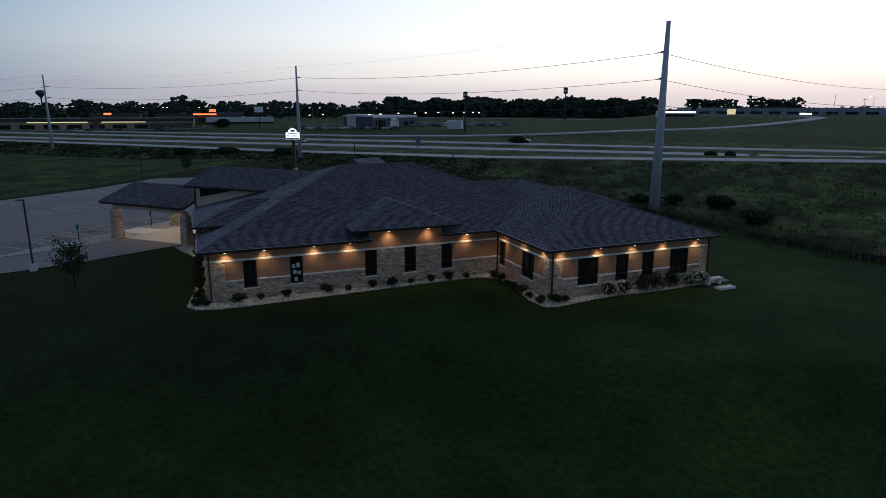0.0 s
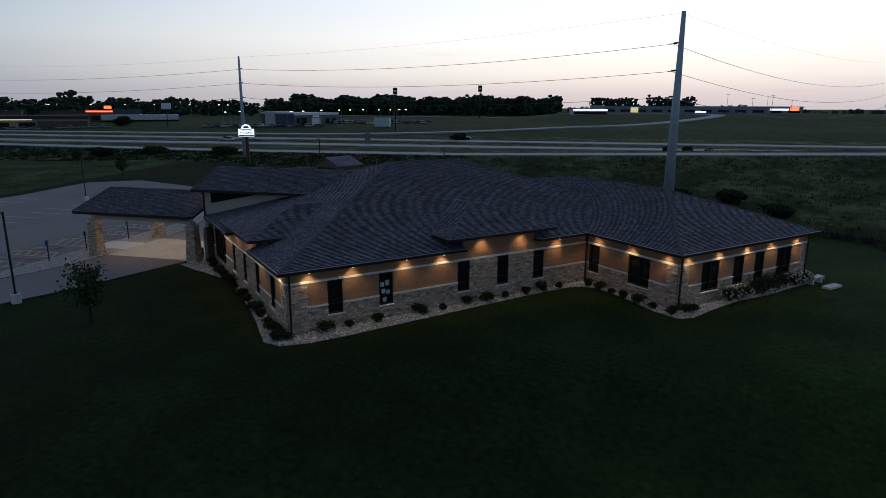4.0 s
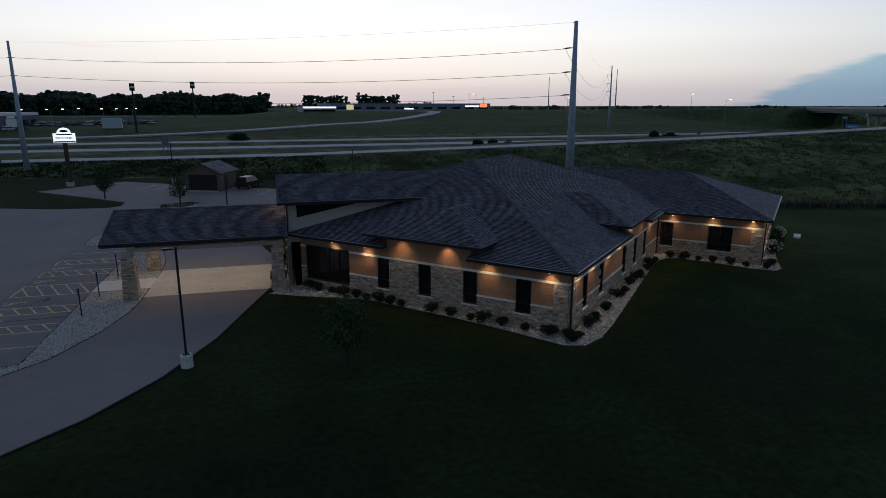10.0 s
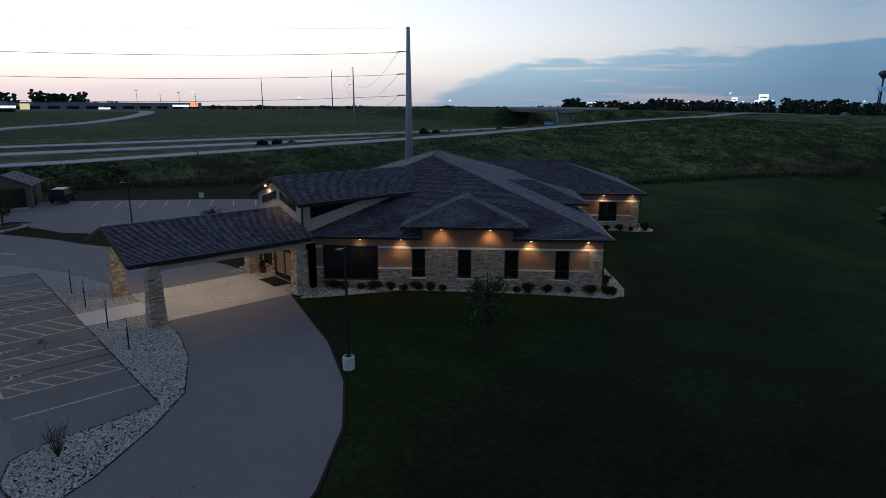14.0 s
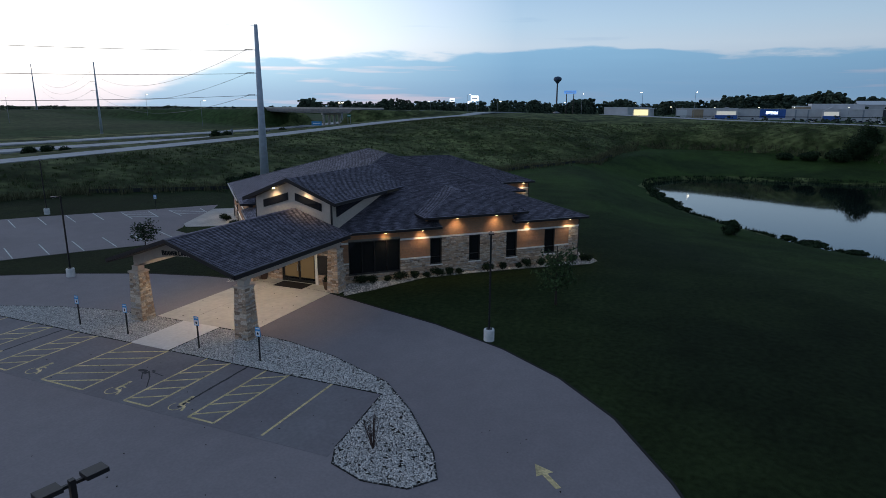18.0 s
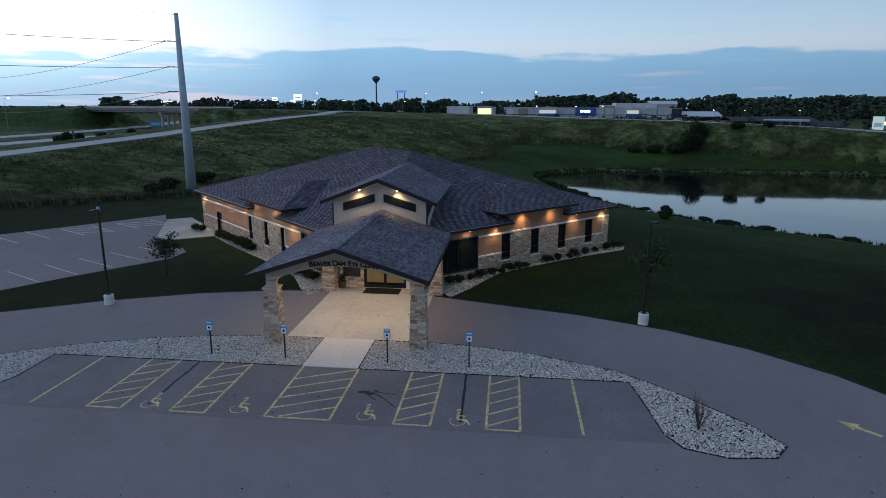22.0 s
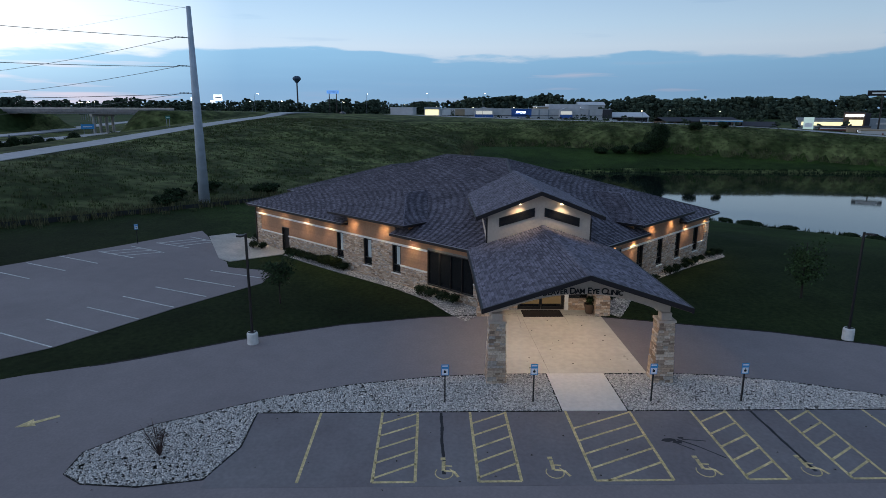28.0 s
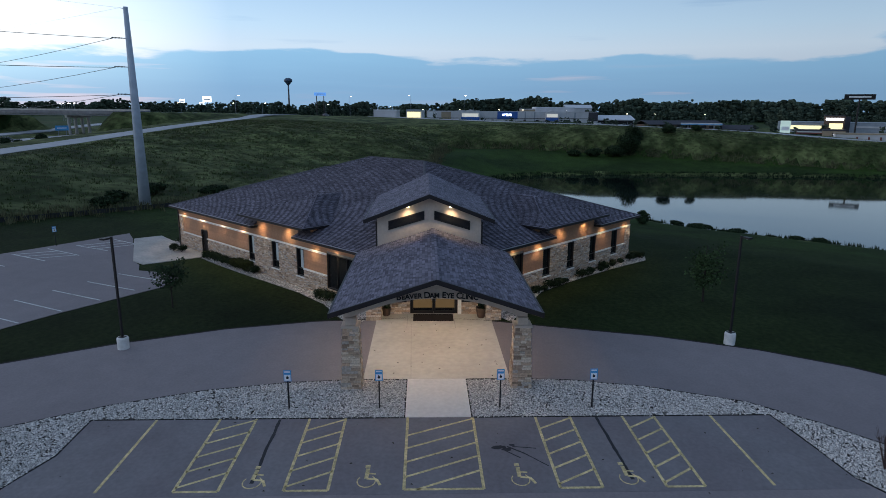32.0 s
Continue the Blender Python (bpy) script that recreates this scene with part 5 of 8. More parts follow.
for y in (-0.12, 0.12):
    q = Geo()
    q.tube((TF + 0.0, y, 0.9), (TF + 0.0, y, 1.4), 0.018)
    part("pull_handle", q, STEEL, door, "steel pull handle")

# fixed windows beside the doors
for sgn in (-1, 1):
    q = Geo()
    y0, y1 = sorted((sgn * 1.72, sgn * 2.95))
    for b in ((y0, 0.85, y1, 0.93), (y0, 2.22, y1, 2.3), (y0, 0.93, y0 + 0.07, 2.22), (y1 - 0.07, 0.93, y1, 2.22)):
        q.box(TF - 0.14, b[0], b[1], TF - 0.002, b[2], b[3])
    w = part("window", q, FRAME, clinic, "dark framed window beside the doors")
    q = Geo()
    q.box(TF - 0.125, y0 + 0.071, 0.931, TF - 0.11, y1 - 0.071, 2.219)
    part("pane", q, GLASS, w, "dark reflecting glass")

# ---- entrance canopy ----
canopy = thing("entrance_canopy", pose(P0X - 0.3, P0Y + 0.07, 0), "gabled drive-through canopy with shingle roof on stone pillars", "canopy")
CX0, CX1, CW, CR, CE = -8.55, 3.28, 4.66, 5.57, 4.05
g = Geo()
for sgn in (-1, 1):
    f = [(CX0, sgn * CW, CE), (CX1, sgn * CW, CE), (CX1, 0, CR), (CX0, 0, CR)]
    g.slab(f if sgn < 0 else f[::-1], 0.02)
cr = part("roof", g.weld(), ROOF, canopy, "grey shingled gable roof", courses=True)
shingle_rows(cr)
q = Geo()
q.box(CX0, -0.14, CR - 0.02, CX1, 0.14, CR + 0.02)
part("ridge_cap", q, ROOF, cr, courses=True)
for sgn in (-1, 1):
    q = Geo()
    lo = [(CX0 - 0.06, sgn * (CW + 0.03), CE - 0.19), (CX0 + 0.02, sgn * (CW + 0.03), CE - 0.19), (CX0 + 0.02, 0, CR - 0.19), (CX0 - 0.06, 0, CR - 0.19)]
    hi = [(x, y, z + 0.22) for x, y, z in lo]
    q.hexa(lo if sgn < 0 else lo[::-1], hi if sgn < 0 else hi[::-1])
    part("fascia", q, FASCIA, cr, "dark brown barge board")
    q = Geo()
    q.box(CX0 + 0.021, min(sgn * CW, sgn * (CW + 0.09)), CE - 0.24, CX1 - 0.3, max(sgn * CW, sgn * (CW + 0.09)), CE + 0.012)
    part("gutter", q, FASCIA, cr, "dark brown gutter")
    q = Geo()
    f = [(CX0 + 0.03, sgn * CW, CE - 0.2), (CX1, sgn * CW, CE - 0.2), (CX1, 0, CR - 0.2), (CX0 + 0.03, 0, CR - 0.2)]
    q.slab(f if sgn < 0 else f[::-1], 0.02)
    part("ceiling_board", q, SOFFIT, cr, "tan boarded ceiling")
    q = Geo()
    q.box(-6.7, min(sgn * 3.75, sgn * 4.15), 3.34, CX1 - 0.6, max(sgn * 3.75, sgn * 4.15), 3.6)
    part("side_beam", q, STUCCO, canopy, "beige side beam")
# arched front beam
def arched_beam(bx):
    n, ys = 24, [-4.25 + 8.5 * i / 24 for i in range(25)]
    v, f = [], []
    for y in ys:
        lo_, hi_ = 4.29 - 0.058 * y * y, CR - 0.24 - (CR - CE) / CW * abs(y)
        v += [(bx, y, lo_), (bx, y, hi_), (bx + 0.35, y, hi_), (bx + 0.35, y, lo_)]
    for i in range(n):
        p, q = 4 * i, 4 * i + 4
        f += [(p + j, q + j, q + (j + 1) % 4, p + (j + 1) % 4) for j in range(4)]
    f += [(0, 1, 2, 3), (4 * n + 3, 4 * n + 2, 4 * n + 1, 4 * n)]
    part("arched_beam", Geo().add(v, [x[::-1] for x in f]), STUCCO, canopy, "beige stucco arched beam")


arched_beam(-7.1)


def pillar(x, y):
    p = thing("stone_pillar", pose(P0X - 0.3 + x, P0Y + 0.02 + y, 0.0), "tapered ledge stone pillar with a stucco column on top", "pillar", "canopy pillars")
    g = Geo()
    g.hexa([(-0.42, -0.42, -0.1), (0.42, -0.42, -0.1), (0.42, 0.42, -0.1), (-0.42, 0.42, -0.1)], [(-0.31, -0.31, 3.0), (0.31, -0.31, 3.0), (0.31, 0.31, 3.0), (-0.31, 0.31, 3.0)])
    core = part("core", g, MORTAR, p)
    rnd = random.Random(5)
    z = 0.02
    while z < 2.98:
        h = min(rnd.choice((0.09, 0.11, 0.14)), 3.0 - z)
        half = 0.42 - 0.11 * (z + h / 2) / 3.0
        for side in range(4):
            s = -half - 0.05
            while s < half + 0.03:
                w = min(rnd.uniform(0.2, 0.5), half + 0.05 - s)
                if half + 0.05 - s - w < 0.12:
                    w = half + 0.05 - s
                q = Geo()
                q.box(s + 0.005, -half - rnd.uniform(0.045, 0.085), z + 0.005, s + w - 0.005, -half + 0.02, z + h - 0.005)
                part("stone", q, STONE, core, m=pose(0, 0, 0, 0, 0, 90 * side))
                s += w
        z += h
    g = Geo()
    g.box(-0.42, -0.42, 3.0, 0.42, 0.42, 3.1)
    part("cap", g, STUCCO, p, "beige stone cap")
    g = Geo()
    g.box(-0.24, -0.24, 3.1, 0.24, 0.24, 3.42)
    part("column", g, STUCCO, p, "beige stucco column")
    return p


first = pillar(-7.1, 3.96)
for x, y in ((-7.1, -3.96), (2.5, 3.7), (2.5, -3.7)):
    copy_thing(first, pose(P0X - 0.3 + x, P0Y + 0.02 + y, 0.0))

# lettering along the arch, in small capitals
sign = thing("sign_lettering", pose(P0X - 7.415, P0Y + 0.02, 0.0, 0, 0, -90), "dark raised capital lettering on the canopy arch", "sign")
WIDE = {"M": 0.84, "I": 0.32, "L": 0.58, "E": 0.62, "Y": 0.62, " ": 0.36}
text = "BEAVER DAM EYE CLINIC"
adv = [WIDE.get(ch, 0.7) * (0.45 if i == 0 or text[i - 1] == " " else 0.36) for i, ch in enumerate(text)]
fit_w = 3.75 / sum(adv)
s_ = -3.75 / 2
for i, ch in enumerate(text):
    w = adv[i] * fit_w
    mid = s_ + w / 2
    s_ += w
    if ch == " ":
        continue
    cu = bpy.data.curves.new("letter", "FONT")
    cu.body, cu.size, cu.extrude, cu.align_x, cu.offset = ch, 0.41 if i == 0 or text[i - 1] == " " else 0.33, 0.02, "CENTER", 0.008
    cu.materials.append(DARK)
    lt = new("letter", cu)
    lt.parent = sign
    lt.matrix_basis = pose(mid, -0.02, 4.33 - 0.03 * mid * mid, 90, 0, 0) @ pose(0, 0, 0, 0, 0, -math.degrees(math.atan(0.06 * mid)))
single("door_mat", Geo().box(-0.65, -1.25, 0.05, 0.65, 1.25, 0.065), MATC, "dark brown entrance mat on the slab", "mat", m=pose(-48.12, 51.5, 0.0))

urn = thing("planter", pose(-48.1, 48.5, 0.05), "tall brown planter with a leafy plant beside the doors", "planter")
g = Geo()
for (z0, r0), (z1, r1) in zip(((0.0, 0.2), (0.06, 0.24), (0.5, 0.33), (0.62, 0.36), (0.66, 0.36)), ((0.06, 0.24), (0.5, 0.33), (0.62, 0.36), (0.66, 0.36), (0.6, 0.3))):
    g.tube((0, 0, z0), (0, 0, z1), r0, r1, 18, caps=False)
part("pot", g, material("glazed_brown_pot", (0.11, 0.07, 0.05), 0.5, vary=0.15, noise_scale=5), urn)
g = Geo()
g.tube((0, 0, 0.5), (0, 0, 0.59), 0.3, 0.3, 18)
part("soil", g, BARK, urn, "dark potting soil")

# ---- lamps of the building ----
for x, y, z, F in LIGHTS:
    ld = bpy.data.lights.new("downlight", "SPOT")
    ld.energy, ld.color, ld.spot_size, ld.spot_blend, ld.shadow_soft_size = 64.0, (1.0, 0.74, 0.42), radians(124), 0.85, 0.05
    lo = new("downlight", ld)
    lo.matrix_basis = pose(x, y, z)
for x in (-6.0, -3.0, 0.0):
    for y in (-2.0, 2.0):
        ld = bpy.data.lights.new("canopy_light", "SPOT")
        ld.energy, ld.color, ld.spot_size, ld.spot_blend, ld.shadow_soft_size = 100.0 if x > -2 else 86.0 if x > -5 else 112.0, (1.0, 0.78, 0.54), radians(158), 0.7, 0.1
        lo = new("canopy_light", ld)
        lo.matrix_basis = pose(P0X + x, P0Y + y, 4.4)
        q = Geo()
        q.tube((0, 0, 0.03), (0, 0, 0.1), 0.12, 0.12, 12)
        single("ceiling_lamp", q, LAMP, "round warm recessed lamp in the canopy ceiling", "lamp", "canopy lamps", m=pose(P0X + x, P0Y + y, 4.42))

# ---- gravel beds ----
ISLE_A = [(-60.9, 37.2), (-63.4, 36.9), (-65.5, 36.7), (-66.5, 36.2), (-67, 34.7), (-66.8, 33), (-65.9, 32.3), (-64.4, 33.1), (-61.7, 35.4), (-59.7, 37.6), (-58.1, 41.5), (-57.3, 45), (-57.12, 47.5), (-57.12, 50.04), (-60.9, 50.04)]
ISLE_B = [(-60.9, 65.9), (-63.6, 65.8), (-65.7, 66.5), (-66.1, 68.6), (-65.9, 70.6), (-65.3, 71.5), (-63.9, 71.6), (-61.9, 69.9), (-59.6, 65.8), (-58.2, 62.2), (-57.4, 58.5), (-57.12, 55.5), (-57.12, 52.88), (-60.9, 52.88)]


def along_walls(u, v):
    """Bed and planting coordinates, drawn to the lengths of the walls."""
    if v < 10:
        return u * 0.965 if u > 4.5 else u, v
    w = u if u < 0.5 else 0.5 + (u - 0.5) * 0.9644 if u < 24.4 else 23.53 + (u - 24.38) * 0.9
    return w, v - (0.14 if v > 20 else 0.0) - (0.1 if v > 30 else 0.0)


def from_b(pts):
    return [(P0X + B(*along_walls(u, v))[0], P0Y + B(*along_walls(u, v))[1]) for u, v in pts]


BED_SW = [(P0X + B(u, v)[0], P0Y + B(u, v)[1]) for u, v in ((0.43, 4.9), (0.43, 25.22), (23.58, 25.22), (23.58, 33.57), (38.6, 33.57), (40.1, 33.7), (40.2, 34.3), (37.3, 34.35), (32.2, 34.55), (29.1, 34.35), (26.0, 34.65), (23.4, 35.05), (22.5, 34.7), (22.3, 32.9), (22.85, 29.8), (22.85, 27.3), (22.3, 26.4), (21.2, 25.95), (19.0, 25.95), (15.0, 26.15), (11.0, 26.4), (7.3, 26.65), (3.5, 26.9), (1.1, 26.9), (-0.4, 26.5), (-1.0, 25.5), (-0.8, 24.0), (-0.4, 21.0), (-0.15, 18.0), (0.0, 14.5), (0.0, 11.0), (-0.8, 8.8), (-1.6, 6.8), (-2.3, 4.4))]
BED_NW = from_b([(4.5, -0.42), (28.0, -0.42), (28.0, -1.3), (24.4, -1.45), (20.5, -1.45), (17, -1.35), (12.8, -1.25), (9, -1.6), (6.2, -2.5), (4.0, -3.0)])
BED_N = from_b([(30.0, -0.42), (34.3, -0.42), (34.3, 3.0), (37.0, 3.0), (37.6, -1.8), (34.4, -3.6), (31.0, -2.4)])
BED_T = [(-62.3, 84.9), (-61.0, 83.9), (-58.4, 85.7), (-57.6, 87.9), (-59.2, 89.2), (-62.2, 88.0), (-61.6, 87.3), (-59.4, 88.2), (-58.5, 87.4), (-58.9, 86.2), (-60.9, 84.9), (-61.9, 85.5)]


def in_poly(x, y, poly):
    r = False
    for i, p in enumerate(poly):
        q = poly[i - 1]
        if (p[1] > y) != (q[1] > y) and x < (q[0] - p[0]) * (y - p[1]) / (q[1] - p[1]) + p[0]:
            r = not r
    return r


def gravel(poly, per, seed, label, top=0.06, size=(0.035, 0.075)):
    g = Geo()
    g.prism(poly, -0.2, top - 0.03)
    z0 = site_z(sum(p[1] for p in poly) / len(poly))
    bed = single("gravel_bed", g, GRAVELBED, label, "gravel bed", kind="structure", m=pose(0, 0, z0))
    rnd = random.Random(seed)
    xs, ys = [p[0] for p in poly], [p[1] for p in poly]
    area = (max(xs) - min(xs)) * (max(ys) - min(ys))
    q = Geo()
    for i in range(int(area * per)):
        x, y = rnd.uniform(min(xs), max(xs)), rnd.uniform(min(ys), max(ys))
        if in_poly(x, y, poly):
            r = rnd.uniform(*size)
            q.chip(x, y, top - 0.032, r, rnd)
    single("gravel", q, PEBBLE, "loose pale limestone pebbles in a bed", "gravel", kind="stuff", m=pose(0, 0, z0))
    return bed


gravel(ISLE_A, 320, 1, "pale pebble island beside the disabled bays")
gravel(ISLE_B, 320, 2, "pale pebble island beside the disabled bays")
gravel(BED_SW, 70, 3, "pale pebble bed along the clinic walls", size=(0.045, 0.10))
gravel(BED_NW, 90, 4, "pale pebble bed along the clinic front")
gravel(BED_N, 90, 5, "pale pebble bed at the building corner")
gravel(BED_T, 90, 6, "pale pebble edging round the young tree bed")
single("mulch_bed", Geo().prism([(-61.6, 85.2), (-60.9, 84.95), (-58.95, 86.25), (-58.55, 87.4), (-59.4, 88.15), (-61.5, 87.2)], 0.1, site_z(87) + 0.05), material("dark_mulch", (0.03, 0.022, 0.016), 0.98, vary=0.4, noise_scale=10), "dark mulch bed under a young tree", "mulch bed", kind="structure")

for isle in (ISLE_A, ISLE_B):
    edging("edging", isle + isle[:1], "thin dark edge round a pebble island")


# ---- planting ----
def leaf_ball(rnd, n, rx, rz, size, zc, lumps=5):
    """Leaf cards gathered in several lumps, for an uneven outline with gaps."""
    g = Geo()
    cs = []
    for _ in range(lumps):
        a, q = rnd.uniform(0, 2 * math.pi), rnd.uniform(0.0, 0.55)
        cs.append((rx * q * math.cos(a), rx * q * math.sin(a), zc + rz * rnd.uniform(-0.4, 0.45), rnd.uniform(0.5, 0.75)))
    for i in range(n):
        c = cs[i % lumps]
        d = Vector((rnd.gauss(0, 1), rnd.gauss(0, 1), rnd.gauss(0, 1))).normalized() * rnd.uniform(0.55, 1.0)
        p = Vector((c[0] + d.x * rx * c[3], c[1] + d.y * rx * c[3], max(0.03, c[2] + d.z * rz * c[3])))
        t = Vector((rnd.gauss(0, 1), rnd.gauss(0, 1), rnd.gauss(0, 0.6))).normalized()
        w = t.cross(d).normalized() if t.cross(d).length > 0.01 else Vector((1, 0, 0))
        s = size * rnd.uniform(0.6, 1.3)
        g.add([p - t * s, p + w * s * 0.55, p + t * s, p - w * s * 0.55 + d * s * 0.2], [(0, 1, 2, 3)])
    return g


def make_shrub(seed, r, h, mat, label, leaves=260, size=0.09, flowers=0):
    rnd = random.Random(seed)
    t = thing("shrub", pose(0, 0, 0), label, "shrub", "shrubs in the gravel beds")
    part("foliage", leaf_ball(rnd, leaves * 3, r * 1.1, h * 0.55, size * 0.62, h * 0.5, 7), mat, t)
    g = Geo()
    for i in range(5):
        a = i * 1.26
        g.tube((0, 0, 0.0), (math.cos(a) * r * 0.5, math.sin(a) * r * 0.5, h * 0.6), 0.02, 0.008, 5)
    part("stem", g, BARK, t)
    if flowers:
        q = Geo()
        for i in range(flowers):
            d = Vector((rnd.gauss(0, 1), rnd.gauss(0, 1), abs(rnd.gauss(0, 1)))).normalized()
            q.blob((d.x * r * 0.95, d.y * r * 0.95, h * 0.45 + d.z * h * 0.55), rnd.uniform(0.05, 0.1), seed * 99 + i)
        part("blossom", q, FLOWER, t, "white blossom heads")
    return t


SHRUBS = [make_shrub(1, 0.42, 0.6, LEAF, "low dark green rounded shrub in gravel"), make_shrub(2, 0.55, 0.75, LEAF, "dark green spreading shrub in gravel", 340), make_shrub(3, 0.33, 0.45, LEAF, "small clipped dark shrub in gravel", 180)]
FLOWERING = make_shrub(4, 0.75, 1.0, LEAF, "dark shrub covered in white blossom", 380, 0.09, 46)
TALL = make_shrub(5, 0.7, 1.45, LEAF, "tall loose dark green shrub by the wall", 420)
GRASSY = make_shrub(6, 0.6, 1.0, material("ornamental_grass", (0.035, 0.042, 0.016), 0.9, per_island=0.6, spec=0.05), "clump of tall ornamental grass by the wall", 420, 0.12)
used = set()


def plant(proto, u, v, a=0.0, s=1.0):
    p = from_b([(u, v)])[0]
    m = pose(p[0], p[1], 0.05 + site_z(p[1]), 0, 0, a) @ Matrix.Diagonal((s, s, s, 1))
    if proto.name not in used:
        used.add(proto.name)
        proto.matrix_basis = m
    else:
        copy_thing(proto, pose(p[0], p[1], 0.05 + site_z(p[1]), 0, 0, a))


k = 0
for v in (6.2, 7.1, 8.2, 9.2, 10.3, 11.3, 12.2, 13.2, 14.0, 16.4, 17.8, 19.2, 20.0, 21.4, 22.9, 24.4, 25.6):
    plant(SHRUBS[(k * 2 + 1) % 3], 0.0 - 0.12 * (k % 2), v, 50 * k)
    k += 1
for u in (0.3, -0.3, 2.6, 4.2, 6.0, 9.2, 10.9, 13.0, 14.5, 16.2, 17.9, 19.6, 21.2):
    plant(SHRUBS[k % 3], u, 25.85 + 0.12 * (k % 2), 50 * k)
    k += 1
for v in (27.4, 28.5, 29.6, 30.8, 32.2, 33.4, 34.9):
    plant(SHRUBS[k % 3], 23.4, v - 0.6, 50 * k)
    k += 1
for u in (24.6, 25.6):
    plant(SHRUBS[k % 3], u, 34.45, 50 * k)
    k += 1
for i, u in enumerate((29.8, 31.4, 38.6, 39.6)):
    plant(FLOWERING, u, 34.4, 70 * i)
for i, u in enumerate((33.4, 34.6, 36.4)):
    plant(TALL, u, 34.3, 70 * i)
for i, u in enumerate((7.2, 8.2, 9.3, 10.3)):
    plant(SHRUBS[1], u, -1.0, 60 * i)
for i, u in enumerate((19.6, 20.5, 21.3, 22.1, 23.0, 23.9, 24.8, 25.7, 26.6, 27.5)):
    plant(GRASSY if i in (1, 2, 3) else SHRUBS[1], u, -0.9, 60 * i)
for i, (u, v) in enumerate(((31.4, -1.5), (32.4, -1.8), (35.4, 0.4))):
    plant(SHRUBS[1], u, v, 60 * i)

part("plant", leaf_ball(random.Random(91), 160, 0.34, 0.3, 0.1, 0.85, 4), LEAF2, urn, "leafy green plant")


def make_tree(seed, h, r, label, name="young_tree", leaves=1100, trunk=0.09, low=0.32, mat=None):
    rnd = random.Random(seed)
    t = thing(name, pose(0, 0, 0), label, "tree", "young trees")
    g = Geo()
    g.tube((0, 0, -0.1), (0.03, 0.02, h * 0.55), trunk, trunk * 0.6, 8)
    g.tube((0.03, 0.02, h * 0.55), (0.0, 0.05, h * 0.92), trunk * 0.6, 0.015, 7)
    part("trunk", g, BARK, t)
    leaf = Geo()
    per = leaves // 16
    for i in range(16):
        a = i * 2.4
        z0 = h * (low + 0.5 * i / 16)
        ln = r * rnd.uniform(0.6, 1.05) * (1.0 - 0.35 * abs(i / 16 - 0.35))
        end = Vector((math.cos(a) * ln, math.sin(a) * ln, z0 + h * rnd.uniform(0.1, 0.22)))
        q = Geo()
        q.tube((0.02, 0.02, z0), end, trunk * 0.35, 0.008, 5)
        part("limb", q, BARK, t)
        for j in range(per):
            f = rnd.uniform(0.25, 1.1)
            p = Vector((0.02, 0.02, z0)).lerp(end, f) + Vector((rnd.gauss(0, 1), rnd.gauss(0, 1), rnd.gauss(0, 0.8))) * r * 0.17
            d = Vector((rnd.gauss(0, 1), rnd.gauss(0, 1), rnd.gauss(0, 1))).normalized()
            w = d.orthogonal().normalized()
            s = rnd.uniform(0.06, 0.12)
            leaf.add([p - d * s, p + w * s * 0.6, p + d * s, p - w * s * 0.6], [(0, 1, 2, 3)])
    part("crown", leaf, mat or LEAF2, t)
    return t


def put_tree(proto, x, y, a=0.0):
    copy_thing(proto, pose(x, y, ground_at(x, y), 0, 0, a))


lawn_tree = make_tree(21, 4.3, 1.25, "young leafy tree on the mown lawn", leaves=1500, low=0.2, mat=YOUNGLEAF)
lawn_tree.matrix_basis = pose(-44.8, 32.95, 0.0)
sparse = make_tree(22, 2.9, 1.1, "thin young tree on the lawn strip", leaves=1000, trunk=0.06, low=0.4)
sparse.matrix_basis = pose(-45.8, 68.5, 0.0)
put_tree(lawn_tree, -60.2, 87.2, 40)
put_tree(lawn_tree, -70.5, 94.0, 140)
put_tree(lawn_tree, -97, 96, 200)
put_tree(sparse, -122, 112, 90)


def bare_shrub(x, y):
    rnd = random.Random(int(x * 10))
    t = thing("bare_shrub", pose(x, y, 0.05), "thin reddish bare twigs of a young shrub in gravel", "shrub", "twiggy shrubs")
    g = Geo()
    for i in range(26):
        a, b = rnd.uniform(0, 6.28), rnd.uniform(0.1, 0.55)
        p = (math.cos(a) * b, math.sin(a) * b, rnd.uniform(0.8, 1.5))
        g.tube((0, 0, 0), p, 0.014, 0.005, 4)
        for _ in range(3):
            c, e = rnd.uniform(0, 6.28), rnd.uniform(0.1, 0.3)
            g.tube((p[0] * 0.7, p[1] * 0.7, p[2] * 0.7), (p[0] * 0.7 + math.cos(c) * e, p[1] * 0.7 + math.sin(c) * e, p[2] * 0.7 + e), 0.008, 0.003, 3)
    part("twig", g, material("twig_%d" % int(-x), (0.07, 0.045, 0.04), 0.9), t)


bare_shrub(-65.1, 35.3)
bare_shrub(-64.2, 68.6)

# planters beside the doors
for y in (3.0,):
    t = thing("planter", pose(P0X + 2.7, P0Y + y, 0.05), "low dark planter with leafy plant beside the doors", "planter")
    g = Geo()
    g.tube((0, 0, 0), (0, 0, 0.5), 0.22, 0.3, 14)
    part("pot", g, material("pot_clay", (0.09, 0.055, 0.04), 0.8, vary=0.1), t)
    part("foliage", leaf_ball(random.Random(9), 160, 0.38, 0.3, 0.08, 0.72), LEAF, t)


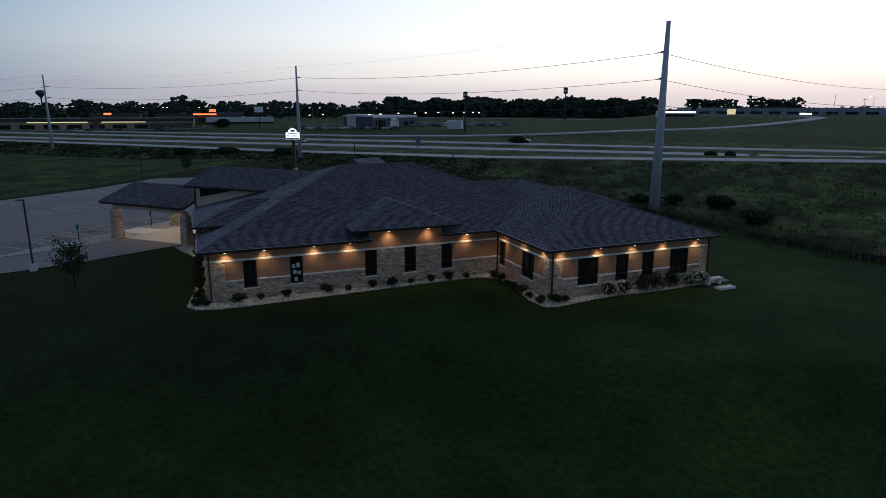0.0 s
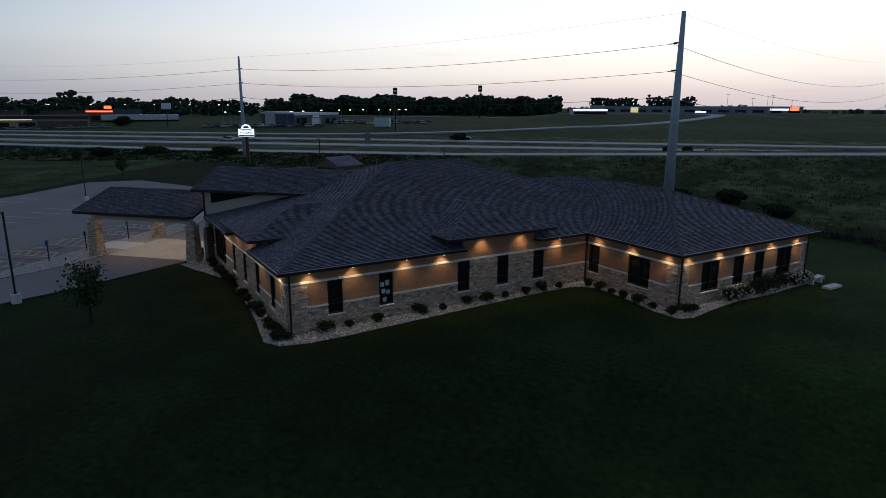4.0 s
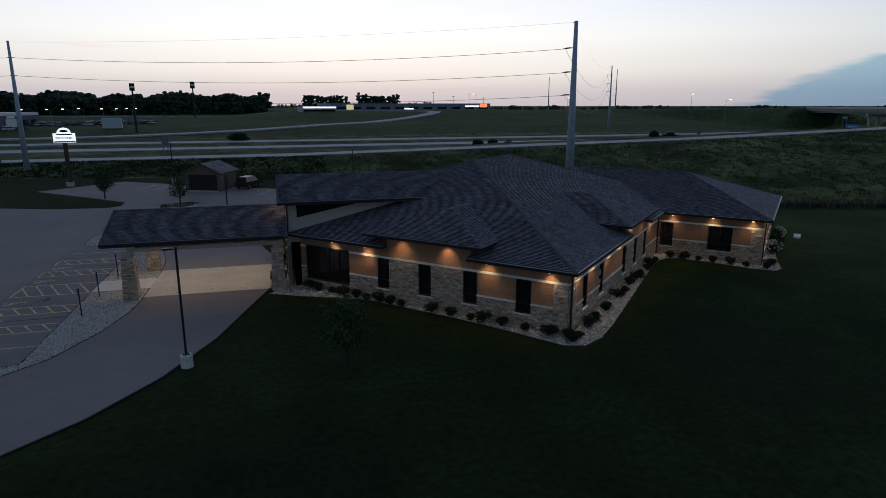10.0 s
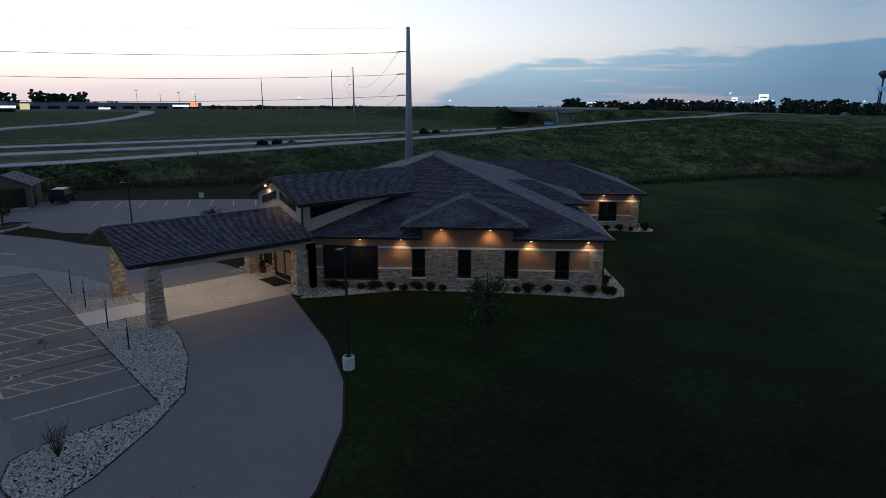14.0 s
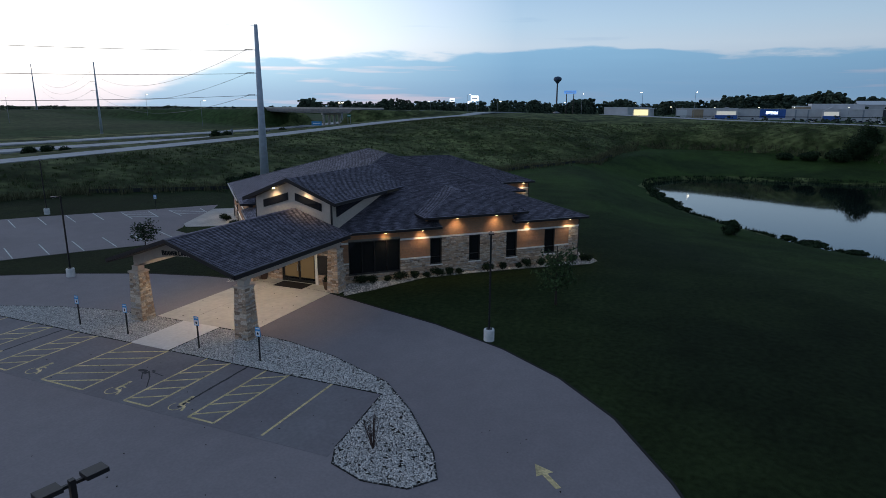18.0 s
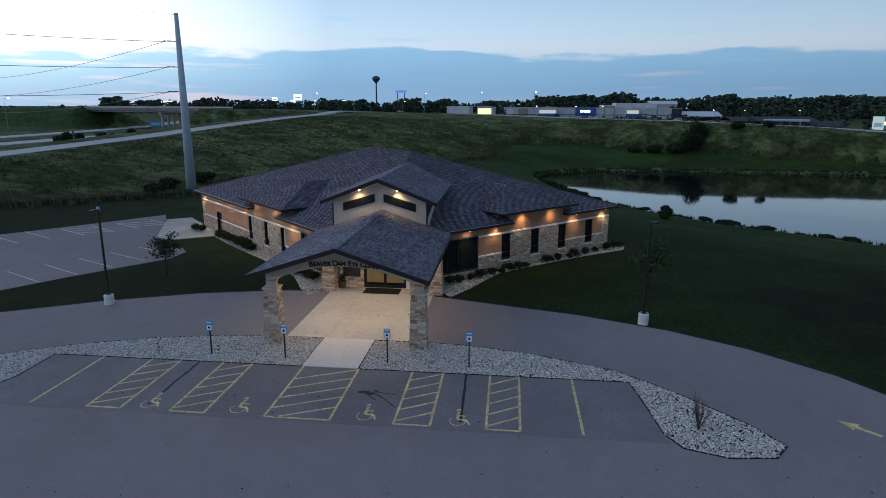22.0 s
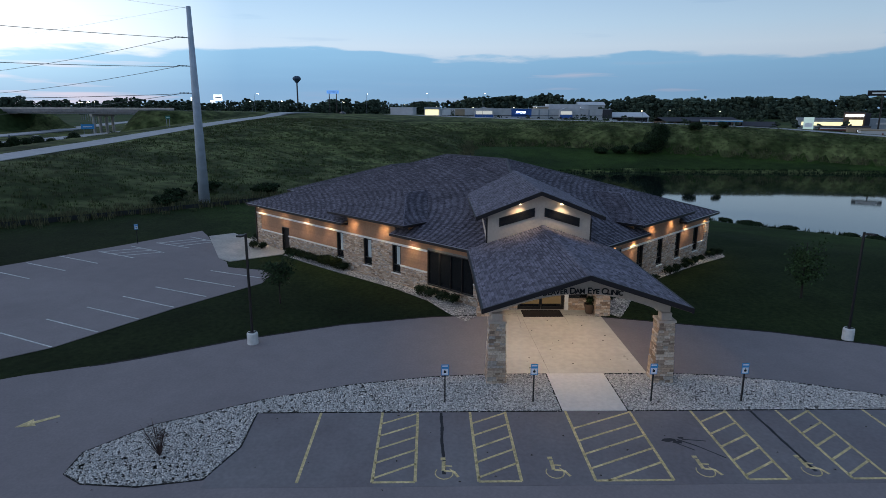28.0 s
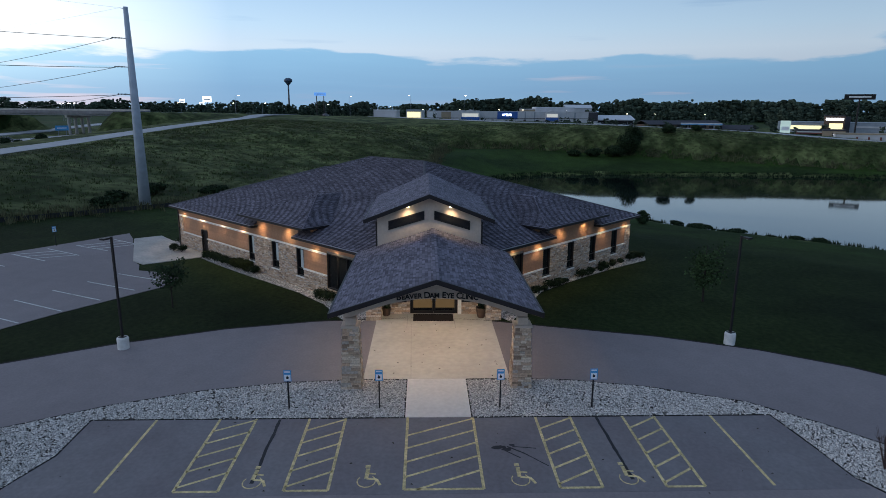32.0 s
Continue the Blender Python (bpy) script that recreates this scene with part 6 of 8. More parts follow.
# ---- lamp posts and signs ----
def lamp_post(x, y, heads=1, turn=0.0):
    z = site_z(y) if y < 120 else ground_at(x, y)
    t = thing("lamp_post", pose(x, y, z, 0, 0, turn), "tall dark bronze lamp post on a white concrete base", "street lamp", "car park lamps")
    g = Geo()
    g.tube((0, 0, -0.1), (0, 0, 0.62), 0.3, 0.3, 20)
    g.tube((0, 0, 0.62), (0, 0, 0.68), 0.3, 0.26, 20)
    part("base", g, WHITEC, t, "white painted concrete base")
    g = Geo()
    g.box(-0.16, -0.16, 0.68, 0.16, 0.16, 0.71)
    part("foot_plate", g, POLE, t)
    g = Geo()
    g.box(-0.05, -0.05, 0.71, 0.05, 0.05, 6.2)
    part("pole", g, POLE, t)
    for i in range(heads):
        s = 1 if i == 0 else -1
        q = Geo()
        q.box(min(0.07 * s, 0.35 * s), -0.03, 6.08, max(0.07 * s, 0.35 * s), 0.03, 6.14)
        arm = part("arm", q, POLE, t)
        q = Geo()
        q.box(min(0.2 * s, 0.6 * s), -0.15, 6.11, max(0.2 * s, 0.6 * s), 0.15, 6.2)
        part("head", q, POLE, t, "flat dark lamp head")
        q = Geo()
        q.box(min(0.28 * s, 0.54 * s), -0.1, 6.095, max(0.28 * s, 0.54 * s), 0.1, 6.109)
        part("lens", q, LAMP if heads == 2 else SIGNW, t, "pale lamp lens")
    return t


for x, y, n, a in ((-52.62, 34.92, 1, 200), (-52.95, 68.3, 1, 160), (-37.5, 93.0, 1, 245), (-84, 74, 1, 20), (-77.0, 34.6, 2, 168), (-63.7, 106.2, 1, 250)):
    lamp_post(x, y, n, a)


def parking_sign(x, y, z=0.05, a=-90.0):
    t = thing("parking_sign", pose(x, y, z, 0, 0, a), "small blue and white disabled parking sign on a dark post", "sign", "disabled parking signs")
    g = Geo()
    g.box(-0.03, -0.03, -0.1, 0.03, 0.03, 1.75)
    part("post", g, POLE, t)
    g = Geo()
    g.box(-0.16, -0.045, 1.3, 0.16, -0.031, 1.8)
    p = part("panel", g, SIGNB, t, "blue panel")
    g = Geo()
    g.box(-0.13, -0.05, 1.33, 0.13, -0.046, 1.6)
    g.box(-0.12, -0.05, 1.7, 0.12, -0.046, 1.76)
    part("white_field", g, SIGNW, p, "white field")
    g = Geo()
    g.tube((0, -0.0505, 1.46), (0, -0.052, 1.46), 0.06, 0.06, 10)
    g.box(-0.03, -0.052, 1.47, 0.01, -0.0505, 1.56)
    part("symbol", g, DARK, p, "dark symbol")
    return t


for y in (57.9, 54.0, 48.75, 44.7):
    parking_sign(-60.05, y)
parking_sign(-29.1, 85.5, site_z(86.9), -50)
for x, y in ((-57.6, 47.0),):
    g = Geo()
    g.add([(0, -0.18, 0.0), (0, 0.18, 0.0), (0, 0.18, 0.12), (0, 0.0, 0.24), (0, -0.18, 0.12), (0.05, -0.18, 0.0), (0.05, 0.18, 0.0), (0.05, 0.18, 0.12), (0.05, 0.0, 0.24), (0.05, -0.18, 0.12)], [(4, 3, 2, 1, 0), (5, 6, 7, 8, 9), (0, 1, 6, 5), (1, 2, 7, 6), (2, 3, 8, 7), (3, 4, 9, 8), (4, 0, 5, 9)])
    single("wall_plaque", g, DARK, "small dark plaque fixed to the stone pillar", "plaque", m=pose(P0X - 7.40, P0Y - 3.94, 1.35))


# bench by the wing
def bench():
    p = from_b([(40.7, 34.8)])[0]
    t = thing("bench", pose(p[0], p[1], 0.02, 0, 0, 45), "white concrete garden bench at the building corner", "bench")
    g = Geo()
    g.box(-0.8, -0.24, 0.42, 0.8, 0.24, 0.52)
    part("seat", g, WHITEC, t)
    for x in (-0.55, 0.55):
        g = Geo()
        g.hexa([(x - 0.12, -0.2, -0.05), (x + 0.12, -0.2, -0.05), (x + 0.12, 0.2, -0.05), (x - 0.12, 0.2, -0.05)], [(x - 0.08, -0.16, 0.42), (x + 0.08, -0.16, 0.42), (x + 0.08, 0.16, 0.42), (x - 0.08, 0.16, 0.42)])
        part("leg", g, WHITEC, t)
    p = from_b([(40.6, 36.1)])[0]
    single("stone_slab", Geo().box(-0.8, -0.3, -0.05, 0.8, 0.3, 0.16), WHITEC, "low pale stone slab beside the bench", "slab", m=pose(p[0], p[1], 0.02, 0, 0, 45))


bench()


# ---- garage and parked car ----
def garage():
    a = -21.0
    t = thing("garage", pose(-57.6, 100.1, site_z(99), 0, 0, a), "small brown siding garage with a wide dark door", "garage")
    w, d, h = 2.65, 2.6, 2.75
    g = Geo()
    g.box(-w, -d, -0.3, w, -d + 0.15, h)
    g.box(-w, d - 0.15, -0.3, w, d, h)
    g.box(-w, -d + 0.15, -0.3, -w + 0.15, d - 0.15, h)
    g.box(w - 0.15, -d + 0.15, -0.3, w, d - 0.15, h)
    for y0, y1 in ((-d, -d + 0.15), (d - 0.15, d)):
        g.add([(-w, y0, h), (w, y0, h), (0, y0, h + 1.15), (-w, y1, h), (w, y1, h), (0, y1, h + 1.15)], [(0, 1, 2), (5, 4, 3), (1, 0, 3, 4), (2, 1, 4, 5), (0, 2, 5, 3)])
    part("wall", g, material("brown_garage_siding", (0.15, 0.105, 0.08), 0.8, vary=0.12, noise_scale=5), t, "brown siding")
    g = Geo()
    for s in (-1, 1):
        g.slab([(s * (w + 0.35), -d - 0.35, h - 0.15 + 0.0), (s * (w + 0.35), d + 0.35, h - 0.15), (0, d + 0.35, h + 1.2), (0, -d - 0.35, h + 1.2)], 0.12)
    part("roof", g, ROOF, t, courses=True)
    q = Geo()
    q.box(-2.1, -d - 0.05, 0.0, 2.1, -d - 0.005, 2.3)
    dr = part("garage_door", q, FRAME, t, "wide dark panelled door")
    for i in range(4):
        q = Geo()
        q.box(-2.05, -d - 0.075, 0.05 + 0.56 * i, 2.05, -d - 0.051, 0.56 + 0.56 * i)
        part("door_panel", q, FRAME, dr)
    q = Geo()
    q.box(w + 0.003, -1.3, 0.0, w + 0.05, -0.4, 2.05)
    part("door", q, FRAME, t, "dark side door")
    g = Geo()
    g.box(-2.4, -d - 1.1, -0.2, 2.4, -d - 0.08, 0.06)
    part("apron", g, CONCRETE, t, "pale concrete apron")


garage()


def make_car(name, label, paint, glass, m, high=1.75, length=4.7, suv=True):
    t = thing(name, m, label, "car", "")
    L_, W, hb = length / 2, 0.92, high * 0.58
    prof = [(-L_, 0.42), (-L_, hb), (-L_ + 0.1, hb + 0.03), (L_ - 1.25, hb), (L_ - 0.15, hb - 0.14), (L_, hb - 0.35), (L_, 0.4)]
    n = len(prof)
    g = Geo()
    v = [(x, s * W, z) for s in (-1, 1) for x, z in prof]
    g.add(v, [tuple(range(n)), tuple(range(2 * n - 1, n - 1, -1))] + [((i + 1) % n, i, n + i, n + (i + 1) % n) for i in range(n)])
    part("body", g, paint, t)
    back = -L_ + (0.12 if suv else 0.75)
    g = Geo()
    lo = [(back, -0.86, hb), (L_ - 1.2, -0.86, hb), (L_ - 1.2, 0.86, hb), (back, 0.86, hb)]
    hi = [(back + 0.25, -0.7, high - 0.06), (L_ - 2.0, -0.7, high - 0.06), (L_ - 2.0, 0.7, high - 0.06), (back + 0.25, 0.7, high - 0.06)]
    g.hexa(lo, hi)
    part("glasshouse", g, glass, t, "dark glazing")
    g = Geo()
    g.hexa([(back + 0.22, -0.72, high - 0.06), (L_ - 1.98, -0.72, high - 0.06), (L_ - 1.98, 0.72, high - 0.06), (back + 0.22, 0.72, high - 0.06)], [(back + 0.35, -0.62, high), (L_ - 2.15, -0.62, high), (L_ - 2.15, 0.62, high), (back + 0.35, 0.62, high)])
    part("roof_panel", g, paint, t)
    for x in (-L_ + 0.85, L_ - 0.9):
        for s in (-1, 1):
            g = Geo()
            g.tube((x, s * 0.72, 0.34), (x, s * 0.95, 0.34), 0.34, 0.34, 14)
            w = part("wheel", g, DARK, t, "black tyre")
            g = Geo()
            g.tube((x, s * 0.951, 0.34), (x, s * 0.962, 0.34), 0.2, 0.2, 12)
            part("rim", g, STEEL, w, "grey rim")
    for s in (-1, 1):
        g = Geo()
        g.box(-L_ - 0.02, s * 0.75 - 0.1, hb - 0.3, -L_ - 0.001, s * 0.75 + 0.1, hb - 0.05)
        part("tail_light", g, material("tail_red", (0.25, 0.02, 0.02), 0.4), t, "red tail light")
        g = Geo()
        g.box(L_ + 0.001, s * 0.7 - 0.14, hb - 0.5, L_ + 0.02, s * 0.7 + 0.14, hb - 0.36)
        part("headlight", g, SIGNW, t, "pale headlight")
    return t


BLACKCAR = material("black_car_paint", (0.012, 0.012, 0.014), 0.35, spec=0.25)
CARGLASS = material("tinted_car_glass", (0.008, 0.009, 0.010), 0.2, spec=0.25)
SILVER = material("silver_car_paint", (0.30, 0.31, 0.33), 0.35, 0.3)
WHITECAR = material("white_car_paint", (0.6, 0.6, 0.6), 0.4)
DARKCAR = material("dark_car_paint", (0.05, 0.05, 0.06), 0.35)
REDCAR = material("red_car_paint", (0.20, 0.03, 0.03), 0.4)
make_car("parked_suv", "black estate car parked beside the garage", BLACKCAR, CARGLASS, pose(-52.3, 99.6, site_z(99) + 0.03, 0, 0, 64), 1.75, 4.8)


# ---- power line ----
def pylon(x, y, top, lean=0.0, r=0.72, arms=True, turn=0.0, drops=(3.6, 6.9, 10.1)):
    z = ground_at(x, y)
    h = top - z
    t = thing("power_pole", pose(x, y, z, 0, 0, turn), "tall tapered grey steel power pole", "power pole", "power line poles")
    g = Geo()
    g.tube((0, 0, -0.5), (0, 0, h), r, r * 0.36, 18)
    part("shaft", g, GALV, t, smooth=True)
    g = Geo()
    g.tube((0, 0, -0.4), (0, 0, 0.06), r * 1.2, r * 1.2, 18)
    part("foundation", g, CONCRETE, t)
    tips = []
    if arms:
        for dz in drops:
            for s in (1,):
                q = Geo()
                q.tube((0, 0, h - dz), (0.75 * s, 0, h - dz + 0.04), 0.06, 0.05, 8)
                a = part("arm", q, STEEL, t)
                q = Geo()
                for i in range(7):
                    x0 = (0.75 + 0.15 * i) * s
                    q.tube((x0, 0, h - dz + 0.04), (x0 + 0.08 * s, 0, h - dz + 0.04), 0.11, 0.06, 8)
                q.tube((0.75 * s, 0, h - dz + 0.04), (1.85 * s, 0, h - dz + 0.04), 0.04, 0.04, 6)
                part("insulator", q, DARK, a, "dark ribbed insulator")
                q = Geo()
                q.tube((1.75 * s, -0.5, h - dz - 0.02), (1.75 * s, 0.5, h - dz - 0.02), 0.035, 0.035, 6)
                part("clamp", q, STEEL, a, "steel cable clamp")
            tips.append(Matrix.Rotation(radians(turn), 3, "Z") @ Vector((1.75, 0, h - dz - 0.05)) + Vector((x, y, z)))
        q = Geo()
        q.tube((0, 0, h - 0.25), (0.6, 0, h - 0.15), 0.04, 0.03, 6)
        part("top_arm", q, STEEL, t)
        tips.append(Matrix.Rotation(radians(turn), 3, "Z") @ Vector((0.6, 0, h - 0.15)) + Vector((x, y, z)))
    return tips


def wire(a, b, sag, r=0.028):
    g = Geo()
    n = 22
    pts = [a.lerp(b, i / n) - Vector((0, 0, sag * 4 * (i / n) * (1 - i / n))) for i in range(n + 1)]
    side = Vector((-(b - a).y, (b - a).x, 0)).normalized() * r
    up = Vector((0, 0, r))
    v = [p + o for p in pts for o in (side, up, -side, -up)]
    g.add(v, [(4 * i + j, 4 * i + (j + 1) % 4, 4 * i + 4 + (j + 1) % 4, 4 * i + 4 + j) for i in range(n) for j in range(4)])
    single("power_cable", g, WIRE, "thin sagging power cable between steel poles", "cable", "power cables")


P1 = pylon(-6.25, 87.46, 24.35, turn=115)
P2 = pylon(-89.7, 124.1, 23.1, turn=105, r=0.5, drops=(2.5, 5.4, 8.4))
P3 = pylon(82.3, 234, 28.1, turn=135, r=0.5)
PW = pylon(-191, 133.5, 23.5, turn=95, r=0.5)
pylon(225.4, 479, 41.5, r=0.6, arms=False)
pylon(206, 571, 39.0, r=0.6, arms=False)
for i in range(4):
    wire(P1[i], P2[i], 1.3 if i < 3 else 0.8, 0.028 if i < 3 else 0.009)
    wire(P1[i], P3[i], 5.0 if i < 3 else 3.0, 0.028 if i < 3 else 0.009)
    wire(P2[i], PW[i], 1.3, 0.028 if i < 3 else 0.009)
    wire(PW[i], PW[i] + Vector((-320, 10, 1.0)), 4.0, 0.035 if i < 3 else 0.02)
    wire(P3[i], P3[i] + Vector((120, 200, 4.0)), 5.0, 0.04 if i < 3 else 0.02)


# ---- monument sign by the drive ----
def roadside_sign():
    z = ground_at(-78.0, 106.1)
    t = thing("roadside_sign", pose(-78.0, 106.1, z, 0, 0, 20), "lit white roadside sign with an arched top on a brown post", "sign")
    BROWN = material("brown_sign_case", (0.09, 0.05, 0.03), 0.7, vary=0.1)
    h = 7.4 - z
    g = Geo()
    g.box(-0.28, -0.25, -0.2, 0.28, 0.25, h)
    part("post", g, BROWN, t)
    g = Geo()
    g.box(-0.5, -0.5, -0.2, 0.5, 0.5, 0.6)
    part("plinth", g, STONE, t, "stone plinth")
    g = Geo()
    n = 14
    prof = [(-1.5, 0.0), (1.5, 0.0), (1.5, 1.45)] + [(0.95 * math.cos(a), 1.45 + 0.85 * math.sin(a)) for a in np.linspace(0, math.pi, n)] + [(-1.5, 1.45)]
    v = [(x, s, h + zz) for s in (-0.3, 0.3) for x, zz in prof]
    m = len(prof)
    g.add(v, [tuple(range(m)), tuple(range(2 * m - 1, m - 1, -1))] + [((i + 1) % m, i, m + i, m + (i + 1) % m) for i in range(m)])
    c = part("cabinet", g, BROWN, t, "brown sign cabinet")
    g = Geo()
    prof2 = [(x * 0.94, 0.07 + zz * 0.95) for x, zz in prof]
    v = [(x, s, h + zz) for s in (-0.34, -0.301) for x, zz in prof2]
    g.add(v, [tuple(range(m)), tuple(range(2 * m - 1, m - 1, -1))] + [((i + 1) % m, i, m + i, m + (i + 1) % m) for i in range(m)])
    part("lit_face", g, SIGNLIT, c, "glowing white face")
    g = Geo()
    g.box(-1.35, -0.35, h + 0.12, 1.35, -0.341, h + 0.34)
    part("blue_stripe", g, SIGNB, c, "blue stripe")
    g = Geo()
    g.box(-1.0, -0.35, h + 1.18, 1.0, -0.341, h + 1.36)
    part("lettering_bar", g, DARK, c, "dark line of lettering")
    g = Geo()
    ell = [(0.55 * math.cos(a), 0.2 * math.sin(a)) for a in np.linspace(0, 2 * math.pi, 16)[:-1]]
    g.add([(x, -0.352, h + 1.75 + zz) for x, zz in ell] + [(x, -0.341, h + 1.75 + zz) for x, zz in ell], [tuple(range(15)), tuple(range(29, 14, -1))] + [((i + 1) % 15, i, 15 + i, 15 + (i + 1) % 15) for i in range(15)])
    part("oval_mark", g, DARK, c, "dark oval mark")
    cu = bpy.data.curves.new("face_lettering", "FONT")
    cu.body, cu.size, cu.extrude, cu.align_x, cu.offset = "EYE CLINIC", 0.44, 0.008, "CENTER", 0.012
    cu.materials.append(DARK)
    o = new("face_lettering", cu)
    o.parent = c
    o.matrix_basis = pose(0, -0.352, h + 0.6, 90, 0, 0)


roadside_sign()


# ---- overpass ----
def overpass():
    t = thing("overpass_bridge", pose(178, 205, 0), "grey concrete road bridge on piers over the highway", "bridge")
    a, b = Vector((13.3, 33.5)), Vector((-17.0, -42.8))
    d = (b - a).normalized()
    n = Vector((-d.y, d.x)) * 6.2
    g = Geo()
    q = [a + n, a - n, b - n, b + n]
    g.hexa([(p.x, p.y, 10.2) for p in q], [(p.x, p.y, 11.4) for p in q])
    part("deck", g, DECK, t, "grey concrete deck")
    for o in (-4.8, -1.6, 1.6, 4.8):
        m = Vector((-d.y, d.x))
        q = [a + m * (o + 0.25), a + m * (o - 0.25), b + m * (o - 0.25), b + m * (o + 0.25)]
        gg = Geo()
        gg.hexa([(p.x, p.y, 9.5) for p in q], [(p.x, p.y, 10.2) for p in q])
        part("girder", gg, STEEL, t, "grey steel girder")
    for s in (-1, 1):
        m = Vector((-d.y, d.x))
        q = [a + m * 6.2 * s, a + m * 5.9 * s, b + m * 5.9 * s, b + m * 6.2 * s]
        if s < 0:
            q = q[::-1]
        g = Geo()
        g.hexa([(p.x, p.y, 11.4) for p in q], [(p.x, p.y, 12.0) for p in q])
        part("parapet", g, CONCRETE, t, "grey parapet")
    for f in (0.62,):
        for o in (-4.5, -1.5, 1.5, 4.5):
            p = a.lerp(b, f) + Vector((-d.y, d.x)) * o
            z = ground_at(178 + p.x, 205 + p.y)
            g = Geo()
            g.tube((p.x, p.y, z - 0.5), (p.x, p.y, 8.6), 0.55, 0.55, 10)
            part("pier", g, CONCRETE, t)
        p0, p1 = a.lerp(b, f) - n * 0.9, a.lerp(b, f) + n * 0.9
        g = Geo()
        e_ = d * 0.6
        q = [p0 - e_, p0 + e_, p1 + e_, p1 - e_]
        g.hexa([(p.x, p.y, 8.6) for p in q], [(p.x, p.y, 9.5) for p in q])
        part("cross_beam", g, CONCRETE, t)


overpass()
ribbon("road", [(190, 620), (216, 400), (204, 290), (191.5, 239)], 9, HIGHWAY, "concrete road leading on to the overpass", "road", step=10)
ribbon("road", [(161.2, 162.4), (168, 155), (192, 150), (245, 132), (300, 112), (345, 95), (520, 60), (900, 0)], 10, HIGHWAY, "concrete road leading down from the overpass", "road", step=10)


# ---- woods and single trees far off ----
def far_wood(name, spots, label, seed):
    rnd = random.Random(seed)
    g = Geo()
    i = 0
    for x, y, h, r in spots:
        z = ground_at(x, y)
        g.tube((x, y, z - 0.5), (x, y, z + h * 0.6), r * 0.09, r * 0.05, 5)
        for j in range(34):
            a, q = rnd.uniform(0, 6.28), rnd.uniform(0.1, 0.85) * r
            hh = z + h * rnd.uniform(0.04, 0.94)
            k_ = 1.0 - 0.5 * abs((hh - z) / h - 0.55)
            g.blob((x + q * k_ * math.cos(a), y + q * k_ * math.sin(a), hh), r * rnd.uniform(0.10, 0.30), seed * 10000 + i, rnd.uniform(0.7, 1.0))
            i += 1
    single(name, g, HAZYLEAF, label, "trees", kind="stuff")


def belt(az0, az1, d0, d1, n, h0, h1, seed, ox=-50.0, oy=40.0):
    """Trees between two compass directions (clockwise from +y) and distances."""
    rnd = random.Random(seed)
    out = []
    for _ in range(n):
        a, d = radians(rnd.uniform(az0, az1)), rnd.uniform(d0, d1)
        swell = 0.5 + 0.5 * math.sin(a * 61.0 + seed) * math.sin(a * 23.0 + 2 * seed)
        h = h0 + (h1 - h0) * (0.55 * swell + 0.45 * rnd.random())
        out.append((ox + d * math.sin(a), oy + d * math.cos(a), h, h * rnd.uniform(0.36, 0.55)))
    return out


far_wood("far_woods", belt(-26, -1, 590, 760, 470, 13, 23, 1), "dark line of woods beyond the fields", 1)
far_wood("far_woods", belt(-66, -24, 500, 760, 280, 9, 18, 2), "dark scattered trees beyond the highway", 2)
far_wood("far_woods", belt(-1, 60, 900, 1250, 420, 4, 10, 3), "low dark line of distant woods", 3)
far_wood("far_woods", belt(54, 92, 740, 980, 330, 9, 21, 4), "dark line of trees behind the junction", 4)
far_wood("far_woods", belt(92, 138, 720, 960, 360, 16, 30, 9), "tall dark woods behind the shops", 9)
far_wood("far_woods", belt(96, 136, 560, 720, 130, 7, 15, 5), "dark trees between the shops", 5)
far_wood("far_woods", belt(2.8, 6.6, 560, 600, 18, 11, 16, 6) + belt(7.8, 11.2, 570, 620, 20, 11, 17, 10), "dark round clumps of trees on the skyline", 6)
far_wood("far_woods", [(-312, 303, 17, 7), (-306, 309, 14, 6), (-318, 306, 13, 6)], "tall dark tree behind the stores", 11)

far_wood("far_woods", belt(86, 130, 290, 430, 40, 2.5, 6.5, 7), "small dark trees along the shop car parks", 7)
far_wood("far_woods", [(198.2, -98.6, 5.2, 2.4), (198.8, -107.9, 5.8, 2.8), (176.0, -105.0, 4.6, 2.0), (182.0, -103.0, 3.6, 1.8), (240.0, -112.0, 6.0, 3.0), (152.0, -100.0, 2.6, 1.4)], "small dark trees between the roadside shops", 8)


def bank_bush(x, y, h, r, label, seed):
    rnd = random.Random(seed)
    z = ground_at(x, y)
    t = thing("bush", pose(x, y, z), label, "bush", "bushes on the banks")
    g = Geo()
    for i in range(4):
        a = i * 1.6
        g.tube((0, 0, -0.3), (math.cos(a) * r * 0.4, math.sin(a) * r * 0.4, h * 0.6), 0.06, 0.02, 5)
    part("stem", g, BARK, t)
    part("foliage", leaf_ball(rnd, int(700 + 260 * r * r), r, h * 0.55, 0.16 + 0.03 * r, h * 0.5, 9), LEAF2, t)


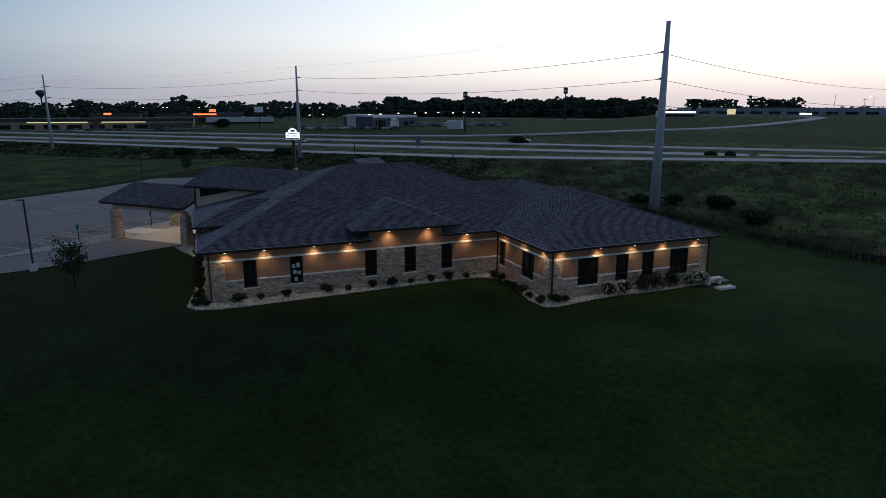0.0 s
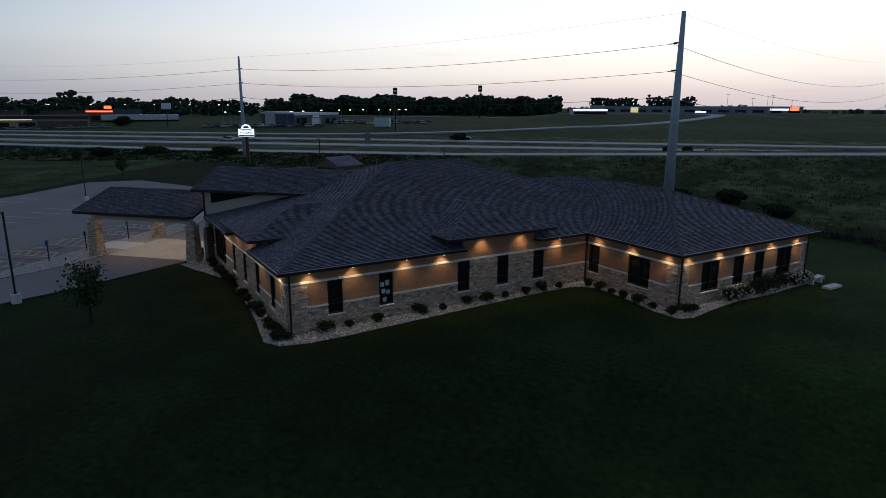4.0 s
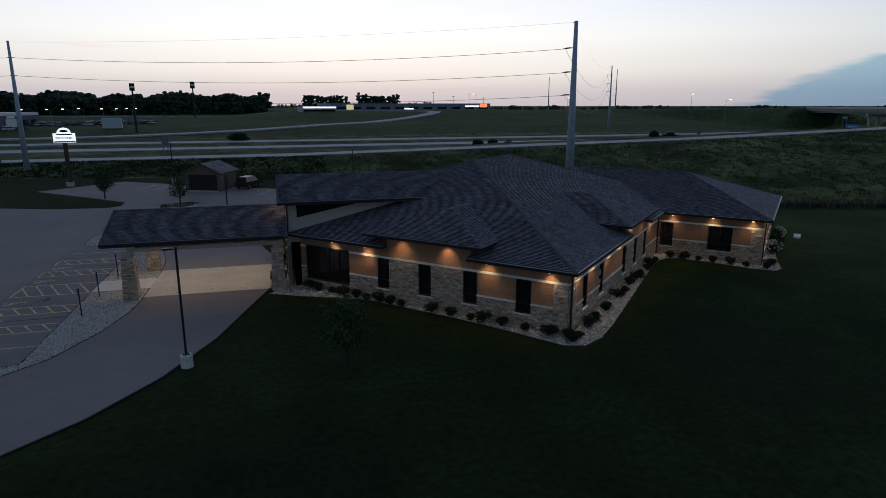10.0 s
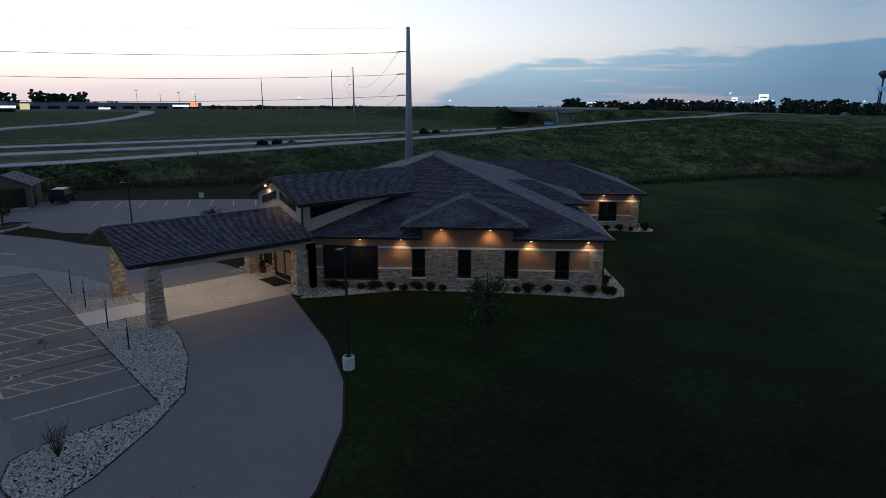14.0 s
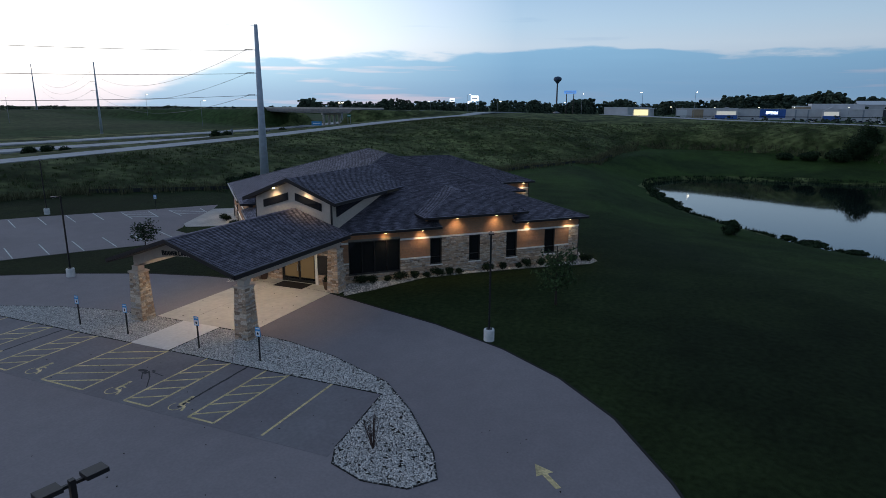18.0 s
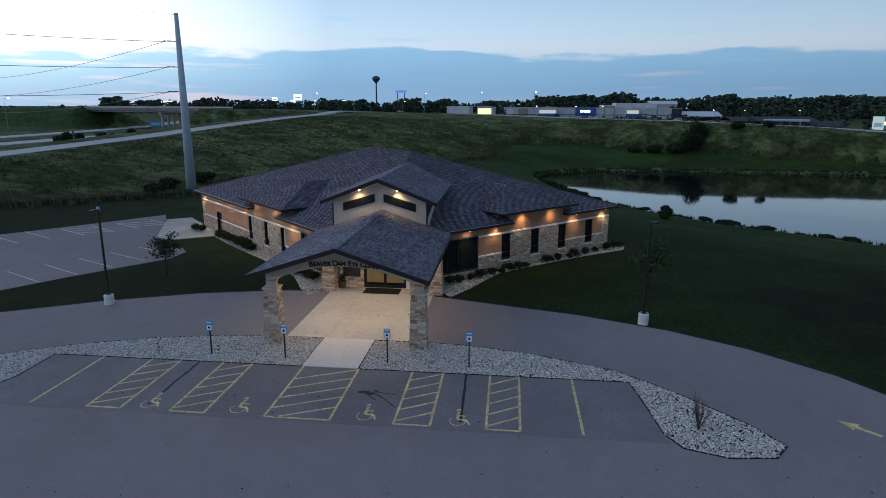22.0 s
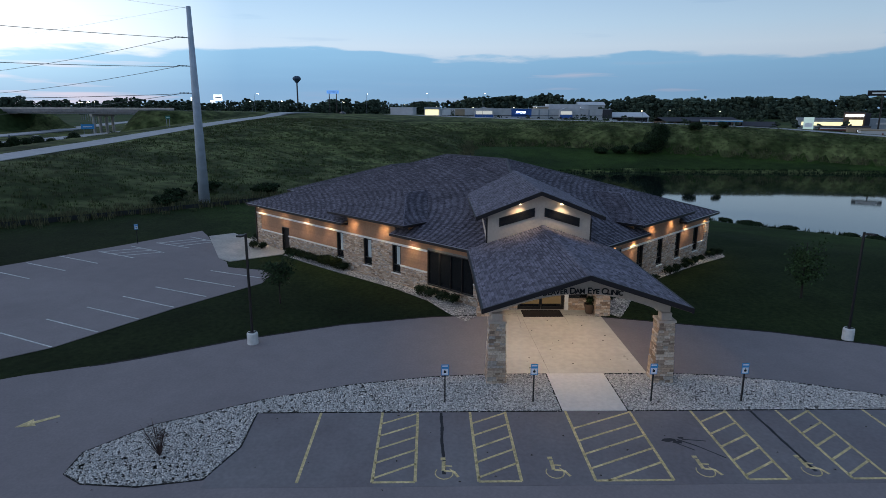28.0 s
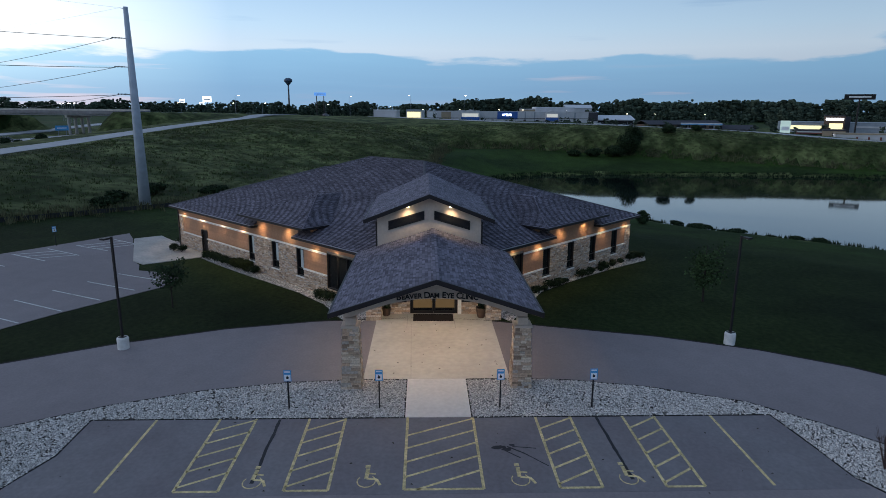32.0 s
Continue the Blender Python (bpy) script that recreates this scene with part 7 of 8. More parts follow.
for i, (x, y, h, r) in enumerate(((90.6, 167.6, 2.4, 1.8), (87.3, 161.6, 2.3, 1.7), (89.8, 157.6, 3.6, 2.6), (114.8, 158.2, 2.6, 2.0), (55, 154, 2.6, 1.6), (58.5, 154.5, 2.4, 1.4), (0.3, 151.8, 2.0, 1.8), (4, 152, 2.0, 1.7), (9, 153, 1.6, 1.5), (44.5, 143.8, 2.0, 1.5), (50, 145, 1.8, 1.4), (110, -12.5, 6.8, 3.8), (113, -15, 5.0, 3.2), (108, -7, 3.4, 3.4), (109, -1, 2.4, 3.2), (110, 5, 2.0, 3.0), (116, -27, 2.6, 2.4), (118, -37, 2.4, 1.8), (1.5, 20.6, 2.0, 0.9), (0.0, 21.3, 1.2, 0.8), (-4.0, 92.0, 1.4, 1.6), (-8.5, 91.5, 1.3, 1.5), (2.0, 90.0, 1.6, 1.9), (6.0, 83.0, 1.3, 2.2), (-130, 128, 2.0, 3.0), (-118, 131, 1.6, 4.0), (-100, 131, 1.4, 4.0), (-133, 123, 2.2, 1.2), (-60, 205, 2.2, 3.4), (-240, 262, 4.5, 4.5))):
    bank_bush(x, y, h, r, "dark leafy bush on the rough grass bank", 300 + i)
shore = random.Random(61)
NEAR_SHORE = [(-7, -2), (-1, 5), (5, 12), (13, 18.5), (22, 24.5), (31, 28.5), (41, 32), (52, 35)]
for i, (p, q) in enumerate(zip(NEAR_SHORE, NEAR_SHORE[1:])):
    for j in range(3):
        f, o = (j + shore.uniform(0.1, 0.9)) / 3, shore.uniform(0.2, 0.9)
        x, y = p[0] + (q[0] - p[0]) * f - o * 0.6, p[1] + (q[1] - p[1]) * f + o
        bank_bush(x, y, shore.uniform(0.3, 0.65) + (0.4 if i > 4 else 0.0), shore.uniform(0.9, 2.0), "low dark weeds at the edge of the pond", 400 + 3 * i + j)


# rough grass on the banks and reeds round the pond
def tufts(name, spots, label, mat, seed, h=(0.35, 0.8), w=0.05, blades=5):
    rnd = random.Random(seed)
    g = Geo()
    for x, y, z in spots:
        for _ in range(blades):
            a = rnd.uniform(0, 6.28)
            hh = rnd.uniform(*h)
            bx, by = x + rnd.uniform(-0.35, 0.35), y + rnd.uniform(-0.35, 0.35)
            dx, dy = math.cos(a), math.sin(a)
            lx, ly = rnd.uniform(-0.35, 0.35) * hh, rnd.uniform(-0.35, 0.35) * hh
            g.add([(bx - dx * w, by - dy * w, z - 0.05), (bx + dx * w, by + dy * w, z - 0.05), (bx + lx, by + ly, z + hh)], [(0, 1, 2)])
    single(name, g, mat, label, "grass", kind="stuff")


rng = np.random.default_rng(8)
X = rng.uniform(-80, 150, 90000)
Y = rng.uniform(-90, 135, 90000)
keep = ~inside(X, Y, FOOT) & inside(X, Y, [(p[0], p[1]) for p in RAMP]) & (dist(X, Y, RAMP) > 5)
X, Y = X[keep][:16000], Y[keep][:16000]
Z = land(X, Y)
pick = rng.uniform(0, 1, len(X)) < 0.32
tufts("meadow_grass", [(x, y, z) for x, y, z, p in zip(X, Y, Z, pick) if p], "pale dry seed heads in the rough bank grass", STRAW, 41, (0.3, 0.6), 0.035, 7)
tufts("meadow_grass", [(x, y, z) for x, y, z, p in zip(X, Y, Z, pick) if not p], "dark green rough grass on the bank", BLADE, 42, (0.15, 0.4), 0.05, 8)
spots = []
for i, p in enumerate(PONDR):
    q = PONDR[i - 1]
    n = int(math.hypot(p[0] - q[0], p[1] - q[1]) * 5)
    for _ in range(n):
        f, o = rng.uniform(0, 1) ** 1.7, rng.uniform(-0.4, 1.6)
        x, y = p[0] + (q[0] - p[0]) * f, p[1] + (q[1] - p[1]) * f
        cx, cy = x - 32, y + 15
        l = math.hypot(cx, cy)
        spots.append((x + cx / l * o, y + cy / l * o, max(WATER_Z, ground_at(x + cx / l * o, y + cy / l * o))))
tufts("pond_reeds", spots, "dark reeds and weeds along the pond edge", LEAF2, 43, (0.2, 0.65), 0.08, 7)
foot = FOOT[3:18]
spots = []
for p, q in zip(foot, foot[1:]):
    n = int(math.hypot(p[0] - q[0], p[1] - q[1]) * 9)
    for _ in range(n):
        f, o = rng.uniform(0, 1), rng.normal(0, 0.9)
        x, y = p[0] + (q[0] - p[0]) * f + o, p[1] + (q[1] - p[1]) * f + o
        spots.append((x, y, ground_at(x, y)))
tufts("tall_grass", spots, "tall pale grass along the foot of the bank", STRAW, 44, (0.5, 1.1), 0.06, 7)

X = rng.uniform(-270, -40, 26000)
Y = rng.uniform(100, 150, 26000)
keep = ~inside(X, Y, FOOT) & inside(X, Y, [(p[0], p[1]) for p in RAMP]) & (dist(X, Y, RAMP) > 4.5)
X, Y = X[keep][:5000], Y[keep][:5000]
tufts("verge_scrub", list(zip(X, Y, land(X, Y))), "dark rank weeds on the verge of the slip road", LEAF2, 45, (0.15, 0.5), 0.10, 7)

# low dark fence along the foot of the bank
fence = thing("silt_fence", pose(0, 0, 0), "low sagging dark fabric fence on thin posts", "fence")
line = [(-25, 102.2), (-8.5, 87.2), (13.0, 69.2), (41.6, 60.2), (71, 48.7), (84, 47.6)]
MESHF = material("dark_fabric", (0.03, 0.032, 0.034), 0.9)
for p, q in zip(line, line[1:]):
    n = max(1, int(math.hypot(p[0] - q[0], p[1] - q[1]) / 2.4))
    for i in range(n):
        a = (p[0] + (q[0] - p[0]) * i / n, p[1] + (q[1] - p[1]) * i / n)
        b = (p[0] + (q[0] - p[0]) * (i + 1) / n, p[1] + (q[1] - p[1]) * (i + 1) / n)
        za, zb = ground_at(*a), ground_at(*b)
        g = Geo()
        g.box(a[0] - 0.03, a[1] - 0.03, za - 0.3, a[0] + 0.03, a[1] + 0.03, za + 0.85)
        part("post", g, BARK, fence)
        g = Geo()
        d = Vector((b[0] - a[0], b[1] - a[1])).normalized()
        o = Vector((-d.y, d.x)) * 0.012
        lo = [(a[0] + o.x, a[1] + o.y, za - 0.1), (a[0] - o.x, a[1] - o.y, za - 0.1), (b[0] - o.x, b[1] - o.y, zb - 0.1), (b[0] + o.x, b[1] + o.y, zb - 0.1)]
        g.hexa(lo, [(x, y, z + 0.6) for x, y, z in lo])
        part("fabric", g, MESHF, fence)


# ---- buildings far off ----
def hall(x, y, a, w, d, h, mat, label, roofmat=None, bands=(), windows=0, door=False, pitch=0.0):
    """A plain commercial building: walls, parapet, roof, windows along its front (local -y)."""
    z = ground_at(x, y)
    t = thing("commercial_building", pose(x, y, z, 0, 0, a), label, "building", "distant buildings")
    g = Geo()
    g.box(-w / 2, -d / 2, -1.0, w / 2, d / 2, h)
    part("wall", g, mat, t)
    g = Geo()
    if pitch:
        for s in (-1, 1):
            g.slab([(-w / 2 - 0.6, s * (d / 2 + 0.6), h), (w / 2 + 0.6, s * (d / 2 + 0.6), h), (w / 2 + 0.6, 0, h + pitch), (-w / 2 - 0.6, 0, h + pitch)], 0.3)
    else:
        g.box(-w / 2 - 0.15, -d / 2 - 0.15, h, w / 2 + 0.15, d / 2 + 0.15, h + 0.5)
    part("roof", g, roofmat or CONCRETE, t)
    for x0, x1, z0, z1, m, nm in bands:
        q = Geo()
        q.box(x0, -d / 2 - 0.35, z0, x1, -d / 2 - 0.02, z1)
        part(nm, q, m, t)
    for i in range(windows):
        xx = -w / 2 + w * (i + 0.5) / windows
        q = Geo()
        q.box(xx - w / windows * 0.32, -d / 2 - 0.08, 0.9, xx + w / windows * 0.32, -d / 2 - 0.01, 2.9)
        part("window", q, GLASS, t, "dark window")
    return t


GREYW = material("pale_grey_wall", (0.46, 0.46, 0.48), 0.8, vary=0.08, noise_scale=0.3)
BLUEW = material("blue_grey_metal_wall", (0.06, 0.075, 0.12), 0.6, vary=0.08, noise_scale=0.3)
TANW = material("tan_block_wall", (0.30, 0.24, 0.17), 0.8, vary=0.08, noise_scale=0.3)
BROWNW = material("brown_brick_wall", (0.12, 0.08, 0.06), 0.85, vary=0.1, noise_scale=0.4)
SHEDW = material("blue_grey_sheet_wall", (0.24, 0.27, 0.31), 0.6, vary=0.1, noise_scale=0.3)
DARKROOF = material("dark_flat_roof", (0.05, 0.05, 0.06), 0.9)
WHITEROOF = material("white_metal_roof", (0.55, 0.57, 0.6), 0.5)
PALELIT = material("soft_lit_band", (0.7, 0.68, 0.62), 0.6, emit=(0.9, 0.86, 0.74), power=0.28)
BRIGHT = material("lit_shop_window", (0.9, 0.85, 0.6), 0.5, emit=(1.0, 0.86, 0.42), power=0.7)
COOLSIGN = material("lit_blue_sign", (0.1, 0.3, 0.7), 0.5, emit=(0.12, 0.34, 0.85), power=0.5)
# north: dealership, depot, long store
hall(-159.3, 290.1, 80, 37, 19, 5.2, BLUEW, "long blue-grey car showroom with a pale roof edge", WHITEROOF, [(-18.4, 18.4, 4.5, 5.2, WHITEROOF, "fascia_band"), (-16, -9, 0, 3.4, GLASS, "glazed_front"), (-5, 2, 0, 3.2, WHITEROOF, "white_rolling_door"), (-4, 1, 3.5, 4.3, SIGNW, "sign_panel"), (7, 10, 0.6, 2.8, GLASS, "glazed_front"), (13, 16, 0.6, 2.8, GLASS, "glazed_front")], 0)
hall(-165.5, 279.5, 80, 14, 6, 6.0, GREYW, "raised grey parapet block of the showroom", WHITEROOF)
hall(-293, 232, 44, 90, 30, 5.4, TANW, "long tan block store with lamps along its dark canopy", DARKROOF, [(-44, 44.6, 4.4, 5.3, DARKROOF, "canopy_band"), (-30, -4, 3.9, 4.3, BRIGHT, "lit_strip"), (2, 22, 3.9, 4.3, BRIGHT, "lit_strip"), (-2, 1, 0, 5.0, BROWNW, "brick_pier"), (24, 44, 0.6, 3.4, BROWNW, "brick_bay")], 9)
hall(-296, 293, 44, 34, 18, 5.0, BROWNW, "brown brick shop with a red lit sign", DARKROOF, [(4, 17, 5.0, 5.8, REDLIT, "neon_strip")], 6)
hall(-330, 272, 44, 26, 16, 5.6, BROWNW, "dark brick shop with a small red sign", DARKROOF, [(-6, -2, 5.6, 6.6, REDLIT, "neon_sign")], 4)
hall(-317, 347, 30, 9, 9, 3.4, GREYW, "small pale gabled house among trees", DARKROOF, [], 2, pitch=3.0)
hall(-311, 354, 30, 9, 9, 3.4, GREYW, "small pale gabled house among trees", DARKROOF, [], 2, pitch=3.0)
for i in range(15):
    x, y = -275 + 1.4 * i * 1.12, 289 + 2.15 * i
    z = ground_at(x, y)
    t = thing("white_trailer", pose(x, y, z, 0, 0, 130), "white storage trailer in a row behind a fence", "trailer", "row of white trailers")
    g = Geo()
    g.box(-4.5, -1.25, 0.9, 4.5, 1.25, 3.7)
    part("box_body", g, WHITEROOF, t)
    for x in (-3.2, -2.0, 3.4):
        q = Geo()
        q.tube((x, -1.2, 0.45), (x, 1.2, 0.45), 0.45, 0.45, 10)
        part("wheel", q, DARK, t)
t = thing("white_trailer", pose(-110, 271, ground_at(-110, 271), 0, 0, 8), "white box trailer at the edge of the car lot", "trailer")
g = Geo()
g.box(-3.4, -1.6, 0.4, 3.4, 1.6, 4.2)
part("box_body", g, WHITEROOF, t)
g = Geo()
g.tube((2.8, -1.5, 0.4), (2.8, 1.5, 0.4), 0.45, 0.45, 10)
part("wheel", g, DARK, t)
hall(-23, 428, 12, 22, 14, 3.4, GREYW, "low white-lit roadside store", DARKROOF, [(-11, 11, 2.4, 3.4, SIGNLIT, "lit_band"), (-10.5, 10.5, 0.2, 1.6, GLASS, "glazed_front")], 0)
hall(-18, 431, 12, 7, 8, 5.2, GREYW, "pale parapet block of the roadside store", GREYW)
hall(62, 560, -4, 150, 30, 5.2, SHEDW, "very long low grey warehouse beyond the field", SHEDW, [(-52, -46, 0.5, 4.6, BRIGHT, "lit_gable"), (-2, 6, 0.6, 1.8, SIGNLIT, "lit_band"), (66, 72, 2.4, 5.4, REDLIT, "red_sign"), (52, 65, 2.6, 4.0, SIGNLIT, "lit_sign")], 12)
for x, y, h in ((30, 470, 9), (74, 500, 14), (92, 505, 11), (104, 500, 13), (118, 505, 10)):
    z = ground_at(x, y)
    t = thing("yard_mast", pose(x, y, z), "slender grey light mast at the warehouse", "mast", "warehouse masts")
    g = Geo()
    g.tube((0, 0, -0.3), (0, 0, h), 0.16, 0.1, 6)
    part("pole", g, STEEL, t)
    g = Geo()
    g.box(-1.0, -0.2, h, 1.0, 0.2, h + 0.3)
    part("head", g, STEEL, t)
# east: superstore and its neighbours
BLUESIGN = material("blue_store_panel", (0.035, 0.11, 0.36), 0.5, vary=0.05, noise_scale=0.5)
hall(467, -22, -90, 144, 50, 7.6, GREYW, "long pale grey superstore with a blue panel", GREYW, [(-13, 4, 1.6, 7.9, BLUESIGN, "blue_panel"), (-9, -1, 4.2, 6.2, SIGNLIT, "white_sign_bar"), (-46, -28, 0.0, 8.6, GREYW, "porch_front"), (27, 45, 0.0, 8.2, GREYW, "porch_front"), (-72, 72, 2.2, 2.6, DARKROOF, "base_band"), (-71, -64, 0.4, 7.0, WHITEROOF, "white_pier"), (-60, -52, 0.5, 7.4, TANW, "tan_bay"), (64, 72, 0.4, 7.8, DARKROOF, "dark_bay"), (10, 11, 0.4, 7.4, SHEDW, "pilaster"), (18, 19, 0.4, 7.4, SHEDW, "pilaster"), (52, 53, 0.4, 7.4, SHEDW, "pilaster")], 0)
for y0, y1 in ((22, 6), (-49, -60)):
    t = thing("store_porch", pose(441, (y0 + y1) / 2, ground_at(441, y0), 0, 0, -90), "gabled store porch with a lit white band over a blue base", "porch", "superstore porches")
    w = y0 - y1
    g = Geo()
    g.box(-w / 2, -3, 0, w / 2, 0, 6.8)
    g.add([(-w / 2, -3, 6.8), (w / 2, -3, 6.8), (0, -3, 9.4), (-w / 2, 0, 6.8), (w / 2, 0, 6.8), (0, 0, 9.4)], [(0, 1, 2), (5, 4, 3), (1, 4, 5, 2), (3, 0, 2, 5)])
    part("front", g, GREYW, t)
    g = Geo()
    g.box(-w * 0.42, -3.2, 3.4, w * 0.42, -3.01, 6.2)
    part("lit_band", g, PALELIT, t, "softly lit white band")
    g = Geo()
    g.box(-w * 0.48, -3.2, 0.3, w * 0.48, -3.01, 3.3)
    part("blue_base", g, BLUESIGN, t, "blue base")
hall(474, -62, -90, 34, 20, 11.4, GREYW, "pale raised roof block of the superstore", WHITEROOF)
hall(476, -44, -90, 20, 18, 9.8, TANW, "tan raised roof block of the superstore", WHITEROOF)
hall(456, -110, -90, 32, 24, 4.4, GREYW, "garden centre with a pale striped gable roof", WHITEROOF, [(-15, 15, 0.6, 3.6, GLASS, "glazed_front")], 0, pitch=3.6)
hall(300, 75, -100, 14, 10, 3.8, GREYW, "low white block beside the restaurant", WHITEROOF)
hall(259, 57, -100, 8.4, 9, 3.6, GREYW, "small pale restaurant with a yellow lit front", WHITEROOF, [(-3.6, 3.6, 0.4, 3.3, BRIGHT, "lit_front"), (-4.2, 4.2, 3.6, 4.6, SHEDW, "parapet_sign")])
hall(540, -100, -90, 26, 12, 14.0, GREYW, "pale gabled block behind the garden centre", WHITEROOF, [], 0, pitch=3.0)
hall(330, -118, -72, 60, 16, 3.4, BROWNW, "long low brown shop row", DARKROOF, [], 9, pitch=2.4)
REDW = material("red_brown_brick_wall", (0.17, 0.06, 0.05), 0.85, vary=0.1, noise_scale=0.4)
hall(283.8, -194.7, -118, 62, 26, 5.6, SHEDW, "long grey store with yellow lit windows", SHEDW, [(-29, -8, 2.0, 4.0, BRIGHT, "lit_window_band"), (-7, 5, 0, 9.4, DARKROOF, "entrance_front"), (8, 29, 3.0, 4.0, GREYW, "pale_band")], 0)
t = hall(266.5, -181.2, -118, 10, 3, 9.6, BROWNW, "tall dark entrance front with lit signs", DARKROOF, [(-4.4, 4.4, 7.2, 8.6, SIGNLIT, "lit_sign"), (-2.4, 4.2, 2.4, 5.6, BRIGHT, "lit_window")], 0)
hall(174.7, -111.4, -118, 12, 10, 3.0, REDW, "low red-brown restaurant with a flat roof", DARKROOF, [(-5, 4, 0.8, 2.0, GLASS, "window_band"), (-6, 6, 2.5, 3.0, GREYW, "roof_edge_band")], 0)
hall(165.5, -114.4, -118, 7.6, 8, 3.4, TANW, "small tan brick restaurant with a lit sign", DARKROOF, [(-0.8, 1.4, 1.5, 2.6, DARK, "sign_box"), (-0.5, 1.1, 1.8, 2.3, SIGNLIT, "lit_sign")], 0)
hall(153.0, -117.5, -118, 18, 8, 2.4, GREYW, "low pale car wash wall with red marks", TANW, [(-2.2, -1.6, 0.4, 1.6, REDW, "red_mark"), (1.6, 2.2, 0.4, 1.6, REDW, "red_mark"), (5.4, 6.0, 0.4, 1.6, REDW, "red_mark")], 0)
hall(223.5, -104.1, -112, 14, 12, 2.6, BROWNW, "low dark house with a hipped roof", DARKROOF, [], 4, pitch=2.2)


SIGNDIM = material("dim_lit_sign", (0.5, 0.58, 0.55), 0.5, emit=(0.7, 0.95, 0.85), power=0.25)


def tall_sign(x, y, h, w, ph, mat, label, legs=1, a=0.0):
    z = ground_at(x, y)
    t = thing("pole_sign", pose(x, y, z, 0, 0, a), label, "sign", "distant pole signs")
    for i in range(legs):
        g = Geo()
        xx = 0 if legs == 1 else (-w * 0.3 if i == 0 else w * 0.3)
        g.tube((xx, 0, -0.5), (xx, 0, h - ph), 0.02 * h + 0.02, 0.016 * h, 8)
        part("post", g, POLE, t)
    g = Geo()
    g.box(-w / 2, -0.4, h - ph, w / 2, 0.4, h)
    p = part("panel", g, mat, t)
    g = Geo()
    g.box(-w * 0.36, -0.45, h - ph * 0.62, w * 0.36, -0.41, h - ph * 0.38)
    part("lettering_bar", g, SIGNW, p, "pale line of lettering")


tall_sign(556, 157, 25, 12, 3.0, COOLSIGN, "wide blue sign on two tall posts", 2, -90)
# panel drawn oversize, taking the glow around the sign into its shape
tall_sign(926, 395.5, 27, 13, 9, SIGNLIT, "lit white sign on a post", 1, -70)
tall_sign(848, 405, 21.5, 7.5, 6.5, SIGNLIT, "small lit white sign on a post", 1, -70)
tall_sign(920, 402, 18, 7.0, 4.4, SIGNLIT, "small lit white sign on a post", 1, -70)
tall_sign(174.7, -99.6, 7.2, 3.8, 6.4, SIGNDIM, "tall lit pale price sign by the road", 1, -118)
tall_sign(186.0, -137.6, 18.6, 11.5, 2.3, DARK, "wide dark pole sign above the shops", 1, -118)
tall_sign(-209.5, 255, 11.0, 4.0, 2.8, SIGNW, "round-cornered white pole sign beside the highway", 1, 30)
tall_sign(-98, 253.2, 17.4, 1.7, 2.6, DARK, "tall narrow pole sign by the car lot", 1, 10)
tall_sign(-105, 480, 24.5, 3.0, 4.6, DARK, "dark tall sign above the woods", 1, 0)
tall_sign(-282, 300, 8.4, 3.6, 1.6, REDLIT, "red and yellow lit pole sign", 1, 35)


def water_tower(x, y, h, r, label):
    z = ground_at(x, y)
    t = thing("water_tower", pose(x, y, z), label, "water tower")
    g = Geo()
    g.tube((0, 0, -1), (0, 0, h - r), r * 0.22, r * 0.16, 14)
    part("stem", g, DARKCAR, t)
    g = Geo()
    prof = [(-1.05, 0.17), (-0.75, 0.42), (-0.1, 0.98), (0.1, 1.0)] + [(0.1 + 0.62 * math.sin(i * math.pi / 10), max(0.02, math.cos(i * math.pi / 10))) for i in range(1, 6)]
    for (z0, r0), (z1, r1) in zip(prof, prof[1:]):
        g.tube((0, 0, h + r * z0), (0, 0, h + r * z1), r * r0, r * r1, 20, caps=False)
    part("tank", g, material("tank_paint_%d" % int(h), (0.05, 0.08, 0.13), 0.6), t, smooth=True)


water_tower(1700, 431.5, 84, 11.5, "dark water tower on a slender stem")
water_tower(-760, 520, 26, 5.5, "squat dark water tower above the trees")


def far_lamp(x, y, h=10.0, lit=True, arm=1.6):
    z = ground_at(x, y)
    t = thing("street_lamp", pose(x, y, z, 0, 0, (x * 7) % 360), "tall slender street lamp far off", "street lamp", "distant street lamps")
    g = Geo()
    g.tube((0, 0, -0.3), (0, 0, h), 0.11, 0.06, 6)
    g.tube((0, 0, h), (arm, 0, h + 0.25), 0.05, 0.04, 5)
    part("pole", g, STEEL, t)
    g = Geo()
    g.box(arm - 0.3, -0.25, h + 0.12, arm + 0.5, 0.25, h + 0.3)
    part("head", g, COOLLAMP if lit else STEEL, t, "lamp head")


rnd = random.Random(77)
for x, y in ((-174.9, 252), (-171.4, 257.5), (-152, 262), (-147, 264), (-142.0, 274), (-132.8, 278), (-127.5, 280.5), (-124.0, 288), (-116.1, 285.0), (-111.9, 286.6), (-109.6, 292), (-106.3, 290)):
    far_lamp(x, y, 7.0)
for i in range(9):
    far_lamp(-400 + 22 * i, 330 + rnd.uniform(-20, 60), 9)
for i in range(10):
    far_lamp(430 + rnd.uniform(-30, 30), 80 - 28 * i, 9)
for x, y in ((300, 150), (330, 175), (352, 120), (306, 98), (280, 60), (235, 32), (150, 250), (110, 330), (190, 330), (75, 390), (246, 150), (330, 210)):
    far_lamp(x, y, 12)
for i in range(7):
    far_lamp(260 + 14 * i, 240 + 9 * i, 11)

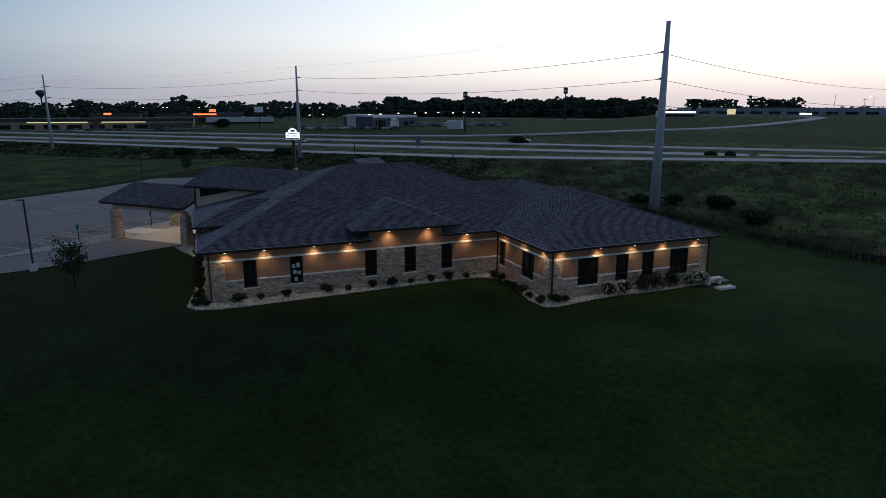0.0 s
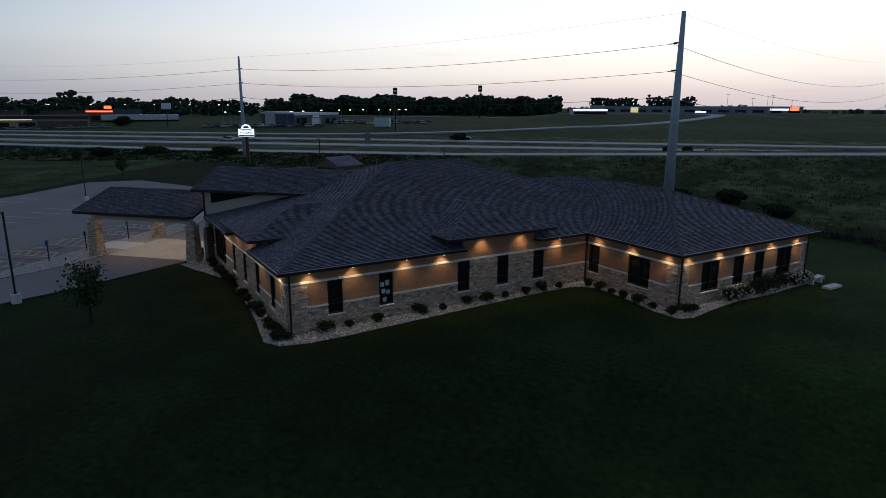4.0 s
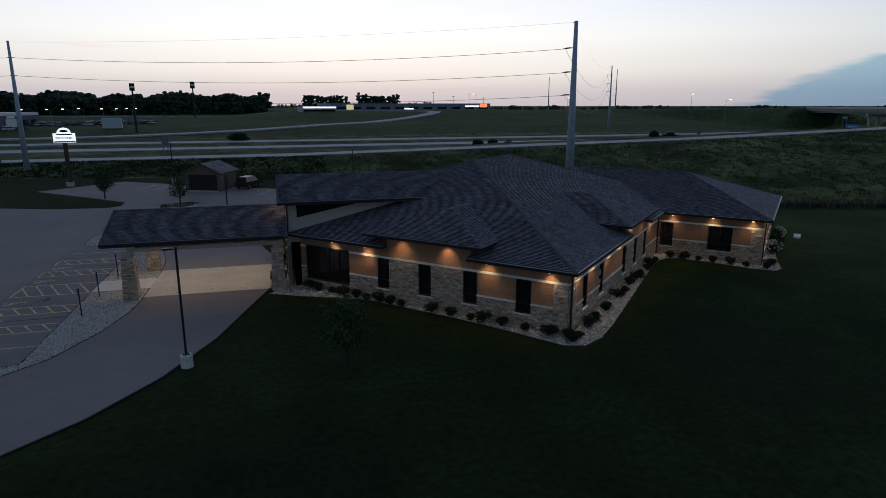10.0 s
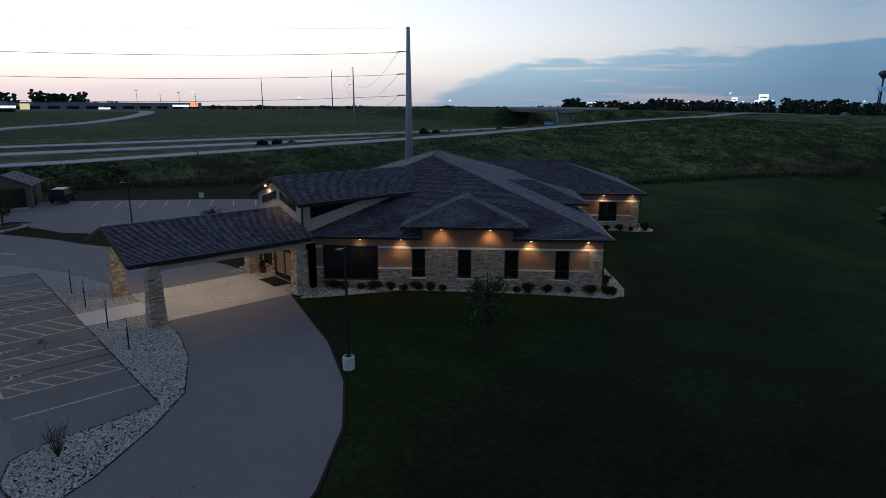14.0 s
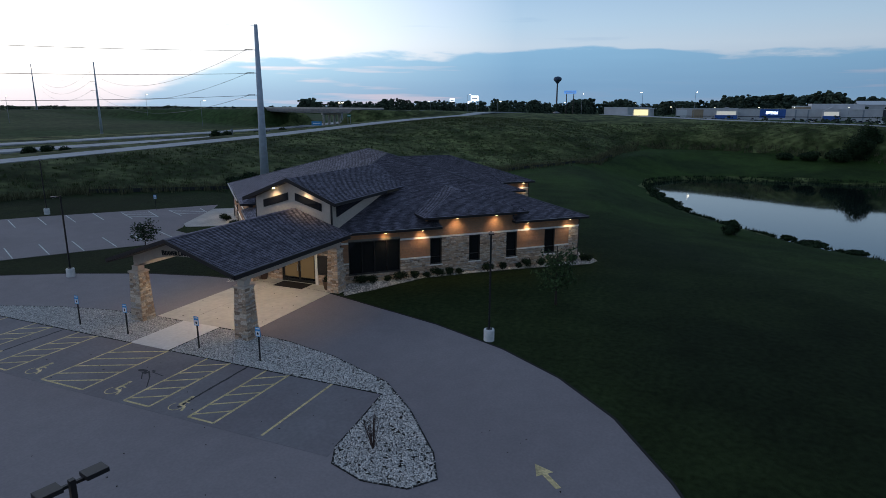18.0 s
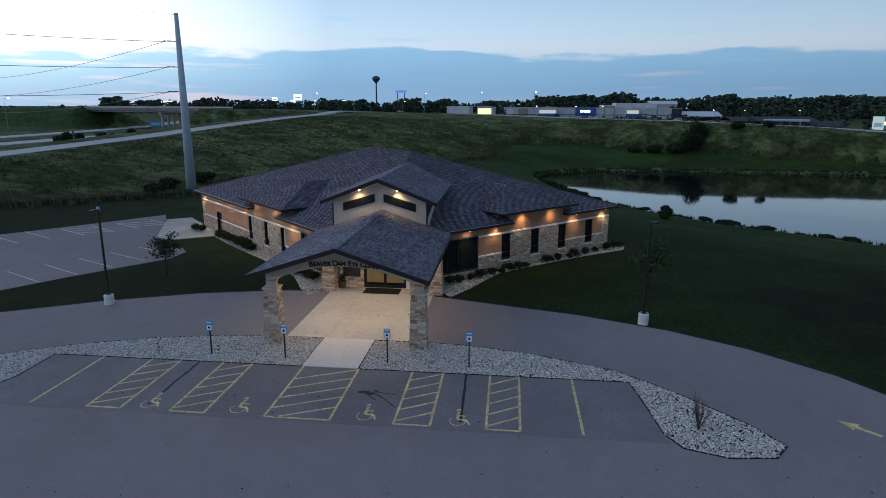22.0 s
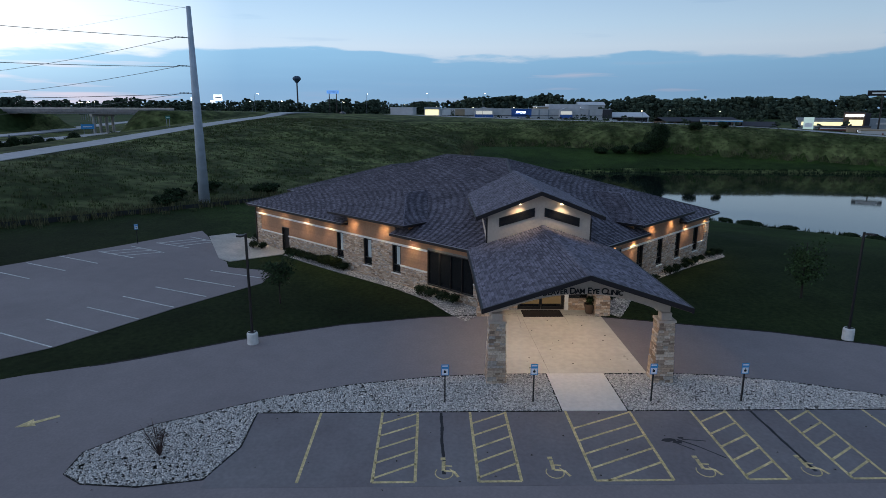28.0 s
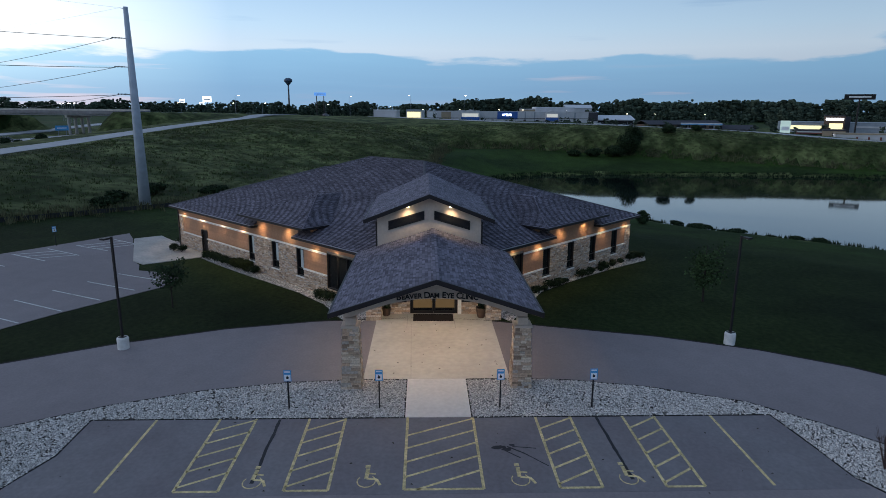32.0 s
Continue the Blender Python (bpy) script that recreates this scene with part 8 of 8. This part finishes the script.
def guide_sign(x, y, mat, a, w=3.2, h=1.3, low=2.2, label="green road guide sign on two posts"):
    z = ground_at(x, y)
    t = thing("road_sign", pose(x, y, z, 0, 0, a), label, "sign", "road signs")
    for s in (-1, 1):
        g = Geo()
        g.box(s * w * 0.3 - 0.06, 0.0, -0.3, s * w * 0.3 + 0.06, 0.12, low + h * 0.9)
        part("post", g, STEEL, t)
    g = Geo()
    g.box(-w / 2, -0.05, low, w / 2, -0.002, low + h)
    p = part("panel", g, mat, t)
    g = Geo()
    g.box(-w * 0.36, -0.06, low + h * 0.4, w * 0.36, -0.051, low + h * 0.6)
    part("lettering_bar", g, SIGNW, p, "pale line of lettering")


GREENS = material("green_sign", (0.02, 0.16, 0.12), 0.5)
guide_sign(90, 131, GREENS, -45, 1.3, 0.8)
guide_sign(158, 190, SIGNB, -50, 4.5, 1.8, 2.0, "blue road information sign on two posts")
guide_sign(-72, 152, STEEL, 170, 1.6, 2.4, 1.4, "back of a grey road sign on two posts")
guide_sign(72, 163, STEEL, 200, 1.6, 1.6, 2.0, "back of a grey road sign on two posts")

# cars at the dealership, on the roads and by the shops
proto = [make_car("parked_car", "silver car parked far off in a row", SILVER, GLASS, pose(-136, 296, ground_at(-136, 296), 0, 0, 60), 1.5, 4.5, False), make_car("parked_car", "dark car parked far off in a row", DARKCAR, GLASS, pose(-131, 298, ground_at(-131, 298), 0, 0, 60), 1.5, 4.5, False), make_car("parked_car", "white car parked far off in a row", WHITECAR, GLASS, pose(-126, 299, ground_at(-126, 299), 0, 0, 60), 1.6, 4.6)]
for i in range(30):
    x, y = (-190 + 4.2 * i, 257 + 0.9 * i) if i < 13 else (-146 + 2.6 * (i - 13), 303 + 1.0 * (i - 13))
    copy_thing(proto[(i * 7 + i // 3) % 3], pose(x, y, ground_at(x, y), 0, 0, 60))
    if i % 2:
        x, y = -150 + 1.5 * i, 318 + 0.6 * i
        copy_thing(proto[(i * 5) % 3], pose(x, y, ground_at(x, y), 0, 0, 60))
for i in range(22):
    x, y = 432 + rnd.uniform(-6, 6), 50 - 9 * i
    copy_thing(proto[rnd.randrange(3)], pose(x, y, ground_at(x, y), 0, 0, 90 * rnd.randrange(2)))
for i in range(16):
    x, y = -288 + 3.4 * i, 204 + 2.9 * i
    copy_thing(proto[rnd.randrange(3)], pose(x, y, ground_at(x, y), 0, 0, 60))
for i in range(26):
    x, y = 345 + rnd.uniform(-20, 60), 30 - 8 * i
    copy_thing(proto[rnd.randrange(3)], pose(x, y, ground_at(x, y), 0, 0, 90 * rnd.randrange(2)))
for x, y, a in ((-60, 212, 0), (-128, 176.5, 180), (112, 181, 5), (300, 112, -30)):
    copy_thing(proto[0 if x > 0 else 2], pose(x, y, ground_at(x, y) + 0.12, 0, 0, a))
for x, y, a in ((163.4, -104.1, 60), (166.8, -106.0, 62), (159.8, -108.2, 60), (183.0, -98.0, 150), (187.5, -96.0, 150), (205.0, -88.0, 160), (196.0, -92.0, 160)):
    copy_thing(proto[1 if x < 165 else int(x) % 3], pose(x, y, ground_at(x, y), 0, 0, a))

# fuel station roof beside the price sign
fuel = thing("fuel_canopy", pose(224.9, -86.0, ground_at(224.9, -86.0), 0, 0, -112), "flat pale fuel station roof on four posts", "canopy")
g = Geo()
g.box(-9.5, -4.5, 4.0, 9.5, 4.5, 4.9)
part("roof_deck", g, GREYW, fuel)
g = Geo()
g.box(-9.5, -4.55, 4.15, 9.5, -4.502, 4.45)
part("blue_stripe", g, SIGNB, fuel, "blue stripe")
for x in (-6, 6):
    for y in (-2, 2):
        g = Geo()
        g.box(x - 0.25, y - 0.25, -0.4, x + 0.25, y + 0.25, 4.0)
        part("post", g, STEEL, fuel)
